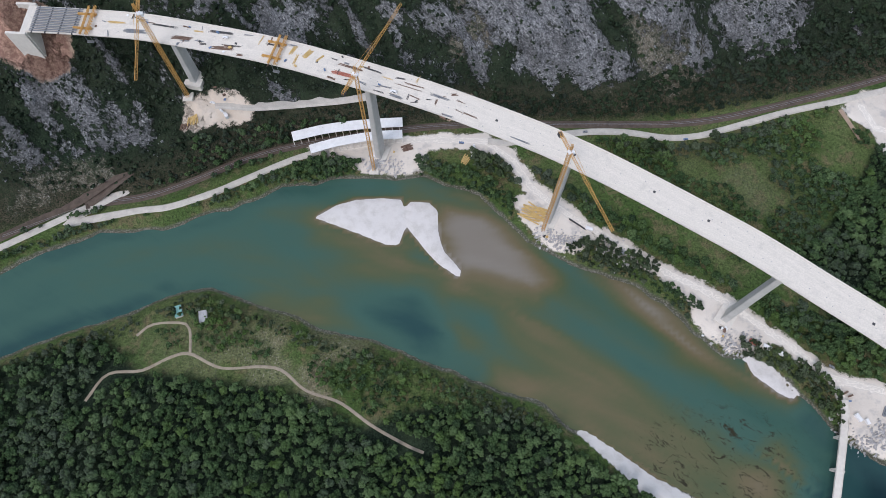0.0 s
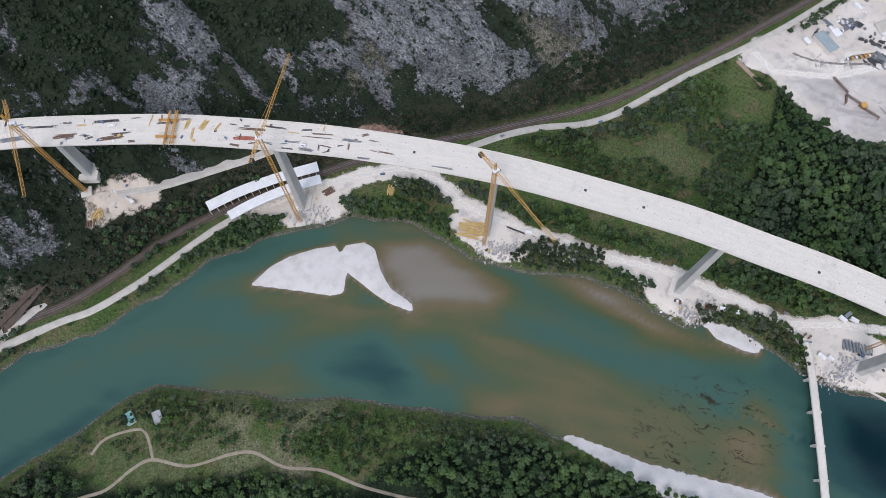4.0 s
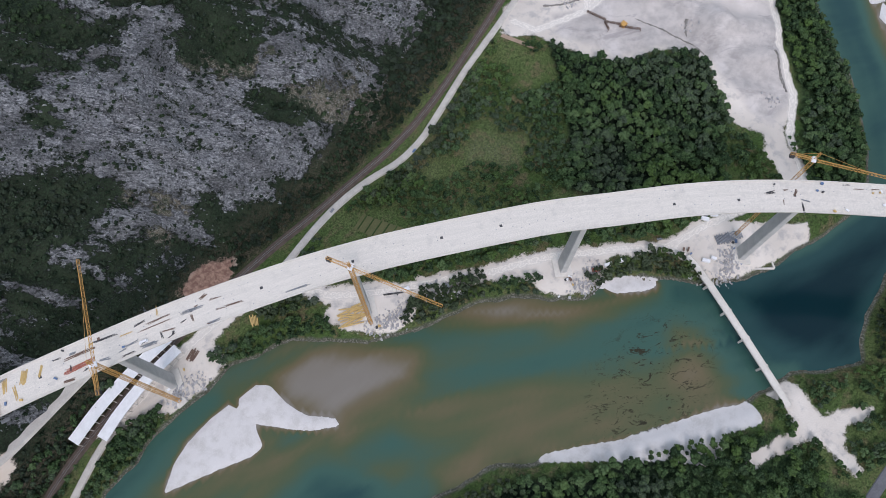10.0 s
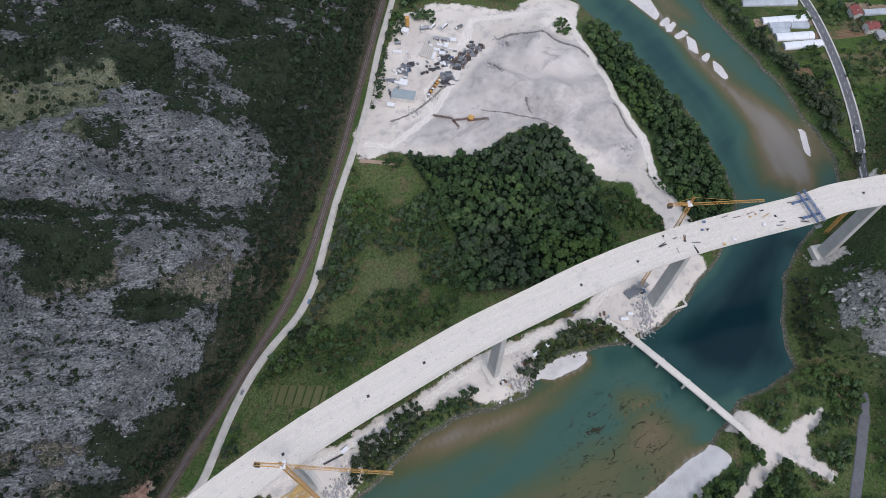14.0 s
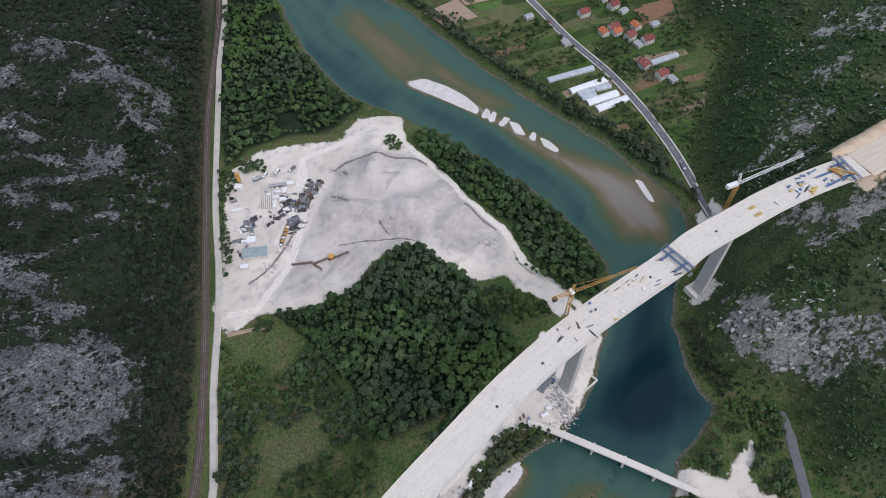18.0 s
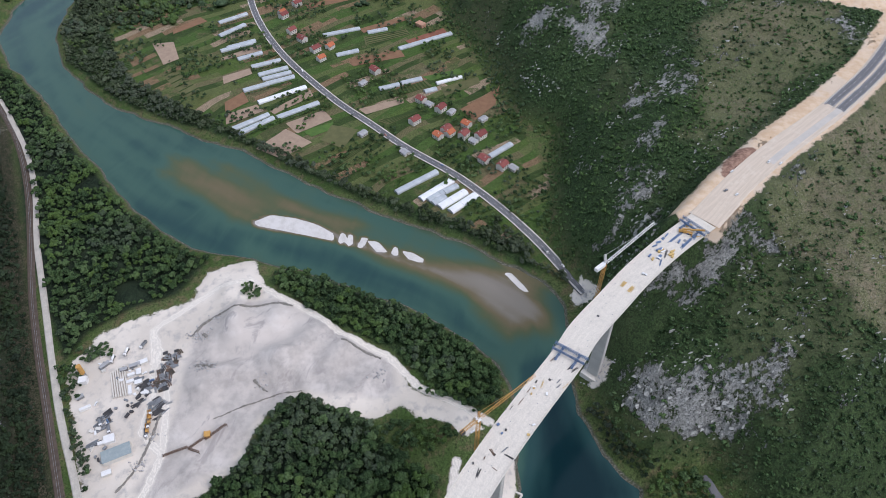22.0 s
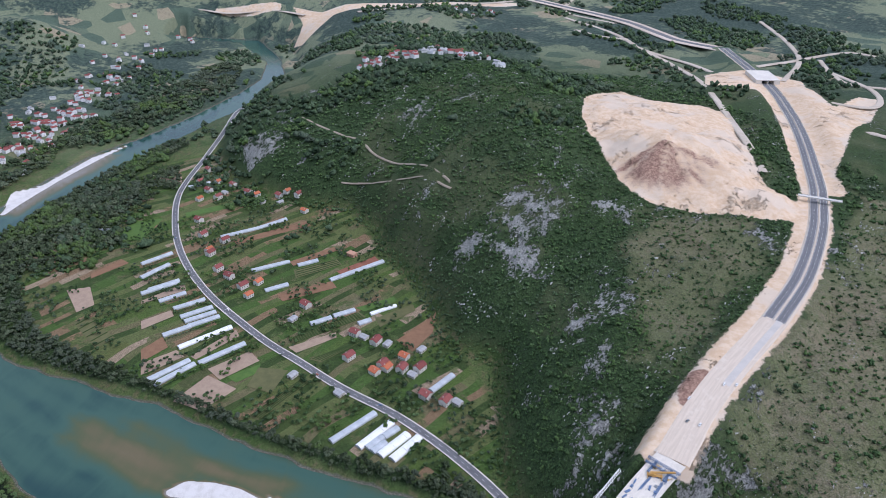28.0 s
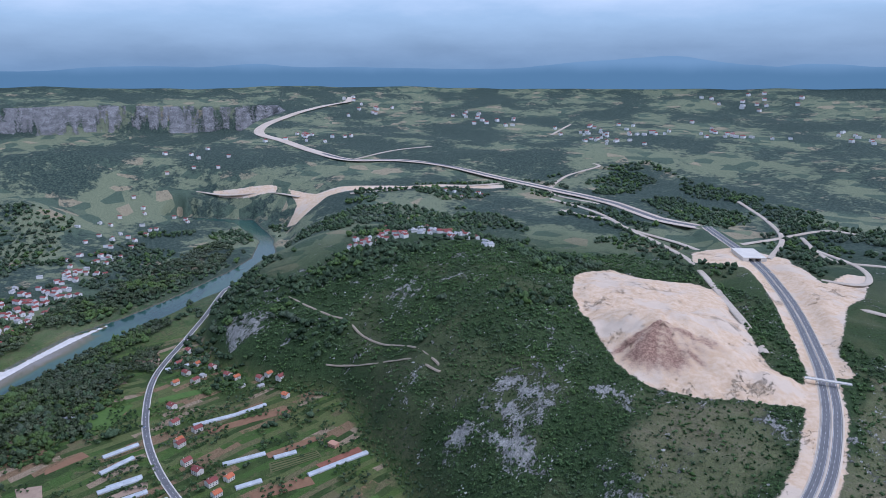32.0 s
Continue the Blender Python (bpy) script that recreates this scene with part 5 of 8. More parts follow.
CLUMPS = [[(24, 293), (33, 304), (58, 298), (76, 282), (104, 261), (99, 250), (71, 258), (38, 271), (26, 279)], [(104, 261), (149, 234), (192, 204), (234, 175), (237, 166), (191, 189), (148, 216), (112, 234)],
          [(246, 166), (296, 147), (342, 120), (334, 94), (301, 107), (271, 133), (244, 154)]]
for k_, ring in enumerate(CLUMPS):
    forest("shaded_trees", ring, 4.8, 6.0, 10.0, 14, (LEAF_GREY, LEAF_WOOD, LEAF_WOOD)[k_], "trees growing under the viaduct", 80 + k_, 1.5)
forest("meadow_bushes", MEADOW, 4.6, 3.5, 8.5, 12, LEAF_WOOD, "bushes and young trees round a meadow", 16, 2, 0.51)
LOW_MEADOW = [(70, 300), (110, 262), (180, 222), (240, 190), (276, 196), (230, 240), (170, 276), (130, 308), (90, 310)]
forest("meadow_bushes", LOW_MEADOW, 4.0, 2.6, 6.5, 10, LEAF_WOOD, "low bushes on the meadow below the viaduct", 38, 2, 0.54)
EDGE_TREES = [(130, 304), (170, 300), (215, 302), (255, 312), (300, 328), (345, 338), (338, 326), (290, 314), (240, 294), (200, 284), (160, 284)]
forest("road_trees", EDGE_TREES, 5.2, 6, 10, 13, LEAF_GREY, "grey-green trees along the valley road", 18, 1.0, 0.36)
GROVE_EDGE = [(313, 278), (366, 265), (309, 176), (261, 203), (302, 232)]
forest("grove_bushes", GROVE_EDGE, 3.6, 3.0, 7.0, 12, LEAF_MAQUIS, "bright green bushes at the grove's edge", 39, 2, 0.3)
FOOT_WOODS = [(150, 338), (233, 350), (310, 364), (400, 384), (600, 442), (907, 530), (900, 590), (600, 500), (470, 452), (400, 425), (330, 400), (280, 384), (220, 366), (160, 350)]
forest("foot_woods", FOOT_WOODS, 4.8, 5.5, 9.5, 12, LEAF_SCRUB, "dark trees along the foot of the massif", 19, 1.0, 0.3)
RAIL_SCRUB = [(0, 325), (60, 329), (107, 328), (150, 328), (206, 330), (258, 338), (340, 360), (413, 382), (600, 438), (600, 448), (413, 396), (340, 376), (258, 354), (206, 344), (150, 342), (60, 342), (0, 338)]
forest("rail_scrub", RAIL_SCRUB, 3.8, 2.5, 6.5, 8, LEAF_SCRUB, "dark scrub between railway and cliff foot", 37, -0.6, 0.12)
EAST_BANK = [(250, -36), (276, -38), (300, -56), (330, -70), (340, -76), (333, -112), (300, -116), (260, -112), (236, -92), (240, -60)]
forest("east_bank_trees", EAST_BANK, 4.2, 4.0, 8.0, 12, LEAF_WOOD, "bushes on the bank below the service road", 23, 0.0, 0.3)
CLIFF_FOOT = [(334, -70), (364, -54), (407, -46), (430, -52), (424, -58), (400, -56), (366, -66), (344, -84)]
forest("cliff_foot_bushes", CLIFF_FOOT, 3.8, 4, 7, 12, LEAF_SCRUB, "bushes at the cliff's foot over the water", 24, 0.5, 0.25)
ROAD_FOOT = [(530, -80), (560, -70), (600, -50), (640, -30), (625, -4), (596, -34), (562, -58)]
forest("road_foot_trees", ROAD_FOOT, 4.6, 5, 9, 12, LEAF_GREY, "willows between road and river", 25, 1.0, 0.3)
WORKS_WOODS = [(424, 26), (440, 60), (456, 84), (448, 98), (432, 98), (420, 130), (404, 118), (384, 96), (400, 66), (412, 50)]
forest("works_trees", WORKS_WOODS, 5.0, 5, 9, 12, LEAF_WOOD, "trees and scrub beside the works road", 26, 2.0, 0.35)
for k_, (ring, few) in enumerate((([(536, 398), (531, 378), (499, 369), (471, 371), (447, 360), (422, 346), (404, 347), (411, 358), (471, 376)], 0.5), ([(551, 383), (553, 357), (538, 350), (532, 375)], 0.35), ([(593, 239), (604, 230), (589, 220), (576, 221), (579, 235)], 0.2))):
    x, y, rng = scatter(ring, 3.8, 110 + k_)
    k = fractal(x, y, 20, 3, 111) > few
    woods("yard_bushes", x[k], y[k], rng.uniform(3.0, 7.0, int(k.sum())), 12, LEAF_WOOD, "bushes and rough growth in the works' yard", "shrubs", 0.8, 110 + k_)
SOUTH_MEADOW = [(-225, 140), (-186, 160), (-149, 148), (-107, 132), (-60, 120), (-20, 108), (10, 96), (40, 84), (20, 70), (-20, 76), (-60, 70), (-100, 95), (-150, 112), (-210, 120)]
forest("meadow_trees", SOUTH_MEADOW, 4.4, 3.0, 7.0, 11, LEAF_WOOD, "scattered bushes on the river meadow", 27, 1.0, 0.44)
SOUTH_EDGE = [(-340, 105), (-300, 122), (-252, 138), (-217, 156), (-186, 163), (-149, 149), (-107, 133), (-71, 122), (-27, 110), (8, 95), (40, 84), (76, 70), (70, 60), (30, 78), (-30, 100), (-110, 124), (-150, 140), (-186, 152), (-250, 128)]
forest("shore_bushes", SOUTH_EDGE, 4.0, 3.5, 6.5, 11, LEAF_GREY, "low bushes along the meadow's shore", 28, 0.5, 0.22)
NEAR_STRIP = [(-360, 196), (-283, 228), (-182, 250), (-136, 272), (-104, 274), (-76, 282), (-108, 290), (-170, 264), (-240, 238), (-300, 226), (-360, 204)]
forest("bank_bushes", NEAR_STRIP, 3.8, 4.0, 8, 12, LEAF_WOOD, "bushes on the steep river bank below the lane", 17, -40.0, grow=4.0)
LANE_STRIP = [(-360, 210), (-250, 246), (-170, 276), (-127, 294), (-110, 306), (-60, 324), (-110, 318), (-170, 306), (-205, 292), (-215, 272), (-260, 252)]
forest("slope_trees", LANE_STRIP, 4.2, 4.5, 8, 12, LEAF_WOOD, "trees on the slope above the railway", 29, -0.5, 0.3)
x, y, rng = scatter((-400, 250, 800, 640), 3.5, 21)
rk, dr, wd = masks(x, y)
k = open_land(x, y, 1.5) & (edge(x, y, FLOOR) > 1) & (rng.uniform(0, 1, len(x)) < np.clip(0.86 - 3.0 * (rk + 0.02), 0.20 + 0.5 * smooth(fractal(x, y, 17, 3, 79), 0.50, 0.60), 0.96) * (1 - 0.7 * cover(x, y, LOOSE, 10)) * (1 - 0.85 * cover(x, y, THIN_GRASS, 12)))
x, y, rk = x[k], y[k], rk[k]
woods("hill_scrub", x, y, (1.6 + 4.8 * rng.uniform(0, 1, len(x)) ** 1.7) * (1.05 - 0.3 * smooth(rk, 0.0, 0.2)), 3, LEAF_SCRUB, "dark evergreen scrub on the limestone slope", "shrubs", 0.6, 21, 0.12)


def outcrops(name, box_, spacing, floor_, lo, hi, label, seed, stone):
    """Angular crags that stand out of the rocky ground, drawn out along the beds."""
    x, y, rng = scatter(box_, spacing, seed)
    rk, dr, wd = masks(x, y)
    k = open_land(x, y, 2.0) & (edge(x, y, FLOOR) > 6) & (rk + (fractal(x, y, 24, 3, seed) - 0.5) * 0.7 > floor_)
    x, y, n = x[k], y[k], int(k.sum())
    tips = np.array([(1, 0, 0), (-1, 0, 0), (0, 1, 0), (0, -1, 0), (0, 0, 1), (0, 0, -1), (0.6, 0.6, 0.6), (-0.6, -0.6, 0.6)], float)
    tris = np.array([(0, 2, 6), (2, 4, 6), (4, 0, 6), (2, 1, 4), (1, 3, 7), (3, 4, 7), (4, 1, 7), (3, 0, 4), (2, 0, 5), (1, 2, 5), (3, 1, 5), (0, 3, 5)])
    r = (lo + (hi - lo) * rng.uniform(0, 1, n) ** 2.2) * (0.7 + 0.3 * smooth(rk[k], floor_, floor_ + 0.25))
    v = tips[None] * rng.uniform(0.55, 1.3, (n, 8, 1)) * r[:, None, None] * np.stack([rng.uniform(0.5, 0.9, n), rng.uniform(0.9, 1.9, n), rng.uniform(0.5, 1.0, n)], -1)[:, None, :]
    a = rng.normal(0.44, 0.3, n)[:, None]
    px, py = v[..., 0] * np.cos(a) - v[..., 1] * np.sin(a) + x[:, None], v[..., 0] * np.sin(a) + v[..., 1] * np.cos(a) + y[:, None]
    pz = v[..., 2] + (height(x, y) - r * 0.4)[:, None]
    faces = (tris[None] + (np.arange(n) * 8)[:, None, None]).reshape(-1, 3)
    tagged(sheet(name, np.stack([px, py, pz], -1).reshape(-1, 3), faces, stone), label, "rocks", "", "stuff")


outcrops("limestone_crags", (-400, 250, 800, 640), 5.2, 0.06, 0.6, 2.3, "grey limestone crags on the massif", 41, CRAG)
outcrops("hill_crags", (330, -760, 1450, 60), 4.4, 0.10, 0.6, 3.6, "pale limestone crags scattered over the hill", 42, PALE_CRAG)
x, y, rng = scatter((180, -760, 1500, 60), 4.3, 22)
rk, dr, wd = masks(x, y)
far = np.hypot(x - 230, y - 100)
k = open_land(x, y, 1.5) & (edge(x, y, FLOOR) > np.where(x > 600, -9, 1)) & (rng.uniform(0, 1, len(x)) < np.clip(0.95 - 2.6 * (rk + 0.02), 0.10, 0.93) * (1 - 0.62 * smooth(dr, 0.1, 0.7))) & ((far < 900) | (rng.uniform(0, 1, len(x)) < 0.6))
woods("maquis", x[k], y[k], (2.0 + 4.8 * rng.uniform(0, 1, int(k.sum())) ** 1.6) * (1 + 0.3 * smooth(far[k], 800, 1000)), 3, LEAF_MAQUIS, "green maquis scrub covering the hill", "shrubs", 0.6, 22, 0.12)

# ---- the building site ----
def on_land(x, y, turn=0.0, lift=0.0):
    return Matrix.Translation((x, y, float(height(x, y)) + lift)) @ Matrix.Rotation(radians(turn), 4, "Z")


def lattice(bm, a, b, width, bay, chord=0.28, web=0.16, three=False):
    """An open lattice girder from a to b."""
    a, b = Vector(a), Vector(b)
    way = (b - a).normalized()
    side = way.cross(Vector((0, 0, 1)))
    side = side.normalized() if side.length > 0.1 else Vector((1, 0, 0))
    up = side.cross(way)
    h = width / 2
    legs = [side * h - up * h, -side * h - up * h, up * h] if three else [side * h + up * h, side * h - up * h, -side * h - up * h, -side * h + up * h]
    for leg in legs:
        beam(bm, a + leg, b + leg, chord)
    count = max(2, int((b - a).length / bay))
    for k in range(count):
        p, q = a.lerp(b, k / count), a.lerp(b, (k + 1) / count)
        for one, two in zip(legs, legs[1:] + legs[:1]):
            beam(bm, p + one, q + two, web)
            beam(bm, q + one, q + two, web)


def tower_crane(x, y, top, aim, reach, back, label, foot=None):
    """A tower crane. aim: degrees from +x in which the jib points."""
    base = float(height(x, y)) if foot is None else foot
    root = thing("tower_crane", pose(x, y, base), label, "crane", "tower cranes")
    h = top - base
    bm = blank()
    lattice(bm, (0, 0, 0), (0, 0, h), 2.2, 3.2, 0.28, 0.12)
    part("mast", bm, YELLOW, root)
    bm = blank()
    box(bm, -4, -4, -0.6, 4, 4, 0.9)
    bmesh.ops.bevel(bm, geom=bm.edges[:], offset=0.2, segments=1, affect="EDGES")
    part("base_block", bm, CONCRETE, root, "grey concrete base block")
    c, s = math.cos(radians(aim)), math.sin(radians(aim))
    bm = blank()
    lattice(bm, (c * 1.5, s * 1.5, h + 1.2), (c * reach, s * reach, h + 1.2), 1.7, 2.6, 0.22, 0.11, True)
    part("jib", bm, YELLOW, root)
    bm = blank()
    lattice(bm, (-c * 1.5, -s * 1.5, h + 1.2), (-c * back, -s * back, h + 1.2), 1.7, 2.4, 0.24, 0.12)
    part("counter_jib", bm, YELLOW, root)
    bm = blank()
    m = Matrix.Translation((-c * (back - 1.6), -s * (back - 1.6), h)) @ Matrix.Rotation(radians(aim), 4, "Z")
    for k in range(3):
        box(bm, -1.4 + k, -1.3, -1.8, -0.6 + k, 1.3, 1.2, m)
    part("counterweight", bm, DARK, root, "dark concrete counterweight blocks")
    bm = blank()
    m = Matrix.Translation((0, 0, h)) @ Matrix.Rotation(radians(aim), 4, "Z")
    box(bm, -1.5, -1.5, -0.3, 1.5, 1.5, 0.5, m)
    box(bm, -1.0, 1.3, -2.2, 1.4, 3.0, 0.3, m)
    part("cab", bm, WHITE, root, "white driver's cab")
    bm = blank()
    lattice(bm, (0, 0, h + 2), (0, 0, h + 9), 1.2, 1.8, 0.28, 0.15)
    beam(bm, (0, 0, h + 9), (c * reach * 0.62, s * reach * 0.62, h + 2.2), 0.14)
    beam(bm, (0, 0, h + 9), (-c * back * 0.85, -s * back * 0.85, h + 2.0), 0.14)
    part("apex", bm, YELLOW, root)
    bm = blank()
    beam(bm, (c * reach * 0.5, s * reach * 0.5, h), (c * reach * 0.5, s * reach * 0.5, h - 14), 0.08)
    box(bm, c * reach * 0.5 - 0.4, s * reach * 0.5 - 0.4, h - 15.2, c * reach * 0.5 + 0.4, s * reach * 0.5 + 0.4, h - 14)
    part("hoist_hook", bm, DARK, root)
    return root


tower_crane(-206, 318, 150, -82, 55, 17, "tall yellow lattice tower crane beside the western pier")
tower_crane(-58, 277, 138, 64, 66, 18, "tall yellow lattice tower crane beside the pier above the railway")
tower_crane(83, 220, 134, -68, 60, 16, "yellow lattice tower crane over a timber stack")
tower_crane(344, 66, 131, -61, 50, 15, "yellow lattice tower crane beside the river pier")
for cx, cy, aim, reach in ((459, -62, -60, 60),):
    foot = float(height(cx, cy))
    root = thing("tower_crane", pose(cx, cy, foot), "white jib on a yellow mast beside the eastern deck", "crane", "tower cranes")
    bm = blank()
    lattice(bm, (0, 0, 0), (0, 0, 124 - foot), 2.2, 3.0, 0.28, 0.12)
    part("mast", bm, YELLOW, root)
    c, s = math.cos(radians(aim)), math.sin(radians(aim))
    bm = blank()
    lattice(bm, (c, s, 126 - foot), (c * reach, s * reach, 131 - foot), 2.0, 2.6, 0.34, 0.2, True)
    part("jib", bm, WHITE, root, "white lattice jib")
    bm = blank()
    box(bm, -11, -1.6, 124 - foot, -1, 1.6, 127 - foot, Matrix.Rotation(radians(aim), 4, "Z"))
    part("counter_jib", bm, WHITE, root, "white counter jib with ballast")
    bm = blank()
    lattice(bm, (0, 0, 126 - foot), (c * -3, s * -3, 137 - foot), 1.2, 2.0, 0.3, 0.16)
    beam(bm, (c * -3, s * -3, 137 - foot), (c * reach * 0.7, s * reach * 0.7, 130 - foot), 0.14)
    part("apex", bm, WHITE, root)


def traveller(s, steel, label):
    """A gantry that straddles the deck, with girders, cross beam and hung platforms."""
    root = thing("form_traveller", deck_at(s) @ Matrix.Translation((0, 0, 0.012)), label, "gantry", "form travellers")
    for x in (-6.4, 6.4):
        bm = blank()
        for dx in (-0.5, 0.5):
            beam(bm, (x + dx, -9, 1.2), (x + dx, 5, 1.2), 0.5, 0.9)
        for y in (-8, -3, 3):
            box(bm, x - 0.9, y - 0.4, 0, x + 0.9, y + 0.4, 0.8)
        part("main_girder", bm, steel, root)
    bm = blank()
    lattice(bm, (-13.2, 3.2, 3.0), (13.2, 3.2, 3.0), 1.3, 1.9, 0.22, 0.12)
    part("cross_beam", bm, steel, root)
    bm = blank()
    lattice(bm, (-12.8, -1.6, 2.6), (12.8, -1.6, 2.6), 1.0, 1.9, 0.26, 0.16)
    part("rear_beam", bm, steel, root)
    for x in (-13, 13):
        bm = blank()
        box(bm, x - 1.1, 0.5, -5.6, x + 1.1, 5.5, -5.3)
        for y in (1, 5):
            beam(bm, (x, y, -5.3), (x, y, 2.8), 0.22)
            beam(bm, (x - 1, y, -4.2), (x + 1, y, -4.2), 0.1)
        part("platform", bm, STEEL, root)
    for x in np.arange(-11, 11.1, 2.2):
        bm = blank()
        beam(bm, (x, 2.4, 1.0), (x, 4.0, 1.0), 0.24)
        beam(bm, (x, 3.2, 0.2), (x, 3.2, 2.2), 0.12)
        part("hanger_rod", bm, steel, root)
    return root


def deck_s(x, y):
    return float(dat[int(np.argmin(np.hypot(dk[:, 0] - x, dk[:, 1] - y)))])


traveller(deck_s(-121, 314), YELLOW, "yellow steel form traveller astride the deck")
traveller(deck_s(-262, 340), YELLOW, "yellow steel form traveller at the western closure")
traveller(deck_s(389, -11), BLUE, "blue steel form traveller above the river")

traveller(dat[-1] - 16, BLUE, "blue steel formwork carriage at the eastern deck end")

# dark plates on the deck stand for the shade inside its openings
for hx, hy in ((-2, 275), (38, 256), (141, 201), (174, 180), (266, 111), (299, 83), (374, 8), (90, 229), (-90, 305), (-150, 321), (328, 59), (420, -44)):
    m = deck_at(deck_s(hx, hy))
    off = m.inverted() @ Vector((hx, hy, m.translation.z))
    bm = blank()
    box(bm, off.x - 0.9, off.y - 0.9, 0.004, off.x + 0.9, off.y + 0.9, 0.04, m)
    part("hatch", bm, DARK, viaduct, "dark square plate standing for a hole in the deck")
for s in np.arange(30, dat[-1] - 20, 5.5):
    for side in (-1, 1):
        if random.random() < 0.55:
            bm = blank()
            box(bm, side * 4.6 - 0.25, -0.25, 0.003, side * 4.6 + 0.25, 0.25, 0.1, deck_at(s) @ Matrix.Translation((random.uniform(-4, 4), 0, 0)))
            part("drain_pocket", bm, STEEL, viaduct)


def bundle(name, m, count, length, gauge, material, label, spread=0.25, group=""):
    """A loose pile of bars or planks lying side by side."""
    root = thing(name, m, label, "material", group)
    for k in range(count):
        bm = blank()
        y, turn = (k - count / 2) * gauge * 1.5, random.uniform(-spread, spread)
        dx = random.uniform(-0.12, 0.12) * length
        level = 0.01 + (k % 3) * gauge * 0.01
        a, b = Vector((-length / 2 + dx, y - turn, level)), Vector((length / 2 + dx, y + turn, level))
        beam(bm, a + Vector((0, 0, gauge / 2)), b + Vector((0, 0, gauge / 2)), gauge)
        part("bar", bm, material, root)
    return root


def on_deck(x, y, turn):
    """Pose on the deck's top, turned by so many degrees from the deck's own way."""
    m = deck_at(deck_s(x, y))
    return Matrix.Translation((x, y, m.translation.z)) @ m.to_3x3().to_4x4() @ Matrix.Rotation(radians(90 + turn), 4, "Z")


for x, y, turn, count, length, gauge, material, label in (
        (-67, 301, 0, 7, 16, 0.35, RUST, "bundle of brown reinforcing bars on the deck"), (-69, 294, 3, 9, 17, 0.45, TIMBER_RED, "stack of red formwork boards on the deck"),
        (-50, 298, -2, 5, 14, 0.35, DARK, "bundle of dark steel bars on the deck"), (-20, 285, 2, 4, 14, 0.35, RUST, "row of thin bars on the deck"),
        (-1, 275, 0, 6, 13, 0.4, STEEL, "bundle of grey steel bars on the deck"), (-23, 283, 0, 3, 18, 0.3, RUST, "row of thin bars on the deck"),
        (-97, 312, 70, 9, 8, 0.55, TIMBER, "yellow formwork beams stacked across the deck"), (-108, 315, 78, 6, 8, 0.6, TIMBER, "yellow formwork beams stacked across the deck"),
        (-88, 308, 62, 4, 7, 0.5, TIMBER, "loose yellow formwork beams"), (-162, 331, 4, 7, 17, 0.4, DARK, "bundle of dark reinforcing bars"),
        (-159, 317, 8, 9, 15, 0.45, RUST, "heap of rusty bars by the deck's edge"), (-153, 319, 4, 4, 12, 0.4, DARK, "bundle of dark bars"),
        (-190, 326, 5, 8, 14, 0.5, RUST, "scattered rusty bars on the deck"), (-225, 332, 4, 9, 15, 0.5, STEEL, "scattered steel bars on the deck"),
        (-205, 337, 0, 5, 18, 0.4, DARK, "dark bars along the deck's edge"), (-240, 340, 2, 6, 12, 0.4, TIMBER, "yellow boards on the deck"),
        (-33, 276, 0, 4, 9, 0.7, STEEL, "low grey steel frame on the deck"), (20, 260, 0, 4, 10, 0.4, RUST, "thin bars laid along the deck"),
        (54, 240, 0, 5, 14, 0.3, STEEL, "pale steel frame on the deck"), (318, 72, 10, 5, 6, 0.5, DARK, "small stack of dark parts"),
        (330, 60, 60, 4, 5, 0.5, RUST, "loose rusty bars on the deck"), (372, 14, 20, 3, 6, 0.4, TIMBER, "loose boards on the deck"),
        (440, -78, 0, 8, 7, 0.5, TIMBER, "stack of yellow boards on the deck"), (446, -74, 0, 6, 6, 0.6, TIMBER, "stack of yellow boards on the deck"),
        (478, -142, 4, 5, 16, 0.6, BLUE, "row of blue steel girders on the deck"), (486, -136, 0, 4, 18, 0.7, BLUE, "row of blue steel girders on the deck"),
        (470, -120, 25, 4, 9, 0.5, DARK, "dark steel frames on the deck"), (483, -152, 12, 4, 8, 0.5, BLUE, "blue frames on the deck"), (462, -112, 20, 4, 8, 0.4, BLUE, "blue frames on the deck")):
    bundle("bar_stack", on_deck(x, y, turn) @ Matrix.Translation((0, 0, 0.012)), count, length, gauge * 0.5, material, label, 0.3, "materials on the deck")

# small loose goods strewn over the western deck and round the eastern traveller
def crate(m, w, l, h, material, label):
    root = thing("crate", m, label, "crate", "crates on the site")
    bm = blank()
    box(bm, -w / 2, -l / 2, 0.003, w / 2, l / 2, h)
    bmesh.ops.bevel(bm, geom=bm.edges[:], offset=min(w, l, h) * 0.06, segments=1, affect="EDGES")
    part("box_body", bm, material, root)
    bm = blank()
    box(bm, -w / 2 - 0.05, -l / 2 - 0.05, h + 0.003, w / 2 + 0.05, l / 2 + 0.05, h + 0.09)
    part("lid", bm, material, root)


random.seed(77)
GOODS = [(RUST, "few rusty bars lying on the deck"), (DARK, "few dark bars lying on the deck"), (TIMBER, "few yellow boards lying on the deck"), (STEEL, "few grey steel bars lying on the deck")]
for k in range(64):
    s = random.uniform(50, 330) if k < 50 else random.uniform(700, 800)
    m = deck_at(s) @ Matrix.Translation((random.choice((-1, 1)) * random.uniform(2.0, 10.6), 0, 0.013)) @ Matrix.Rotation(radians(90 + random.choice((0, 0, 0, 90)) + random.gauss(0, 8)), 4, "Z")
    mat, label = random.choice(GOODS)
    bundle("bar_stack", m, random.randint(2, 4), random.uniform(2.5, 8.0), random.uniform(0.15, 0.32), mat, label, 0.4, "materials on the deck")
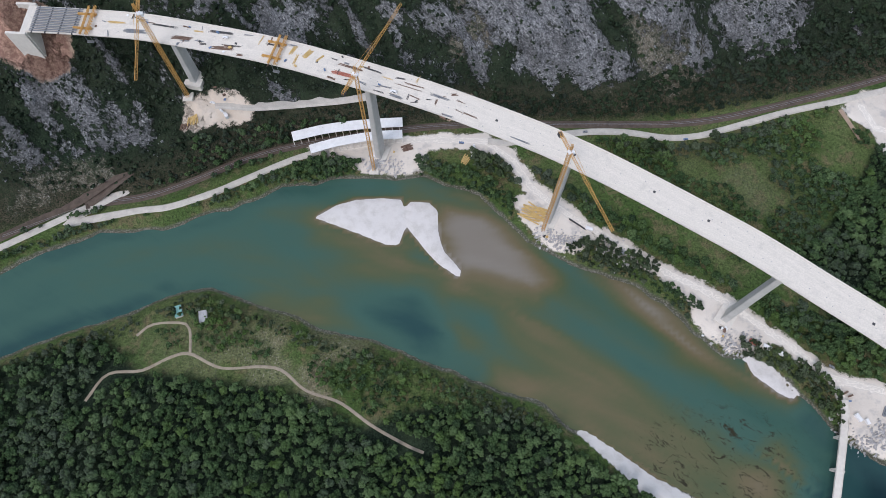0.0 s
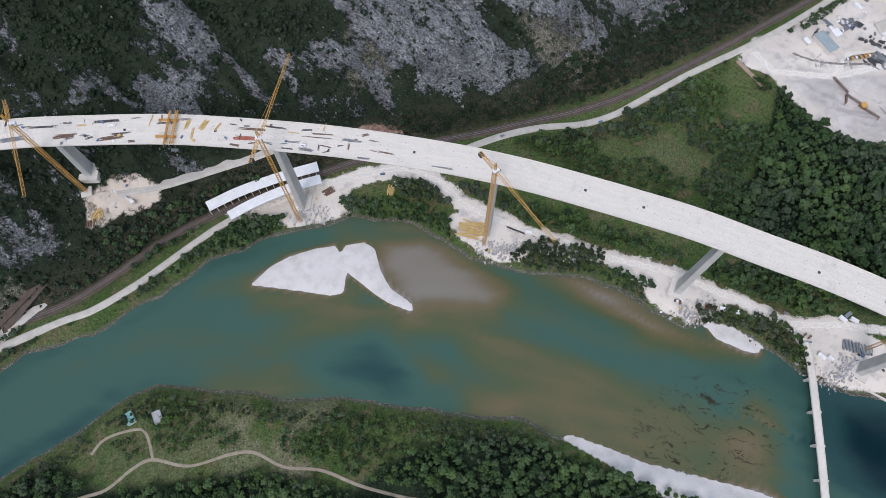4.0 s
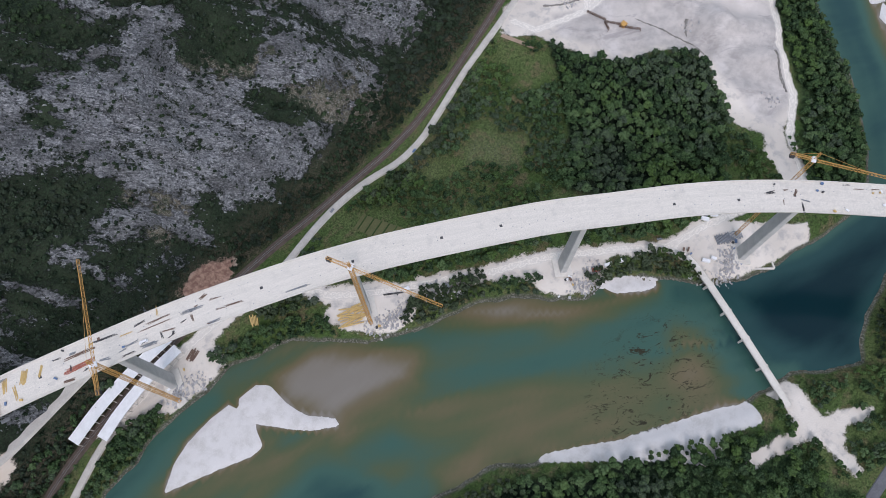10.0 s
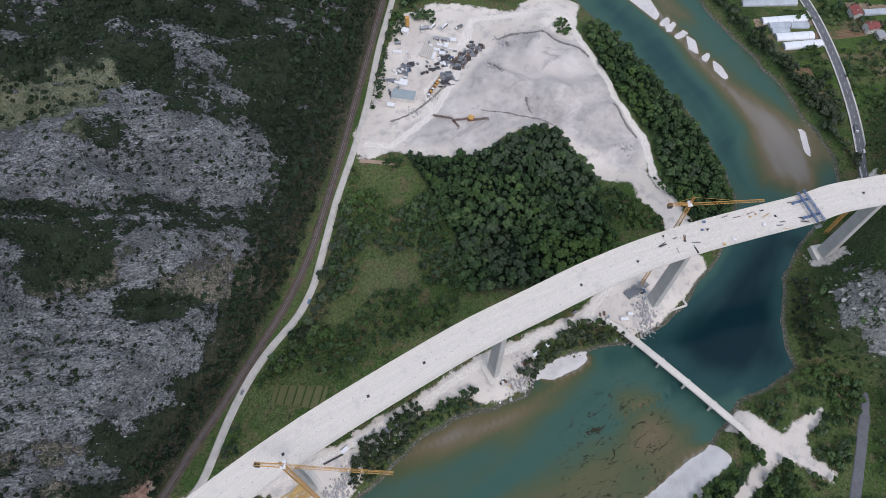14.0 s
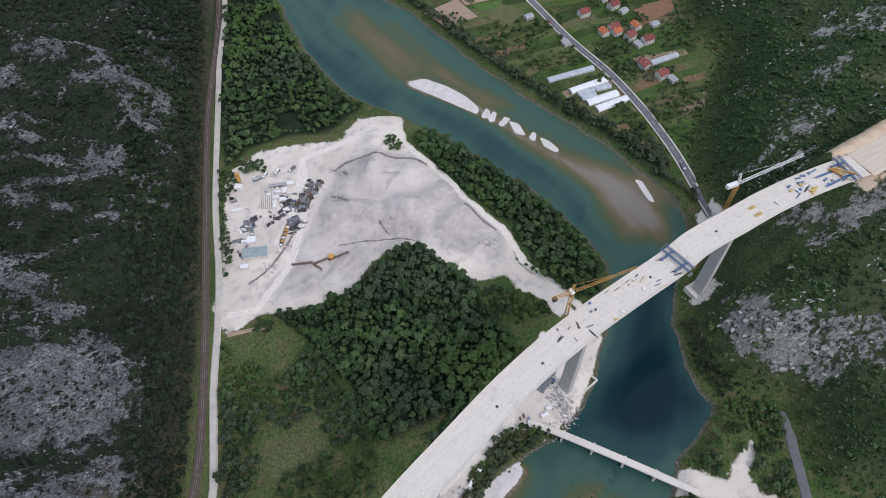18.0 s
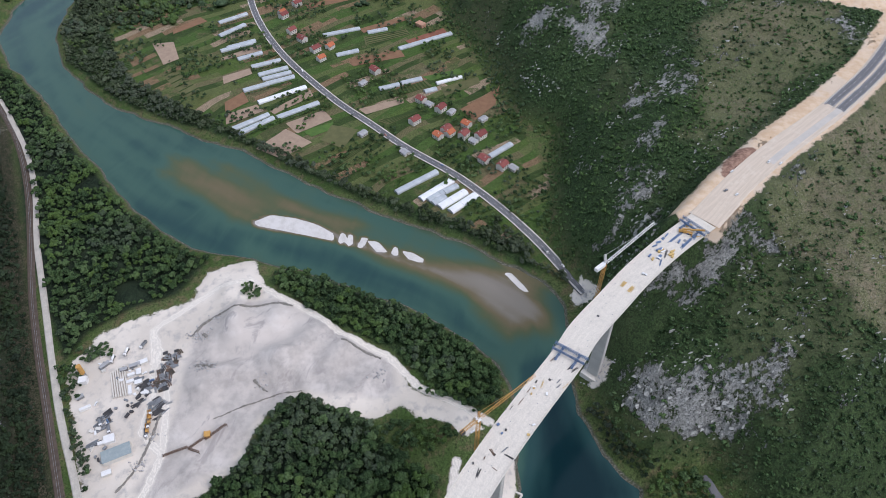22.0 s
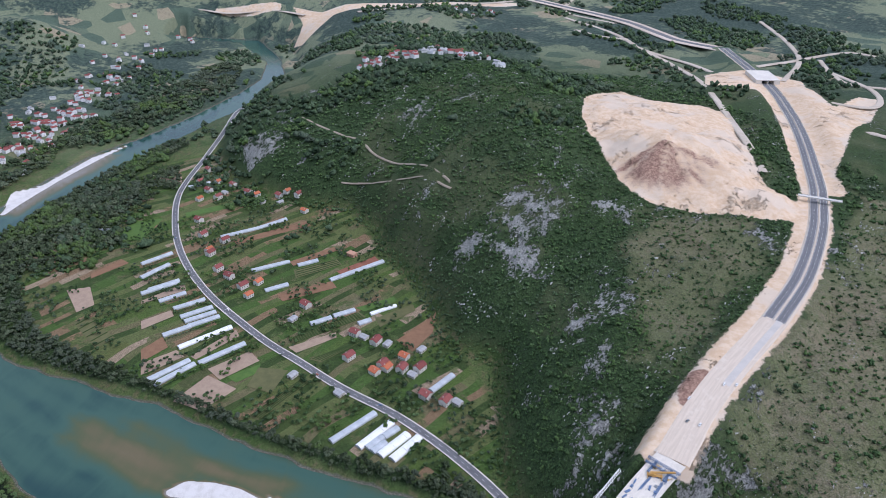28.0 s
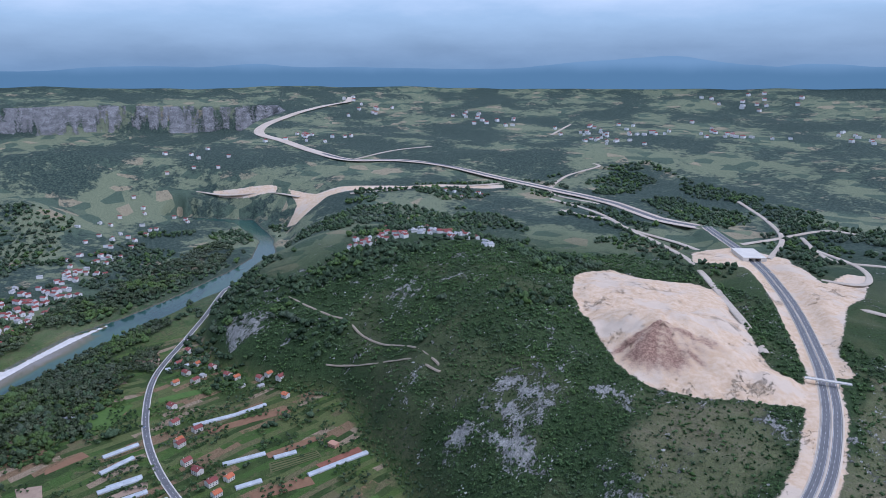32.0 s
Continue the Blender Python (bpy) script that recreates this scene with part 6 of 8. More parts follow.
CRATES = [(TIMBER, "small yellow timber box"), (WHITE, "small white store box"), (BLUE, "small blue tool box"), (DARK, "dark steel box"), (RUST, "rusty steel box")]
for k in range(56):
    mat, label = random.choice(CRATES)
    if k < 32:
        s = random.uniform(50, 300) if k < 22 else random.uniform(690, 800)
        m = deck_at(s) @ Matrix.Translation((random.choice((-1, 1)) * random.uniform(3.0, 10.4), 0, 0.013)) @ Matrix.Rotation(random.uniform(0, 3), 4, "Z")
        crate(m, random.uniform(0.7, 1.6), random.uniform(0.9, 2.4), random.uniform(0.5, 1.2), mat, label + " on the deck")
    else:
        cx, cy = random.choice(((-45, 292), (95, 216), (222, 136), (330, 62), (345, 48), (-180, 322), (-10, 304), (300, 84)))
        crate(on_land(random.gauss(cx, 8), random.gauss(cy, 5), random.uniform(0, 180)), random.uniform(0.9, 2.0), random.uniform(1.2, 3.6), random.uniform(0.6, 1.6), mat, label + " on the gravel of the site")

for k in range(46):
    mat, label = random.choice(((WHITE, "white store box"), (STEEL, "grey steel box"), (DARK, "dark steel box"), (RENDER, "pale store box")))
    cx, cy = random.choice(((505, 328), (515, 338), (470, 344), (462, 350), (498, 318), (482, 330), (440, 348), (530, 356)))
    crate(on_land(random.gauss(cx, 7), random.gauss(cy, 5), random.uniform(0, 180)), random.uniform(1.0, 2.4), random.uniform(1.5, 5.0), random.uniform(0.7, 2.0), mat, label + " in the works yard")
YARD = [(DARK, "dark steel sections stacked in the works yard"), (STEEL, "grey steel sections stacked in the works yard")]
for k in range(34):
    mat, label = random.choice(YARD)
    cx, cy = random.choice(((495, 318), (502, 322), (488, 322), (470, 350), (455, 356), (476, 306)))
    bundle("bar_stack", on_land(random.gauss(cx, 5), random.gauss(cy, 4), 120 + random.gauss(0, 12)), random.randint(3, 5), random.uniform(4, 11), random.uniform(0.35, 0.8), mat, label, 0.5, "scrap in the yard")

end_rng = random.Random(77)
for k in range(26):
    m = deck_at(dat[-1] - end_rng.uniform(10, 70)) @ Matrix.Translation((end_rng.uniform(-9.5, 9.5), 0, 0.004)) @ Matrix.Rotation(end_rng.uniform(-0.4, 0.4), 4, "Z")
    paint, label = end_rng.choice(((BLUE, "blue steel formwork panel on the deck"), (WHITE, "white store box on the deck"), (STEEL, "grey steel formwork panel on the deck"), (TIMBER, "yellow timber formwork on the deck")))
    crate(m, end_rng.uniform(0.8, 2.2), end_rng.uniform(1.5, 5.0), end_rng.uniform(0.4, 1.4), paint, label)

# the closure bay at the west end, still a bare steel falsework
root = thing("falsework", pose(0, 0, 0), "bare grey steel falsework closing the deck to the abutment", "falsework")
for k, off in enumerate(np.arange(-10.5, 10.6, 1.5)):
    bm = blank()
    m = deck_at(20)
    box(bm, off - 0.35, -17, 0.55, off + 0.35, 18, 1.0, m)
    part("girder", bm, STEEL, root)
for y in (-15, -5, 5, 15):
    bm = blank()
    box(bm, -12.4, y - 0.5, 0.02, 12.4, y + 0.5, 0.53, deck_at(20))
    part("cross_girder", bm, DARK, root)
bm = blank()
m = deck_at(0)
box(bm, -13, -4, -30, 13, 2, -0.1, m)
box(bm, -14.5, -14, -34, -12.5, 1, 0.6, m)
box(bm, 12.5, -14, -34, 14.5, 1, 0.6, m)
part("abutment", bm, CONCRETE, viaduct, "pale concrete abutment with wing walls")


# ---- vehicles ----
def wheel(parent, x, y, r, w):
    bm = blank()
    bmesh.ops.create_cone(bm, cap_ends=True, segments=12, radius1=r, radius2=r, depth=w, matrix=Matrix.Translation((x, y, r)) @ Matrix.Rotation(radians(90), 4, "Y"))
    ob = part("wheel", bm, DARK, parent)
    bm = blank()
    bmesh.ops.create_cone(bm, cap_ends=True, segments=8, radius1=r * 0.55, radius2=r * 0.55, depth=w + 0.06, matrix=Matrix.Translation((x, y, r)) @ Matrix.Rotation(radians(90), 4, "Y"))
    part("rim", bm, STEEL, ob)


def car(paint, label, long=4.3, tall=1.5, van=False):
    root = thing("van" if van else "car", pose(0, 0, -900), label, "van" if van else "car", "vehicles")
    w, l = 0.92, long / 2
    bm = blank()
    box(bm, -w, -l, 0.35, w, l, 0.95)
    bmesh.ops.bevel(bm, geom=bm.edges[:], offset=0.14, segments=2, affect="EDGES")
    part("body", bm, paint, root)
    bm = blank()
    top = box(bm, -w * 0.9, -l * 0.85, 0.9, w * 0.9, l * (0.62 if van else 0.35), tall)
    for v in top:
        if v.co.z > 1.2:
            v.co.x *= 0.84
            v.co.y = v.co.y * (0.95 if van else 0.72)
    bmesh.ops.bevel(bm, geom=bm.edges[:], offset=0.07, segments=1, affect="EDGES")
    cabin = part("cabin", bm, paint, root)
    bm = blank()
    for sx in (-1, 1):
        box(bm, sx * w * 0.80, -l * 0.55, 1.0, sx * w * 0.90, l * 0.3, tall - 0.22)
    box(bm, -w * 0.7, l * (0.52 if van else 0.28), 1.0, w * 0.7, l * (0.62 if van else 0.36), tall - 0.2)
    part("window", bm, PANE, cabin)
    for sx in (-0.82, 0.82):
        for y in (-l * 0.62, l * 0.62):
            wheel(root, sx, y, 0.33, 0.24)
    bm = blank()
    for sx in (-0.6, 0.6):
        box(bm, sx - 0.16, l - 0.03, 0.62, sx + 0.16, l + 0.02, 0.78)
    part("headlight", bm, WHITE, root)
    return root


def lorry(paint, load, label, mixer=False):
    root = thing("lorry", pose(0, 0, -900), label, "lorry", "vehicles")
    bm = blank()
    box(bm, -1.2, 2.4, 0.9, 1.2, 4.4, 3.0)
    bmesh.ops.bevel(bm, geom=bm.edges[:], offset=0.18, segments=2, affect="EDGES")
    cab = part("cab", bm, paint, root)
    bm = blank()
    box(bm, -1.0, 4.36, 1.9, 1.0, 4.43, 2.7)
    part("windscreen", bm, PANE, cab)
    bm = blank()
    box(bm, -0.9, -4.4, 0.7, 0.9, 4.2, 1.05)
    part("chassis", bm, DARK, root)
    bm = blank()
    if mixer:
        bmesh.ops.create_cone(bm, cap_ends=True, segments=14, radius1=0.8, radius2=1.25, depth=2.6, matrix=Matrix.Translation((0, -2.6, 2.3)) @ Matrix.Rotation(radians(-90), 4, "X"))
        bmesh.ops.create_cone(bm, cap_ends=True, segments=14, radius1=1.25, radius2=0.9, depth=3.0, matrix=Matrix.Translation((0, 0.2, 2.3)) @ Matrix.Rotation(radians(-90), 4, "X"))
        part("drum", bm, load, root)
    else:
        box(bm, -1.25, -4.4, 1.1, 1.25, 2.1, 1.35)
        for sx in (-1.25, 1.13):
            box(bm, sx, -4.4, 1.3, sx + 0.12, 2.1, 2.5)
        box(bm, -1.2, 2.0, 1.3, 1.2, 2.1, 2.7)
        box(bm, -1.2, -4.4, 1.3, 1.2, -4.3, 2.4)
        part("tipper_body", bm, load, root)
    for sx in (-1.0, 1.0):
        for y in (-3.4, -2.1, 3.2):
            wheel(root, sx, y, 0.5, 0.4)
    return root


CARS = [car(WHITE, "small white car parked on the site"), car(STEEL, "grey car parked on the site"), car(BLUE, "dark blue car on the road"), car(TIMBER_RED, "small red car on the road")]
VAN = car(WHITE, "white delivery van with dark windows", 5.4, 2.2, True)
LORRIES = [lorry(WHITE, STEEL, "white tipper lorry with an empty grey bed"), lorry(YELLOW, YELLOW, "yellow tipper lorry parked in a row"), lorry(WHITE, WHITE, "white concrete mixer lorry", True)]
for k, (x, y, turn) in enumerate(((28, 298, 10), (28, 293, 8), (17, 302, 80), (-189, 318, 70), (125, 313, 100), (212, 306, 100), (513, 321, 20), (513, 315, 12), (504, 314, 10),
                                  (489, 358, 60), (297, 107, 50), (470, 346, 110), (402, 52, 20))):
    copy_thing(CARS[k % 3], on_land(x, y, turn, 0.42))
for x, y, turn in ((26, 291, 8), (-183, 314, 40), (512, 372, 20)):
    copy_thing(VAN, on_land(x, y, turn, 0.4))
for k, (x, y, turn) in enumerate(((539, 339, 75), (544, 325, 60), (533, 350, 80), (470, 352, 110), (462, 344, 105))):
    copy_thing(LORRIES[2 if k in (0, 2) else 0], on_land(x, y, turn, 0.3))
for k in range(6):
    copy_thing(LORRIES[1 if k in (1, 2, 4) else 0], on_land(473 - 4.2 * k, 312 + 0.3 * k, 98, 0.3))
for x, y, turn in ((524, -211, 30), (531, -204, 20), (554, -222, 30), (560, -262, 40), (556, -272, 30)):
    copy_thing(CARS[int(x) % 2], Matrix.Translation((x, y, 113.4)) @ Matrix.Rotation(radians(turn), 4, "Z"))
copy_thing(VAN, Matrix.Translation((-34, 279, 115.02)) @ Matrix.Rotation(radians(70), 4, "Z"))
for x, y, turn in ((452, -94, 140), (466, -112, 140), (-158, 326, 80)):
    copy_thing(CARS[0], Matrix.Translation((x, y, 113.02 if x > 0 else 115.02)) @ Matrix.Rotation(radians(turn), 4, "Z"))
for k, (s, lane) in enumerate(((40, 2), (64, -2), (240, 2), (330, -2), (520, 2), (610, 2), (760, -2), (930, 2), (1100, -2))):
    i = int(np.argmin(abs(v_at - s)))
    m = Matrix.Translation((v_line[i, 0] + v_way[i, 1] * lane, v_line[i, 1] - v_way[i, 0] * lane, v_line[i, 2] + 0.06)) @ Matrix.Rotation(math.atan2(-v_way[i, 0], v_way[i, 1]) + (math.pi if lane < 0 else 0), 4, "Z")
    copy_thing((VAN if k == 4 else LORRIES[0] if k == 1 else CARS[k % 4]), m)

# mobile crane on the east end of the deck
root = thing("mobile_crane", on_deck(489, -146, -60) @ Matrix.Translation((0, 0, 0.02)), "yellow mobile crane with its boom laid low on the deck", "crane")
bm = blank()
box(bm, -5.5, -1.4, 0.7, 5.5, 1.4, 1.7)
bmesh.ops.bevel(bm, geom=bm.edges[:], offset=0.12, segments=1, affect="EDGES")
part("chassis", bm, YELLOW, root)
bm = blank()
box(bm, -3.5, -1.5, 1.7, 0.5, 1.5, 3.4)
part("upper_body", bm, YELLOW, root)
bm = blank()
beam(bm, (-2, 0, 3.6), (14, 0, 7.5), 1.1)
part("boom", bm, YELLOW, root)
for x in (-4.4, -2.6, 2.6, 4.4):
    for sy in (-1.3, 1.3):
        bm = blank()
        bmesh.ops.create_cone(bm, cap_ends=True, segments=10, radius1=0.65, radius2=0.65, depth=0.5, matrix=Matrix.Translation((x, sy, 0.65)) @ Matrix.Rotation(radians(90), 4, "X"))
        part("wheel", bm, DARK, root)
for x, sy in ((-5, -3.2), (-5, 3.2), (5, -3.2), (5, 3.2)):
    bm = blank()
    beam(bm, (x, 0, 0.9), (x, sy, 0.9), 0.35)
    beam(bm, (x, sy, 0.03), (x, sy, 1.0), 0.4)
    part("outrigger", bm, YELLOW, root)


def cabin(x, y, turn, w, l, h, wall, roof, label, name="site_cabin", group="site cabins"):
    """A flat-roofed cabin or container with ribs, door and windows."""
    root = thing(name, on_land(x, y, turn), label, "cabin", group)
    bm = blank()
    box(bm, -w / 2, -l / 2, -0.6, w / 2, l / 2, h)
    part("wall", bm, wall, root)
    bm = blank()
    box(bm, -w / 2 - 0.15, -l / 2 - 0.15, h + 0.003, w / 2 + 0.15, l / 2 + 0.15, h + 0.16)
    ribs = []
    for k in range(max(3, int(l / 1.2))):
        yy = -l / 2 + (k + 0.5) * l / max(3, int(l / 1.2))
        ribs.append(yy)
    top = part("roof", bm, roof, root)
    for yy in ribs:
        bm = blank()
        box(bm, -w / 2, yy - 0.08, h + 0.162, w / 2, yy + 0.08, h + 0.24)
        part("rib", bm, roof, top)
    bm = blank()
    box(bm, w / 2 + 0.003, -0.5, 0.0, w / 2 + 0.05, 0.5, 2.0)
    part("door", bm, STEEL, root)
    for yy in (-l * 0.3, l * 0.3):
        bm = blank()
        box(bm, w / 2 + 0.003, yy - 0.5, 1.0, w / 2 + 0.05, yy + 0.5, 1.9)
        part("window", bm, PANE, root)
    return root


GREEN_ROOF = plain("grey_green_roof", (0.26, 0.31, 0.31), (0.33, 0.37, 0.37), 0.3, 0.6)
cabin(437, 334, 15, 11, 22, 5, RENDER, GREEN_ROOF, "long shed with a grey-green sheet roof", "shed")
cabin(452, 342, 12, 7, 8, 3.4, WHITE, WHITE, "white site cabin with a flat roof")
cabin(450, 347, 12, 2.5, 7, 2.7, WHITE, WHITE, "white steel site container")
cabin(422, 340, 14, 4, 7, 3, RENDER, WHITE, "small white hut among bushes")
for k, (x, y, turn) in enumerate(((513, 332, 12), (523, 330, 14), (504, 325, 12), (497, 331, 100), (520, 339, 12), (525, 324, 16), (506, 332, 12), (528, 356, 40), (515, 326, 100), (486, 366, 20), (498, 372, 30))):
    cabin(x, y, turn, 2.5 + (k % 3) * 0.8, 6 + (k % 2) * 3, 2.6, (WHITE, STEEL, RENDER)[k % 3], (WHITE, ROOF_GREY, WHITE)[k % 3], ("white steel site container", "grey steel site container", "pale rendered site cabin")[k % 3])
for x, y, turn, w, l, mat, label in ((337, 92, 30, 2.5, 6, WHITE, "white container under the deck"), (342, 94, 110, 2.5, 6, STEEL, "grey container under the deck"), (345, 89, 40, 2.5, 6, WHITE, "white container under the deck"),
                                     (250, 122, 60, 2.5, 6, WHITE, "white container beside the haul road"), (240, 126, 55, 2.5, 6, TIMBER_RED, "rust-red container by the pier"), (260, 117, 60, 2.5, 4, WHITE, "small white store box on gravel"),
                                     (308, 69, 30, 2.5, 6, WHITE, "white container by the low bridge"), (314, 66, 20, 2, 4, WHITE, "small white store box on gravel"), (121, 221, 70, 2.5, 6, WHITE, "white container by the haul road"),
                                     (-180, 312, 30, 2.5, 6, WHITE, "white container at the pier foot"), (146, 200, 60, 2.5, 5, STEEL, "grey store box among rubble")):
    cabin(x, y, turn, w, l, 2.6, mat, mat, label, "container", "containers")

# concrete plant: silo, long slab, scrap rows, conveyor
root = thing("batching_plant", on_land(520, 372), "yellow cement silo on a concrete batching plant", "silo")
bm = blank()
bmesh.ops.create_cone(bm, cap_ends=True, segments=16, radius1=2.2, radius2=2.2, depth=10, matrix=Matrix.Translation((0, 0, 11)))
bmesh.ops.create_cone(bm, cap_ends=True, segments=16, radius1=0.4, radius2=2.2, depth=3, matrix=Matrix.Translation((0, 0, 4.5)))
part("silo", bm, YELLOW, root)
for a in range(4):
    bm = blank()
    c, s = 1.9 * math.cos(a * 1.571), 1.9 * math.sin(a * 1.571)
    beam(bm, (c, s, -1), (c, s, 7), 0.3)
    part("leg", bm, STEEL, root)
bm = blank()
box(bm, -9, -4, -0.5, -3, 3, 5)
part("mixer_house", bm, WHITE, root, "white mixer house")
root = thing("precast_yard", pose(0, 0, 0), "row of pale precast beams lying on the ground", "material")
for k in range(7):
    u = k / 6
    a, b = Vector((519 + 6 * u, 350 - 10 * u, 0)), Vector((492 + 0 * u, 344 - 12 * u, 0))
    a.z, b.z = float(height(a.x, a.y)) + 0.9, float(height(b.x, b.y)) + 0.9
    bm = blank()
    beam(bm, a, b, 1.1)
    part("beam", bm, CONCRETE, root)
rng = random.Random(5)
for k in range(110):
    u, v = rng.random(), rng.random()
    x = 530 - 40 * u + rng.uniform(-1, 1)
    y = 291 + 10 * u + (14 + 2 * u) * v
    bundle("scrap_stack", on_land(x, y, rng.choice((10, 100, 30, 75))), rng.randint(2, 3), rng.uniform(2.5, 6), rng.uniform(0.5, 1.1), rng.choice((DARK, RUST, STEEL, STEEL, BARK)), "stack of old steel formwork on gravel", 0.2, "scrap rows")
root = thing("conveyor", pose(0, 0, 0), "rusty gravel screening conveyor on the works floor", "conveyor")
for a, b in (((429, 299), (431, 279)), ((431, 279), (437, 266)), ((437, 266), (446, 249)), ((431, 279), (425, 270))):
    bm = blank()
    za, zb = float(height(*a)) + 1.2, float(height(*b)) + 4.0
    lattice(bm, (*a, za), (*b, zb), 1.3, 2.0, 0.25, 0.15)
    part("belt_frame", bm, RUST, root)
    bm = blank()
    beam(bm, (*b, zb - 5), (*b, zb), 0.4)
    part("leg", bm, RUST, root)
bm = blank()
box(bm, 438, 262, float(height(440, 264)) - 0.5, 443, 267, float(height(440, 264)) + 3.2)
part("hopper", bm, YELLOW, root)

# timber stack, sheet piles, cofferdam by the piers
bundle("timber_stack", on_land(75, 236, -28, 0.3), 12, 17, 0.8, TIMBER, "fan of yellow formwork timber by the pier", 2.5)
bundle("timber_stack", on_land(84, 234, -18, 0.9), 10, 13, 0.8, TIMBER, "fan of yellow formwork timber by the pier", 2.0)
bundle("pipe_row", on_land(112, 226, -36, 0.3), 2, 16, 0.5, DARK, "long dark pipe on the gravel", 0.2)
bundle("sheet_piles", on_land(333, 71, 60, 0.3), 12, 8, 0.7, STEEL, "stack of grey steel sheet piles", 0.1)
bundle("sheet_piles", on_land(343, 66, 60, 0.3), 10, 7, 0.7, STEEL, "stack of grey steel sheet piles", 0.1)
bundle("plank_stack", on_land(20, 286, 60, 0.3), 6, 8, 0.7, TIMBER, "stack of boards on the site pad", 0.3)
bundle("plank_stack", on_land(-30, 298, 20, 0.3), 6, 9, 0.7, RUST, "stack of rusty forms on the site pad", 0.3)
bundle("plank_stack", on_land(-205, 305, 100, 0.3), 9, 12, 0.6, TIMBER, "boards spread at the pier foot", 1.0)
bundle("plank_stack", on_land(-211, 300, 80, 0.3), 8, 10, 0.6, RUST, "bars spread at the pier foot", 1.0)
root = thing("cofferdam", pose(0, 0, 0), "pale concrete cofferdam wall round the river pier", "wall")
for a, b in (((325, 45), (345, 26)), ((345, 26), (354, 40))):
    bm = blank()
    beam(bm, (*a, 0.6), (*b, 0.6), 1.4, 3.6)
    part("wall", bm, CONCRETE, root)

# rail galleries
for line, half, label in (([(-128, 303.5), (-100, 311), (-65, 316), (-34, 318)], 4.6, "white flat-roofed gallery over the railway"), ([(-112, 291), (-90, 298), (-60, 304), (-34, 306)], 4.2, "white flat-roofed gallery over the lane")):
    root = thing("gallery", pose(0, 0, 0), label, "gallery", "rail galleries")
    g_line, g_way, g_at = course([(a, b, 15.0) for a, b in line], 3.0)
    strip("roof", g_line, g_way, [(-half, 0), (half, 0), (half, -0.6), (-half, -0.6)], WHITE, root, True)
    for side in (-half + 0.5, half - 0.5):
        for i in range(0, len(g_line), 2):
            bm = blank()
            x, y = g_line[i, 0] + g_way[i, 1] * side, g_line[i, 1] - g_way[i, 0] * side
            beam(bm, (x, y, float(height(x, y)) - 0.5), (x, y, 14.4), 0.5)
            part("column", bm, CONCRETE, root)

# low service bridge
root = thing("service_bridge", pose(0, 0, 0), "narrow pale concrete service bridge on low piers", "bridge")
b_line, b_way, b_at = course([(300, 82, 8.5), (297, 66, 8.6), (281, 18, 8.8), (264, -30, 8.6), (259, -44, 8.0)], 4.0)
strip("deck", b_line, b_way, [(-2.8, 0), (2.8, 0), (2.8, -0.9), (-2.8, -0.9)], CONCRETE, root, True)
for side in (-2.7, 2.4):
    strip("kerb", b_line, b_way, [(side, 0.003), (side, 0.55), (side + 0.3, 0.55), (side + 0.3, 0.003)], CONCRETE, root)
for i in range(7, len(b_line) - 4, 6):
    bm = blank()
    box(bm, -4.2, -0.8, -4, 3.0, 0.8, 7.75, Matrix.Translation((b_line[i, 0], b_line[i, 1], 0)) @ Matrix.Rotation(math.atan2(-b_way[i, 0], b_way[i, 1]), 4, "Z"))
    part("pier", bm, CONCRETE, root)

# two huts on the river bend, and single boulders along the site's bank
for x, y, turn, roof, label in ((-206, 150, 20, plain("green_sheet_roof", (0.16, 0.33, 0.30), (0.2, 0.38, 0.34), 0.4, 0.6), "small hut with a green sheet roof"), (-186, 146, 10, ROOF_GREY, "small hut with a dark grey roof")):
    cabin(x, y, turn, 6, 9, 2.8, RENDER, roof, label, "hut", "river huts")


def boulders(name, spots, count, spread, lo, hi, label, seed):
    rng = np.random.default_rng(seed)
    verts, faces = [], []
    tips = np.array([(1, 0, 0), (-1, 0, 0), (0, 1, 0), (0, -1, 0), (0, 0, 1), (0, 0, -1), (0.6, 0.6, 0.6), (-0.6, -0.6, 0.6)], float)
    tris = [(0, 2, 6), (2, 4, 6), (4, 0, 6), (2, 1, 4), (1, 3, 7), (3, 4, 7), (4, 1, 7), (3, 0, 4), (2, 0, 5), (1, 2, 5), (3, 1, 5), (0, 3, 5)]
    for cx, cy in spots:
        x, y = rng.normal(cx, spread, count), rng.normal(cy, spread, count)
        z = height(x, y)
        for k in range(count):
            r = rng.uniform(lo, hi)
            v = tips * rng.uniform(0.6, 1.2, (8, 1)) * r * rng.uniform(0.7, 1.3, (1, 3)) + (x[k], y[k], z[k] + r * 0.25)
            faces += [tuple(len(verts) + q for q in t) for t in tris]
            verts += list(v)
    return tagged(sheet(name, verts, faces, STONE), label, "rocks", "", "stuff")


STONE = plain("broken_limestone", (0.50, 0.48, 0.46), (0.34, 0.33, 0.32), 0.3, 0.95, 0, 0.05)
boulders("bank_rubble", [(221, 126), (229, 121), (316, 53), (323, 57), (330, 58), (309, 49), (-52, 280), (-40, 279), (92, 212), (100, 210), (110, 210), (135, 206), (146, 199), (154, 194), (82, 218), (240, 128), (-60, 281)], 60, 4.0, 0.4, 1.5, "broken limestone tipped along the bank", 3)
boulders("works_rubble", [(509, 273), (504, 263), (480, 223), (542, 272), (547, 280), (425, 318), (449, 309), (560, 262), (470, 120), (296, 62), (430, -70), (426, -60), (518, -86)], 30, 4.0, 0.4, 1.4, "loose broken stones on the gravel", 4)

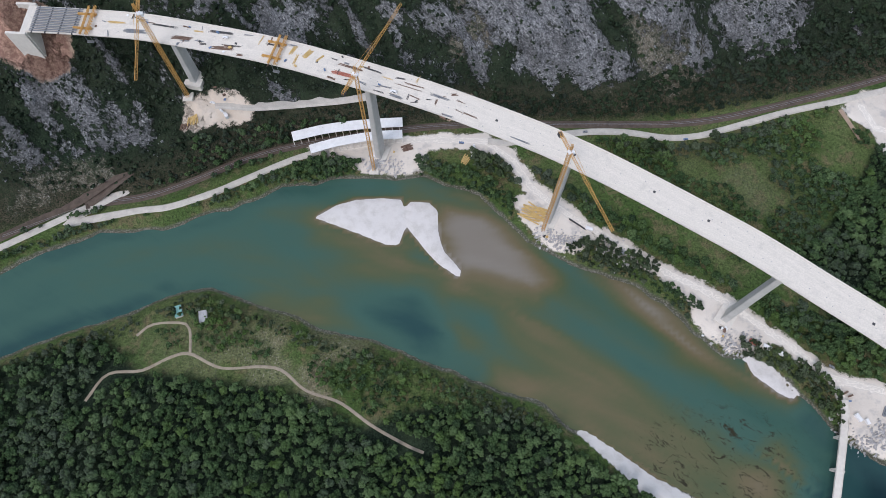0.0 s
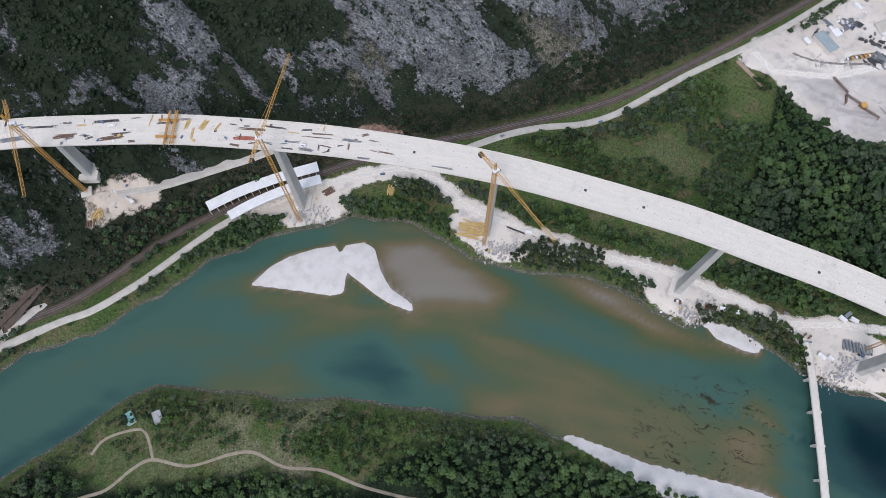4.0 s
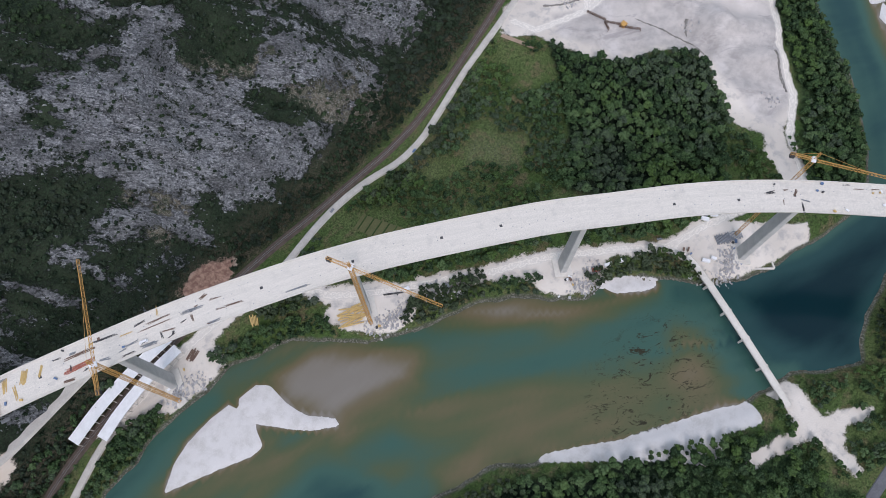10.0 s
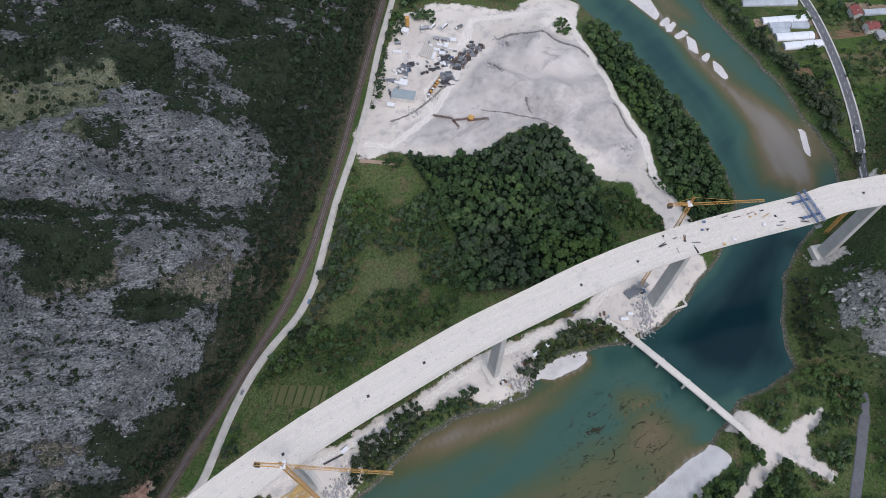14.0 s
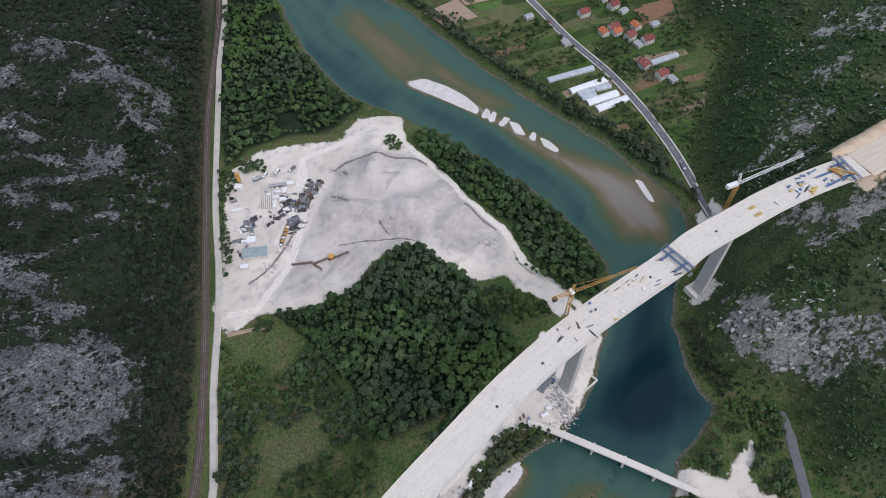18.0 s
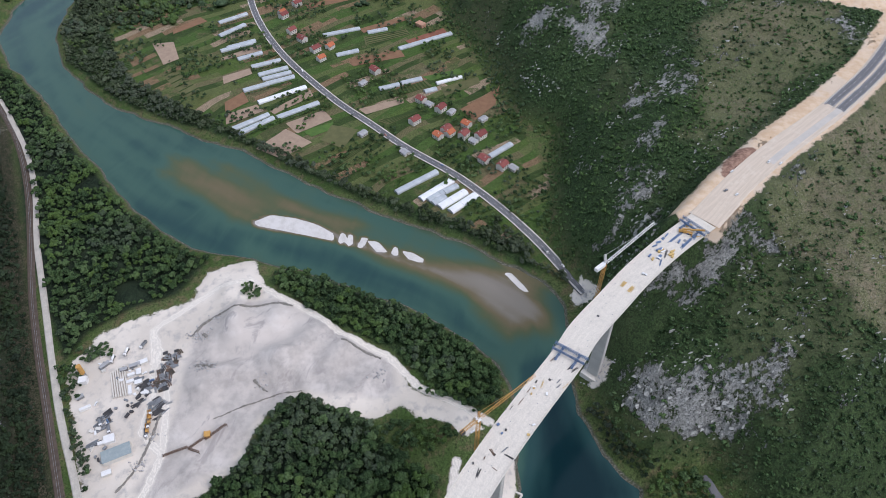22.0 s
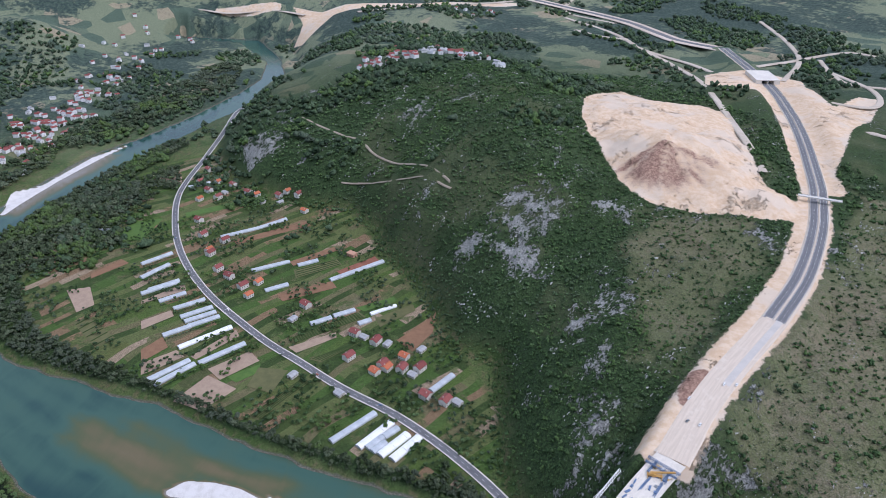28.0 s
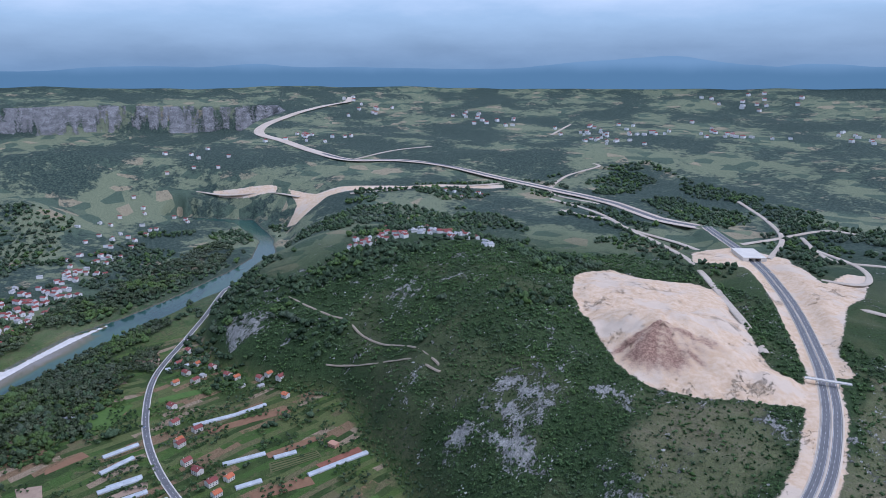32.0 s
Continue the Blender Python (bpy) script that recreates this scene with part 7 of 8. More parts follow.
# dark berms of spoil and old formwork along the works' roads
SPOIL_DARK = plain("dark_spoil", (0.16, 0.15, 0.13), (0.27, 0.25, 0.22), 0.4, 0.95)


def berm(line, width, high, label, seed):
    """A ragged low ridge of loose stuff along a line."""
    p, w, at = course([(a, b, 0.0) for a, b in line], 1.6)
    rng = np.random.default_rng(seed)
    n = len(p)
    side = np.linspace(-1, 1, 5)
    verts = np.zeros((n, 5, 3))
    wide = width * rng.uniform(0.4, 1.2, n)
    for j, s in enumerate(side):
        verts[:, j, 0] = p[:, 0] + w[:, 1] * s * wide + rng.normal(0, 0.3, n)
        verts[:, j, 1] = p[:, 1] - w[:, 0] * s * wide + rng.normal(0, 0.3, n)
        verts[:, j, 2] = height(verts[:, j, 0], verts[:, j, 1]) + (1 - s * s) * high * rng.uniform(0.3, 1.2, n) - 0.15 * abs(s)
    i, j = np.meshgrid(np.arange(n - 1), np.arange(4), indexing="ij")
    a = i * 5 + j
    return tagged(sheet("spoil_berm", verts.reshape(-1, 3), np.stack([a, a + 1, a + 6, a + 5], -1).reshape(-1, 4), SPOIL_DARK), label, "berm", "spoil berms")


berm([(545, 282), (558, 270), (566, 239), (568, 208), (562, 190)], 2.2, 1.4, "ragged dark berm of spoil along the works road", 1)
berm([(455, 262), (460, 242), (468, 208), (468, 187)], 0.7, 0.7, "thin dark berm across the gravel floor", 2)
berm([(405, 332), (424, 318), (449, 309), (470, 304)], 1.4, 1.2, "dark berm of spoil between the yards", 3)
berm([(509, 276), (506, 268), (502, 260)], 2.6, 1.4, "heap of dark scrap on the gravel", 4)
berm([(484, 226), (479, 222), (474, 216)], 1.6, 1.2, "heap of dark scrap on the gravel", 5)
berm([(545, 272), (540, 268)], 2.6, 1.4, "heap of dark scrap on the gravel", 6)
berm([(512, 148), (498, 130), (488, 116)], 1.6, 1.2, "dark berm beside the works road", 7)

# ---- motorway beyond the bridge ----
a_line, a_way, a_at = course([(628, -374, 112.36), (690, -468, 112.36), (773, -566, 112.36), (850, -640, 112.36), (910, -690, 112.36), (1056, -800, 112.36), (1180, -880, 114.36), (1330, -960, 117.36), (1609, -1063, 124.36)], 6.0)
for side, label in ((-5.9, "fresh dark asphalt carriageway"), (5.9, "fresh dark asphalt carriageway")):
    tagged(strip("carriageway", a_line, a_way, [(side - 4.6, 0), (side + 4.6, 0)], NEW_ASPHALT), label, "road", "", "structure")
n_line, n_way, n_at = course([(560, -255, 113.30), (578, -285, 113.30), (630, -378, 112.34)], 6.0)
tagged(strip("base_course", n_line, n_way, [(2.0, 0), (8.5, 0)], plain("lean_concrete", (0.44, 0.41, 0.37), (0.52, 0.48, 0.43), 0.1, 0.9)), "grey base course strip on the motorway bed", "road", "", "structure")
tagged(strip("base_course", n_line, n_way, [(-8.5, 0), (-2.0, 0)], EARTH_BED), "pale base course strip on the motorway bed", "road", "", "structure")
BARRIER = thing("crash_barrier", pose(0, 0, 0), "pale concrete crash barriers along the motorway", "barrier")
for side in (-11.2, -0.3, 10.9):
    strip("barrier_run", a_line, a_way, [(side, 0.003), (side + 0.08, 0.9), (side + 0.32, 0.9), (side + 0.45, 0.003)], CONCRETE, BARRIER)
for side in (-9.9, -5.9, -2.0, 2.0, 5.9, 9.9):
    bm_v, bm_f = [], []
    for i in range(0, len(a_line) - 1, 2 if abs(side) == 5.9 else 1):
        w, p, q = a_way[i], a_line[i], a_line[i + 1]
        n = len(bm_v)
        for e in (p, q):
            for s in (side - 0.12, side + 0.12):
                bm_v.append((e[0] + w[1] * s, e[1] - w[0] * s, e[2] + 0.012))
        bm_f.append((n, n + 1, n + 3, n + 2))
    tagged(sheet("lane_marking", bm_v, bm_f, PAINT_LINE), "white painted lane line", "marking", "", "structure")
for side in (-3.9, -0.1, 3.7):
    bm_v, bm_f = [], []
    for i in range(0, len(v_line) - 1, 2 if side == -0.1 else 1):
        w, p, q = v_way[i], v_line[i], v_line[i + 1]
        n = len(bm_v)
        for e in (p, q):
            for s in (side, side + 0.2):
                bm_v.append((e[0] + w[1] * s, e[1] - w[0] * s, e[2] + 0.075))
        bm_f.append((n, n + 1, n + 3, n + 2))
    tagged(sheet("lane_marking", bm_v, bm_f, PAINT_LINE), "white painted road line", "marking", "", "structure")

# farm bridge over the motorway
root = thing("overpass", Matrix.Translation((838, -629, 112.4)) @ Matrix.Rotation(math.atan2(0.64, 0.76) + math.pi / 2 - 1.45, 4, "Z"), "slender white concrete overpass across the motorway", "bridge")
k_over = int(np.argmin(np.hypot(a_line[:, 0] - 838, a_line[:, 1] + 629)))
root.matrix_basis = Matrix.Translation((*a_line[k_over][:2], 112.4)) @ Matrix.Rotation(math.atan2(-a_way[k_over][0], a_way[k_over][1]), 4, "Z")
bm = blank()
box(bm, -27, -2.6, 6.2, 27, 2.6, 7.2)
part("deck", bm, CONCRETE, root)
for y in (-2.6, 2.4):
    bm = blank()
    box(bm, -27, y, 7.203, 27, y + 0.2, 8.0)
    part("parapet", bm, WHITE, root)
for x in (-13.5, 0.0, 13.5):
    bm = blank()
    box(bm, x - 0.5, -1.6, -0.5, x + 0.5, 1.6, 6.197)
    part("pier", bm, CONCRETE, root)
# toll-side cut-and-cover tunnel
k_tun = int(np.argmin(np.hypot(a_line[:, 0] - 1330, a_line[:, 1] + 960)))
m_tun = Matrix.Translation(tuple(a_line[k_tun])) @ Matrix.Rotation(math.atan2(-a_way[k_tun][0], a_way[k_tun][1]), 4, "Z")
root = thing("tunnel_portal", m_tun, "broad pale concrete cut-and-cover portal with two dark mouths", "tunnel")
bm = blank()
box(bm, -24, 0, 7.0, 24, 80, 8.6)
part("roof_slab", bm, CONCRETE, root)
for x0, x1 in ((-24, -12.4), (-0.6, 0.6), (12.4, 24)):
    bm = blank()
    box(bm, x0, 0, -1, x1, 80, 6.997)
    part("wall", bm, CONCRETE, root)

# ---- far roads ----
FAR_WAY = [(1609, -1063), (1769, -1040), (2032, -1048), (2252, -1010), (2499, -910), (2723, -768), (2882, -582), (2901, -402), (3086, -296), (3409, -190), (3602, -104), (3825, -148), (4182, -330), (4414, -560), (4470, -690), (4640, -751)]
road("far_motorway", FAR_WAY, 46, plain("raw_earth", (0.47, 0.385, 0.30), (0.57, 0.485, 0.395), 0.01, 0.95), "raw pale motorway earthworks crossing the far plain", 3.5, "road", 25)
road("far_motorway", FAR_WAY[:9], 17, NEW_ASPHALT, "grey asphalt strip on the far earthworks", 3.9, "road", 25)
for pts, w in (([(1453, -922), (1563, -928), (1706, -895), (1808, -908), (1860, -869), (1960, -840)], 16), ([(2032, -1010), (2269, -965), (2463, -1122), (2512, -1293), (2583, -1285)], 14), ([(3224, -1451), (3514, -1717)], 16),
               ([(2405, -305), (2403, -458), (2431, -667), (2470, -860)], 24), ([(2601, -163), (2709, -60), (2759, 60), (2848, 195)], 20), 
               ([(1330, -1000), (1480, -1180), (1620, -1280), (1900, -1420)], 14), ([(1180, -960), (1130, -1030), (1220, -1130), (1400, -1180)], 14), ([(2901, -402), (3050, -620), (3100, -800)], 16),
               ([(2173, -916), (1886, -920), (1705, -895), (1575, -889), (1427, -849), (1239, -765), (1026, -660), (917, -600)], 15), ([(1440, -990), (1476, -1101), (1512, -1274), (1512, -1366), (1461, -1392)], 15),
               ([(1488, -1250), (1371, -1171), (1283, -1132), (1218, -1194)], 13), ([(1056, -908), (1023, -920), (960, -960), (900, -1040)], 16)):
    LANES.append(pts)
    road("earth_road", pts, w * 0.7, plain("raw_earth_pale", (0.40, 0.335, 0.26), (0.50, 0.43, 0.35), 0.02, 0.95), "pale earth road cut across the scrub", 2.0, "road", 20)

# ---- houses ----
def house(w, l, h, roof, wall, label, pitch=0.55, chimney=True, near=True):
    root = thing("house", pose(0, 0, -900), label, "house", "houses")
    bm = blank()
    box(bm, -w / 2, -l / 2, -1.5, w / 2, l / 2, h)
    for y in (-l / 2 + 0.02, l / 2 - 0.02):
        v = [bm.verts.new(p) for p in ((-w / 2 + 0.02, y, h - 0.01), (w / 2 - 0.02, y, h - 0.01), (0, y, h + w / 2 * pitch - 0.05))]
        bm.faces.new(v)
    part("wall", bm, wall, root)
    bm = blank()
    e, o = w / 2 + 0.5, l / 2 + 0.5
    rise = w / 2 * pitch
    for sx in (-1, 1):
        p = [bm.verts.new(q) for q in ((sx * e, -o, h - 0.5 * pitch), (sx * e, o, h - 0.5 * pitch), (0, o, h + rise), (0, -o, h + rise))]
        q = [bm.verts.new((v.co.x, v.co.y, v.co.z + 0.25)) for v in p]
        bm.faces.new(q)
        bm.faces.new(p)
        for i in range(4):
            bm.faces.new((p[i], p[(i + 1) % 4], q[(i + 1) % 4], q[i]))
    bmesh.ops.recalc_face_normals(bm, faces=bm.faces[:])
    tiles = part("roof", bm, roof, root)
    if chimney:
        bm = blank()
        box(bm, w * 0.12, l * 0.18, h + rise * 0.4, w * 0.12 + 0.6, l * 0.18 + 0.6, h + rise + 1.0)
        part("chimney", bm, RENDER, tiles)
    for sx in (-1, 1) if near else ():
        for k in (-0.28, 0.05, 0.32):
            for z in ((1.0, 3.8) if h > 5 else (1.0,)):
                bm = blank()
                box(bm, sx * (w / 2 + 0.003), k * l - 0.55, z, sx * (w / 2 + 0.06), k * l + 0.55, z + 1.3)
                part("window", bm, PANE, root)
    bm = blank()
    box(bm, -0.5, l / 2 + 0.003, -0.2, 0.5, l / 2 + 0.06, 2.0)
    part("door", bm, BARK, root)
    return root


BRICK = plain("raw_brick", (0.42, 0.22, 0.15), (0.5, 0.3, 0.2), 0.4, 0.9)
ORANGE_ROOF = plain("orange_roof_tiles", (0.52, 0.17, 0.08), (0.42, 0.12, 0.06), 0.4, 0.85, 0, 0, True)
DARK_ROOF = plain("dark_red_roof_tiles", (0.21, 0.06, 0.055), (0.28, 0.085, 0.07), 0.4, 0.85, 0, 0, True)
HOUSES = [house(10, 12, 6.6, ROOF_RED, RENDER, "two-storey white house with a red tiled roof"), house(9.5, 11, 5.4, ORANGE_ROOF, RENDER, "white house with an orange tiled roof"),
          house(10, 13, 6.4, DARK_ROOF, RENDER, "white house with a dark red tiled roof"), house(8, 10, 3.4, ROOF_GREY, RENDER, "low shed with a grey sheet roof", 0.35, False),
          house(9, 13, 5.0, BRICK, BRICK, "unfinished brick house without render", 0.05, False)]
FAR_HOUSES = [house(10, 12, 7.0, ROOF_RED, WHITE, "white house with a red roof in a far village", 0.5, False, False), house(9, 11, 6.0, DARK_ROOF, WHITE, "white house with a dark red roof in a far village", 0.5, False, False), house(9, 14, 5.0, ROOF_GREY, WHITE, "white house with a grey roof in a far village", 0.4, False, False)]
HOME = [(1089, 168, 0), (1062, 154, 2), (1034, 116, 1), (1004, 131, 1), (957, 61, 2), (931, 81, 3), (876, 11, 0), (852, -10, 2), (832, 27, 2), (797, 4, 1), (799, -11, 1), (813, -35, 1),
        (792, -27, 0), (787, -47, 2), (740, -40, 0), (725, -58, 0), (1072, -23, 4), (1139, 178, 2), (1030, 137, 2), (773, 49, 3), (819, 94, 3), (866, 2, 3), (843, -22, 3), (820, -58, 3)]
HOME_UP = [(1474, 175, 0), (1344, 193, 1), (1376, 177, 2), (1341, 162, 0), (1333, 97, 1), (1315, 59, 2), (1289, 28, 0), (1241, 25, 1), (1203, 188, 0), (1174, 156, 2), (1387, 134, 0), (1411, 159, 1),
           (1258, 194, 2), (1300, 90, 3), (1420, 190, 0), (1360, 150, 3), (1310, 45, 1), (1345, 110, 0), (1150, 180, 1), (1290, 60, 3), (720, -70, 3), (806, -8, 0), (779, -36, 3)]
for k, (x, y, kind) in enumerate(HOME + HOME_UP):
    copy_thing(HOUSES[kind], on_land(x, y, (38, 128, 42, 33, 122)[k % 5], 0.2))
far_rng = random.Random(9)
TOWNS = [(1873, 520, 60, 30), (2024, 470, 60, 26), (2222, 421, 60, 18), (1776, 500, 50, 24), (1680, 560, 50, 14), (1668, -255, 45, 18), (1676, -360, 45, 16), (1580, -380, 50, 14), (1671, -191, 30, 8), (1491, -415, 30, 5), (3104, -1769, 130, 24), (2833, -2202, 120, 18), (3673, -1323, 130, 16),
         (3420, -345, 110, 14), (4350, -788, 140, 12), (2452, -2558, 110, 12), (3533, -2877, 160, 14), (2960, -1560, 110, 14), (2560, 330, 120, 14), (2330, 430, 90, 10), (3050, 150, 110, 8), (2300, -640, 60, 6)]
for cx, cy, spread, count in TOWNS:
    for k in range(count):
        x, y = far_rng.gauss(cx, spread), far_rng.gauss(cy, spread * 0.7)
        if float(edge(np.array(x), np.array(y), RIVER)) > 12:
            made = copy_thing(FAR_HOUSES[far_rng.choice((0, 1, 2, 1))], on_land(x, y, far_rng.uniform(0, 180), 1.0))
            big = 1.0 + max(0.0, (math.hypot(x - 230, y - 100) - 2200) / 2600)
            made.scale = (big, big, big)

# ---- greenhouses ----
def greenhouse(a, b, width, cover, label):
    a, b = Vector((*a, 0)), Vector((*b, 0))
    mid, way = (a + b) / 2, b - a
    root = thing("greenhouse", on_land(mid.x, mid.y, math.degrees(math.atan2(-way.x, way.y)), 0.3), label, "greenhouse", "greenhouses")
    l, r = way.length / 2, width / 2
    arc = [(r * math.cos(math.pi * k / 10), 0.9 + r * 0.55 * math.sin(math.pi * k / 10)) for k in range(11)]
    bm = blank()
    rows = []
    count = max(3, int(l / 2.5))
    for j in range(count + 1):
        y = -l + 2 * l * j / count
        rows.append([bm.verts.new((x, y, z)) for x, z in [(r, -1.2)] + arc + [(-r, -1.2)]])
    for p, q in zip(rows, rows[1:]):
        for i in range(len(p) - 1):
            bm.faces.new((p[i], p[i + 1], q[i + 1], q[i]))
    part("foil_cover", bm, cover, root)
    for y in (-l + 0.01, l - 0.01):
        bm = blank()
        bm.faces.new([bm.verts.new((x * 0.99, y, z * 0.99)) for x, z in [(r, -1.2)] + arc + [(-r, -1.2)]])
        part("end_wall", bm, FOIL, root)
    for j in range(0, count + 1, 3):
        y = -l + 2 * l * j / count
        bm = blank()
        for (x0, z0), (x1, z1) in zip(arc[::2], arc[2::2]):
            beam(bm, (x0 * 1.01, y, z0 * 1.01), (x1 * 1.01, y, z1 * 1.01), 0.16)
        part("hoop", bm, STEEL, root)


GREEN = [((1139, 275), (1160, 233)), ((1098, 273), (1126, 236)), ((1054, 270), (1071, 222)), ((1027, 246), (1039, 212)), ((1003, 227), (1014, 187)), ((980, 218), (992, 178)), ((968, 213), (979, 174)),
         ((956, 208), (967, 170)), ((945, 238), (956, 205)), ((875, 196), (898, 142)), ((860, 254), (885, 206)), ((851, 244), (876, 200)), ((1071, 123), (1081, 68)), ((1066, 58), (1072, 28)),
         ((1011, 109), (1018, 77)), ((1011, 20), (1040, -63)), ((915, 61), (921, 33)), ((923, 30), (929, 1)), ((897, 3), (901, -14)), ((705, 70), (732, 18)), ((747, -48), (766, -80)), ((1406, 212), (1416, 174))]
GREEN_UP = [((1190, 162), (1204, 102)), ((1204, 102), (1223, 57)), ((1061, 261), (1075, 221)), ((1283, 366), (1271, 331)), ((685, 37), (696, 18)), ((679, 33), (688, 17)), ((696, 17), (704, 0))]
for a, b in GREEN + GREEN_UP:
    greenhouse(a, b, 8.0, FOIL, "long tunnel greenhouse with grey foil")
for a, b, w in (((913, 219), (938, 156), 8), ((689, 45), (714, 4), 9), ((672, 27), (692, -7), 10), ((663, 17), (684, -17), 10), ((913, -16), (922, -53), 6)):
    greenhouse(a, b, w, FOIL_WHITE, "long tunnel greenhouse with bright white foil")

# ---- fields ----
TAN = plain("dry_tilled_soil", (0.36, 0.265, 0.19), (0.29, 0.21, 0.15), 0.15, 0.95)
BROWN = plain("brown_tilled_soil", (0.24, 0.135, 0.075), (0.19, 0.105, 0.06), 0.15, 0.95)
REDSOIL = plain("red_soil", (0.27, 0.115, 0.075), (0.21, 0.085, 0.055), 0.12, 0.95)
LUSH = plain("bright_crop", (0.085, 0.15, 0.03), (0.06, 0.115, 0.025), 0.2, 0.9)
OLIVEGRASS = plain("olive_grass", (0.125, 0.12, 0.05), (0.09, 0.095, 0.038), 0.12, 0.9)
CROP = plain("crop_row_leaves", (0.05, 0.085, 0.022), (0.035, 0.062, 0.018), 0.6, 0.9)


def field(corners, soil, label, rows=0):
    """A plot laid on the land between four corners, with furrows or crop rows along its first side."""
    a, b, c, d = (np.array(p, float) for p in corners)
    n, k = 13, 13
    v = np.linspace(0, 1, n)[:, None, None]
    u = np.linspace(0, 1, k)[None, :, None]
    grid = (a * (1 - u) + b * u) * (1 - v) + (d * (1 - u) + c * u) * v
    z = height(grid[..., 0], grid[..., 1]) + 0.45
    verts = np.concatenate([grid, z[..., None]], -1).reshape(-1, 3)
    i = (np.arange(n - 1)[:, None] * k + np.arange(k - 1)[None]).ravel()
    faces = np.stack([i, i + 1, i + k + 1, i + k], 1)
    root = sheet("field", verts, faces, soil, True)
    tagged(root, label, "field", "", "structure")
    for r in range(rows):
        t = (r + 0.5) / rows
        p, q = a * (1 - t) + d * t, b * (1 - t) + c * t
        pts = np.array([p + (q - p) * s for s in np.linspace(0.03, 0.97, 9)])
        line = np.concatenate([pts, (height(pts[:, 0], pts[:, 1]) + 0.46)[:, None]], 1)
        way = np.repeat([(q - p) / np.linalg.norm(q - p)], 9, 0)
        strip("crop_row", line, way, [(-0.55, 0), (-0.3, 0.8), (0.3, 0.9), (0.55, 0)], CROP, root)


field(((862, 186), (881, 137), (859, 128), (838, 173)), TAN, "freshly tilled tan plot")
field(((818, 223), (850, 186), (817, 156), (792, 194)), TAN, "freshly tilled tan plot by the river")
field(((924, 262), (944, 238), (919, 231), (899, 260)), BROWN, "orange-brown tilled plot")
field(((897, 260), (910, 221), (894, 212), (874, 259)), TAN, "pinkish tilled plot")
field(((875, 93), (888, 33), (877, 34), (861, 85)), TAN, "narrow tan plot by the road")
field(((892, 90), (924, -3), (909, -10), (879, 86)), OLIVEGRASS, "plot with long green crop rows", 6)
field(((844, 72), (861, 10), (872, -20), (835, 60)), OLIVEGRASS, "narrow plot with crop rows", 4)
field(((768, 146), (812, 85), (806, 75), (759, 137)), OLIVEGRASS, "plot with long crop rows", 5)
field(((849, -35), (887, -97), (851, -82), (822, -48)), BROWN, "bare brown orchard plot")
field(((1033, 7), (1059, -55), (1041, -59), (1020, 1)), REDSOIL, "reddish tilled strip")
field(((1081, 68), (1106, -2), (1093, -4), (1067, 64)), BROWN, "orange-brown strip")
field(((1036, 269), (1065, 214), (1046, 212), (1029, 268)), TAN, "tan strip beside a greenhouse")
field(((892, 205), (931, 151), (916, 148), (884, 199)), TAN, "dry tilled strip")
field(((818, 145), (847, 130), (831, 98), (797, 120)), OLIVEGRASS, "mown olive-green meadow")
field(((841, 166), (853, 127), (837, 131), (828, 156)), LUSH, "bright green crop")
field(((987, 266), (1001, 230), (986, 226), (968, 264)), TAN, "tan tilled plot")
field(((764, 13), (779, -28), (769, -30), (753, 8)), OLIVEGRASS, "small vineyard plot", 5)
field(((934, -1), (943, -55), (932, -56), (922, -10)), LUSH, "green crop strip")
field(((902, -20), (919, -75), (903, -74), (882, -22)), OLIVEGRASS, "olive-green meadow strip")
field(((1056, 65), (1068, 1), (1050, -4), (1032, 65)), OLIVEGRASS, "fallow strip", 4)
field(((997, 94), (1009, 18), (990, 14), (978, 89)), BROWN, "brown tilled strip")
field(((1132, 342), (1163, 303), (1148, 292), (1119, 340)), BROWN, "brown plot near the river trees")
field(((1174, 143), (1206, 26), (1188, 22), (1158, 140)), BROWN, "long brown strip")
field(((1486, 278), (1462, 224), (1436, 224), (1449, 262)), TAN, "pale plot by the upper road")
field(((1234, 329), (1292, 297), (1288, 251), (1218, 280)), LUSH, "bright green meadow")
field(((1298, 217), (1315, 146), (1297, 143), (1280, 213)), LUSH, "green crop strip")
field(((1037, 445), (1053, 395), (1030, 386), (1015, 438)), CROP, "dark green plot by the river", 5)
field(((1007, 347), (1020, 332), (959, 294), (943, 314)), OLIVEGRASS, "vineyard with pale rows", 6)
field(((1096, 368), (1095, 338), (1045, 327), (1033, 347)), TAN, "tan plot near the river trees")
field(((127, 289), (141, 293), (158, 256), (140, 252)), OLIVEGRASS, "striped fallow plot by the railway road", 6)
field(((351, 336), (362, 306), (366, 306), (355, 337)), TAN, "pale rubble bank at the works' edge")


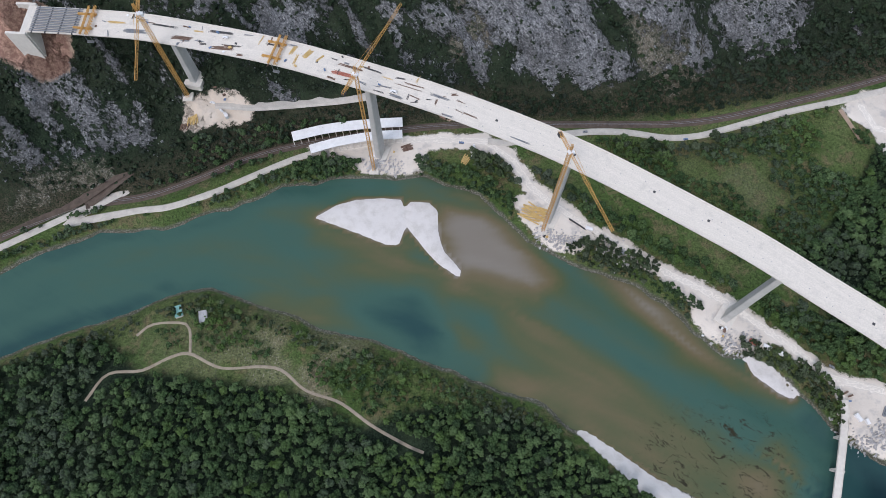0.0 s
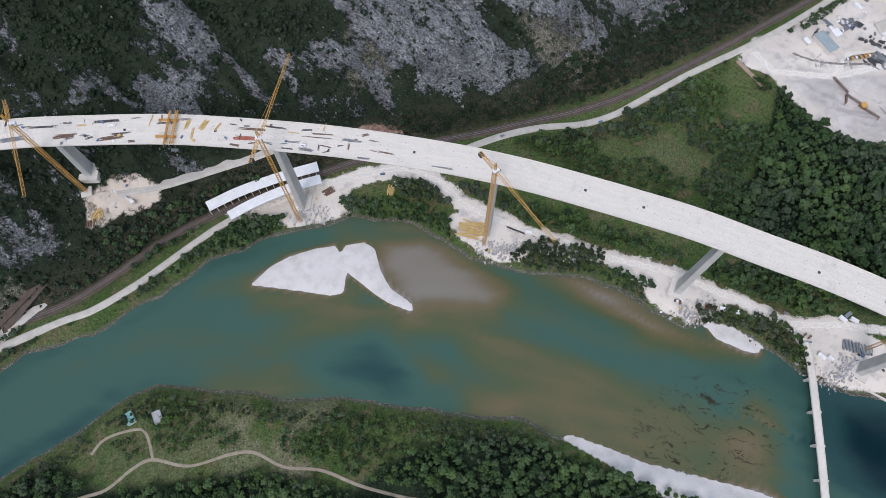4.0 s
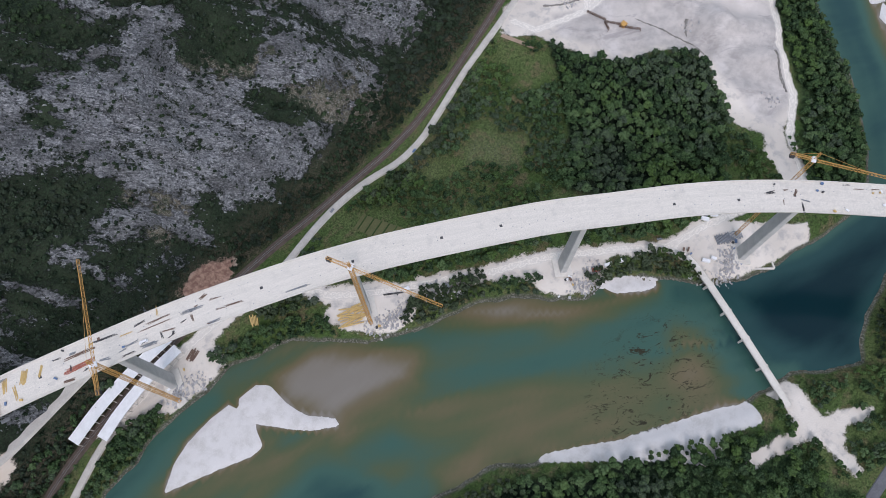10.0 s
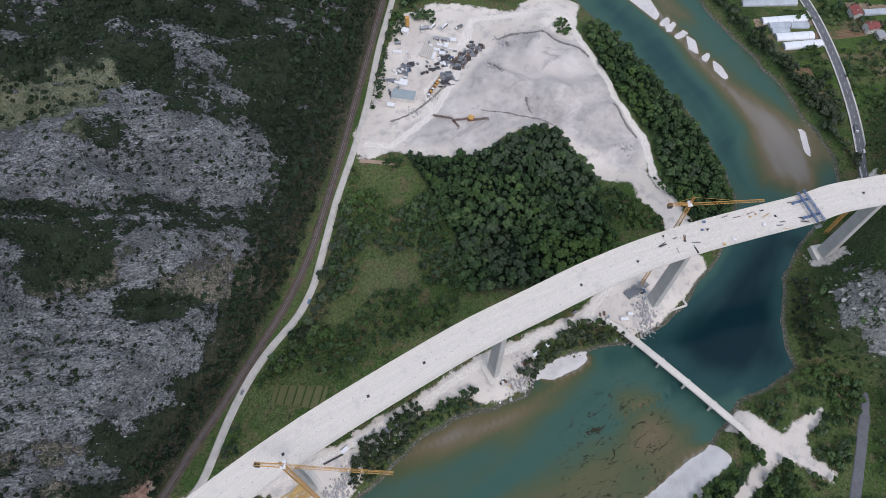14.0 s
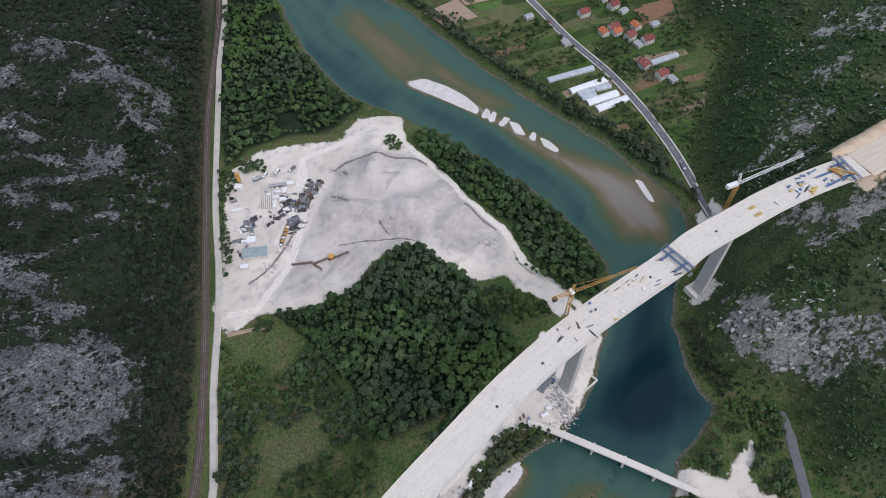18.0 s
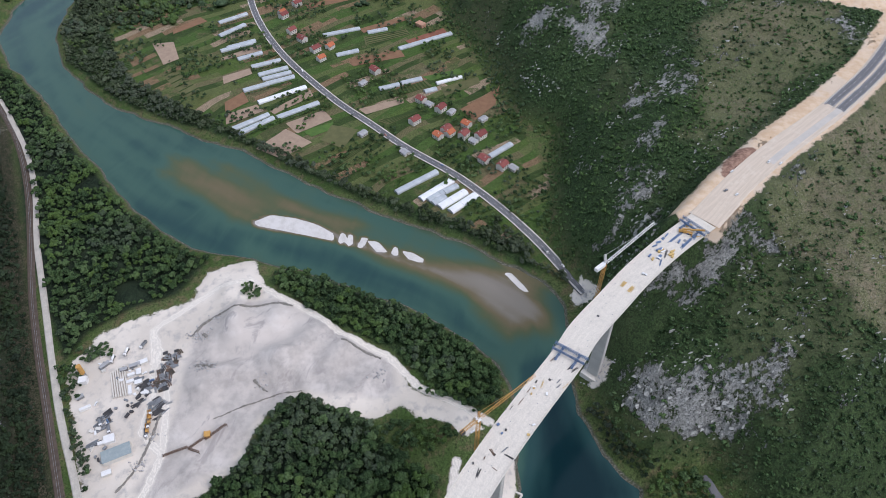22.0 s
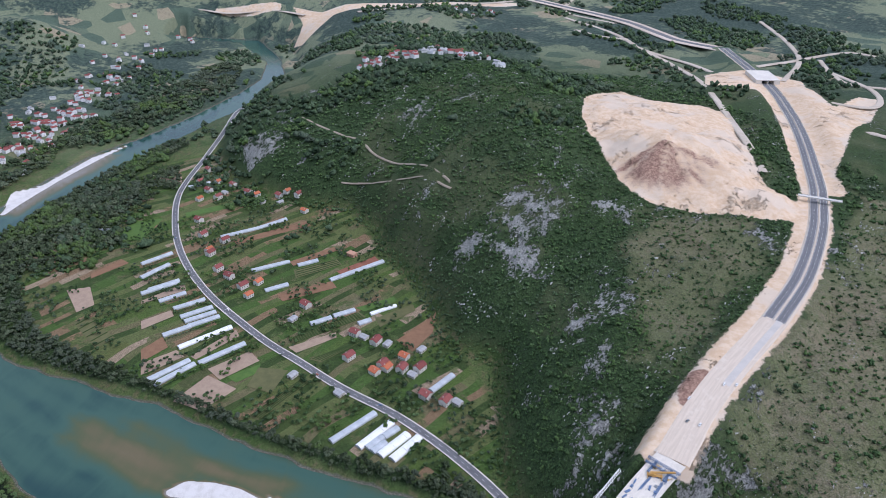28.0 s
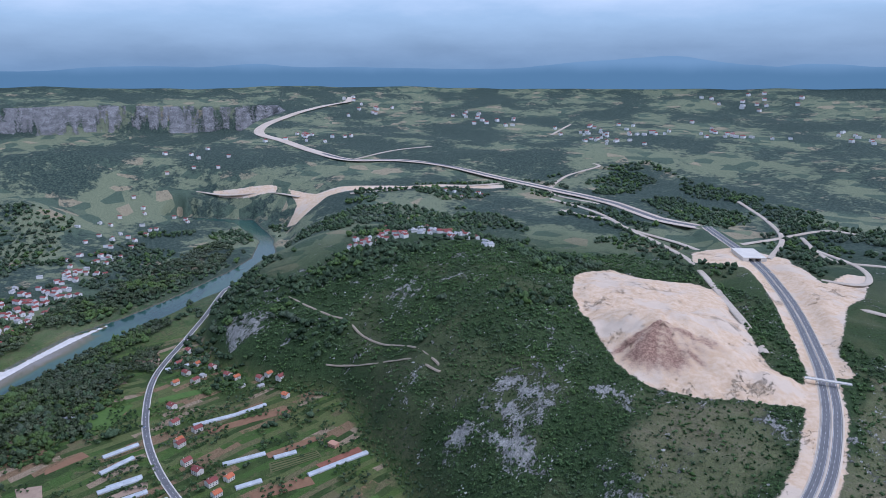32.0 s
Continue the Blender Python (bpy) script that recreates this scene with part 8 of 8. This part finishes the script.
# ---- trees of the village and the far slopes ----
PLOTS = HOME + HOME_UP
x, y, rng = scatter(VILLAGE, 7.5, 31)
k = open_land(x, y, 2.0) & (fractal(x, y, 34, 3, 91) > 0.545)
for hx, hy, _ in PLOTS:
    k &= np.hypot(x - hx, y - hy) > 9
for a, b in GREEN + GREEN_UP:
    k &= along(x, y, [a, b])[0] > 7
woods("garden_trees", x[k], y[k], rng.uniform(4.0, 8.0, int(k.sum())), 8, LEAF_WOOD, "garden trees and hedges between the plots", "trees", 0.75, 31)
for k_, (a, b) in enumerate(zip([p for p, _ in GREEN[:12]], [q for _, q in GREEN[:12]])):
    way = np.array(b, float) - np.array(a, float)
    n = max(4, int(np.linalg.norm(way) / 3.5))
    side = np.array((way[1], -way[0])) / np.linalg.norm(way) * 11
    t = np.linspace(0, 1, n)
    woods("hedge", a[0] + way[0] * t + side[0], a[1] + way[1] * t + side[1], np.full(n, 4.2), 8, LEAF_WOOD, "dark hedge beside a greenhouse", "hedge", 0.6, 60 + k_)
x, y, rng = scatter((1150, -1500, 2500, 900), 17.0, 33)
k = open_land(x, y, 6.0) & (fractal(x, y, 120, 4, 93) > 0.50) & (along(x, y, FAR_WAY)[0] > 45)
for hx, hy, _, _ in TOWNS:
    k &= np.hypot(x - hx, y - hy) > 40
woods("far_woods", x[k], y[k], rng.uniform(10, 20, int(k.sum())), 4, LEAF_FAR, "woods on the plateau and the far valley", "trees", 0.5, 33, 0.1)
FAR_BANK = [(1100, 650), (1270, 640), (1400, 575), (1530, 510), (1680, 425), (1770, 320), (1900, 215), (2060, 110), (2200, 70), (2330, 120), (2100, 260), (1950, 330), (1800, 450), (1650, 530), (1500, 600), (1300, 690)]
forest("far_bank_trees", FAR_BANK, 10, 11, 18, 8, LEAF_GREY, "dark river trees along the far bank", 34, 4, 0.4, 0.7)

BEND_WOODS = [(1331, 525), (1378, 481), (1411, 420), (1440, 349), (1456, 311), (1516, 232), (1402, 223), (1390, 261), (1292, 313), (1206, 301), (1201, 342), (1158, 378), (1159, 446), (1206, 484)]
forest("bend_woods", BEND_WOODS, 6.6, 6.5, 12, 11, LEAF_GREY, "grey-green woods on the village's river bend", 35, 3, 0.33)

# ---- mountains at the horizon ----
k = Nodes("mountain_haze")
# The ridge glows by itself, with distance haze put into its blues.
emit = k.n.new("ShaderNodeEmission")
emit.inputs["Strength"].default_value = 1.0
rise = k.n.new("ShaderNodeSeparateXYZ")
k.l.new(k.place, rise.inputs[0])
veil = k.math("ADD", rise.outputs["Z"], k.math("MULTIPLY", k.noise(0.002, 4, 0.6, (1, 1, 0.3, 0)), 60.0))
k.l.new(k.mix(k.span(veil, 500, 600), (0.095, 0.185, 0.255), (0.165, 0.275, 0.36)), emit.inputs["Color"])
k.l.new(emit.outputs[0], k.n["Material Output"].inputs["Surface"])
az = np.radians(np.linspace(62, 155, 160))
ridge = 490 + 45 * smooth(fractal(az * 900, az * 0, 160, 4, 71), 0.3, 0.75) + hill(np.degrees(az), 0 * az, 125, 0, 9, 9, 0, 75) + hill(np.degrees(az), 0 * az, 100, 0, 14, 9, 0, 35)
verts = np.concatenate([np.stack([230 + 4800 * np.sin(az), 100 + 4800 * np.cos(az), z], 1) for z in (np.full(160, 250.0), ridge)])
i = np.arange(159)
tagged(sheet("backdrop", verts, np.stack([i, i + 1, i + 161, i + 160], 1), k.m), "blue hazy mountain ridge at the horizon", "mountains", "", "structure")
# the models that were copied stand no longer
for ob in HOUSES + FAR_HOUSES + CARS + LORRIES + [VAN]:
    for o in (*ob.children_recursive, ob):
        bpy.data.objects.remove(o)
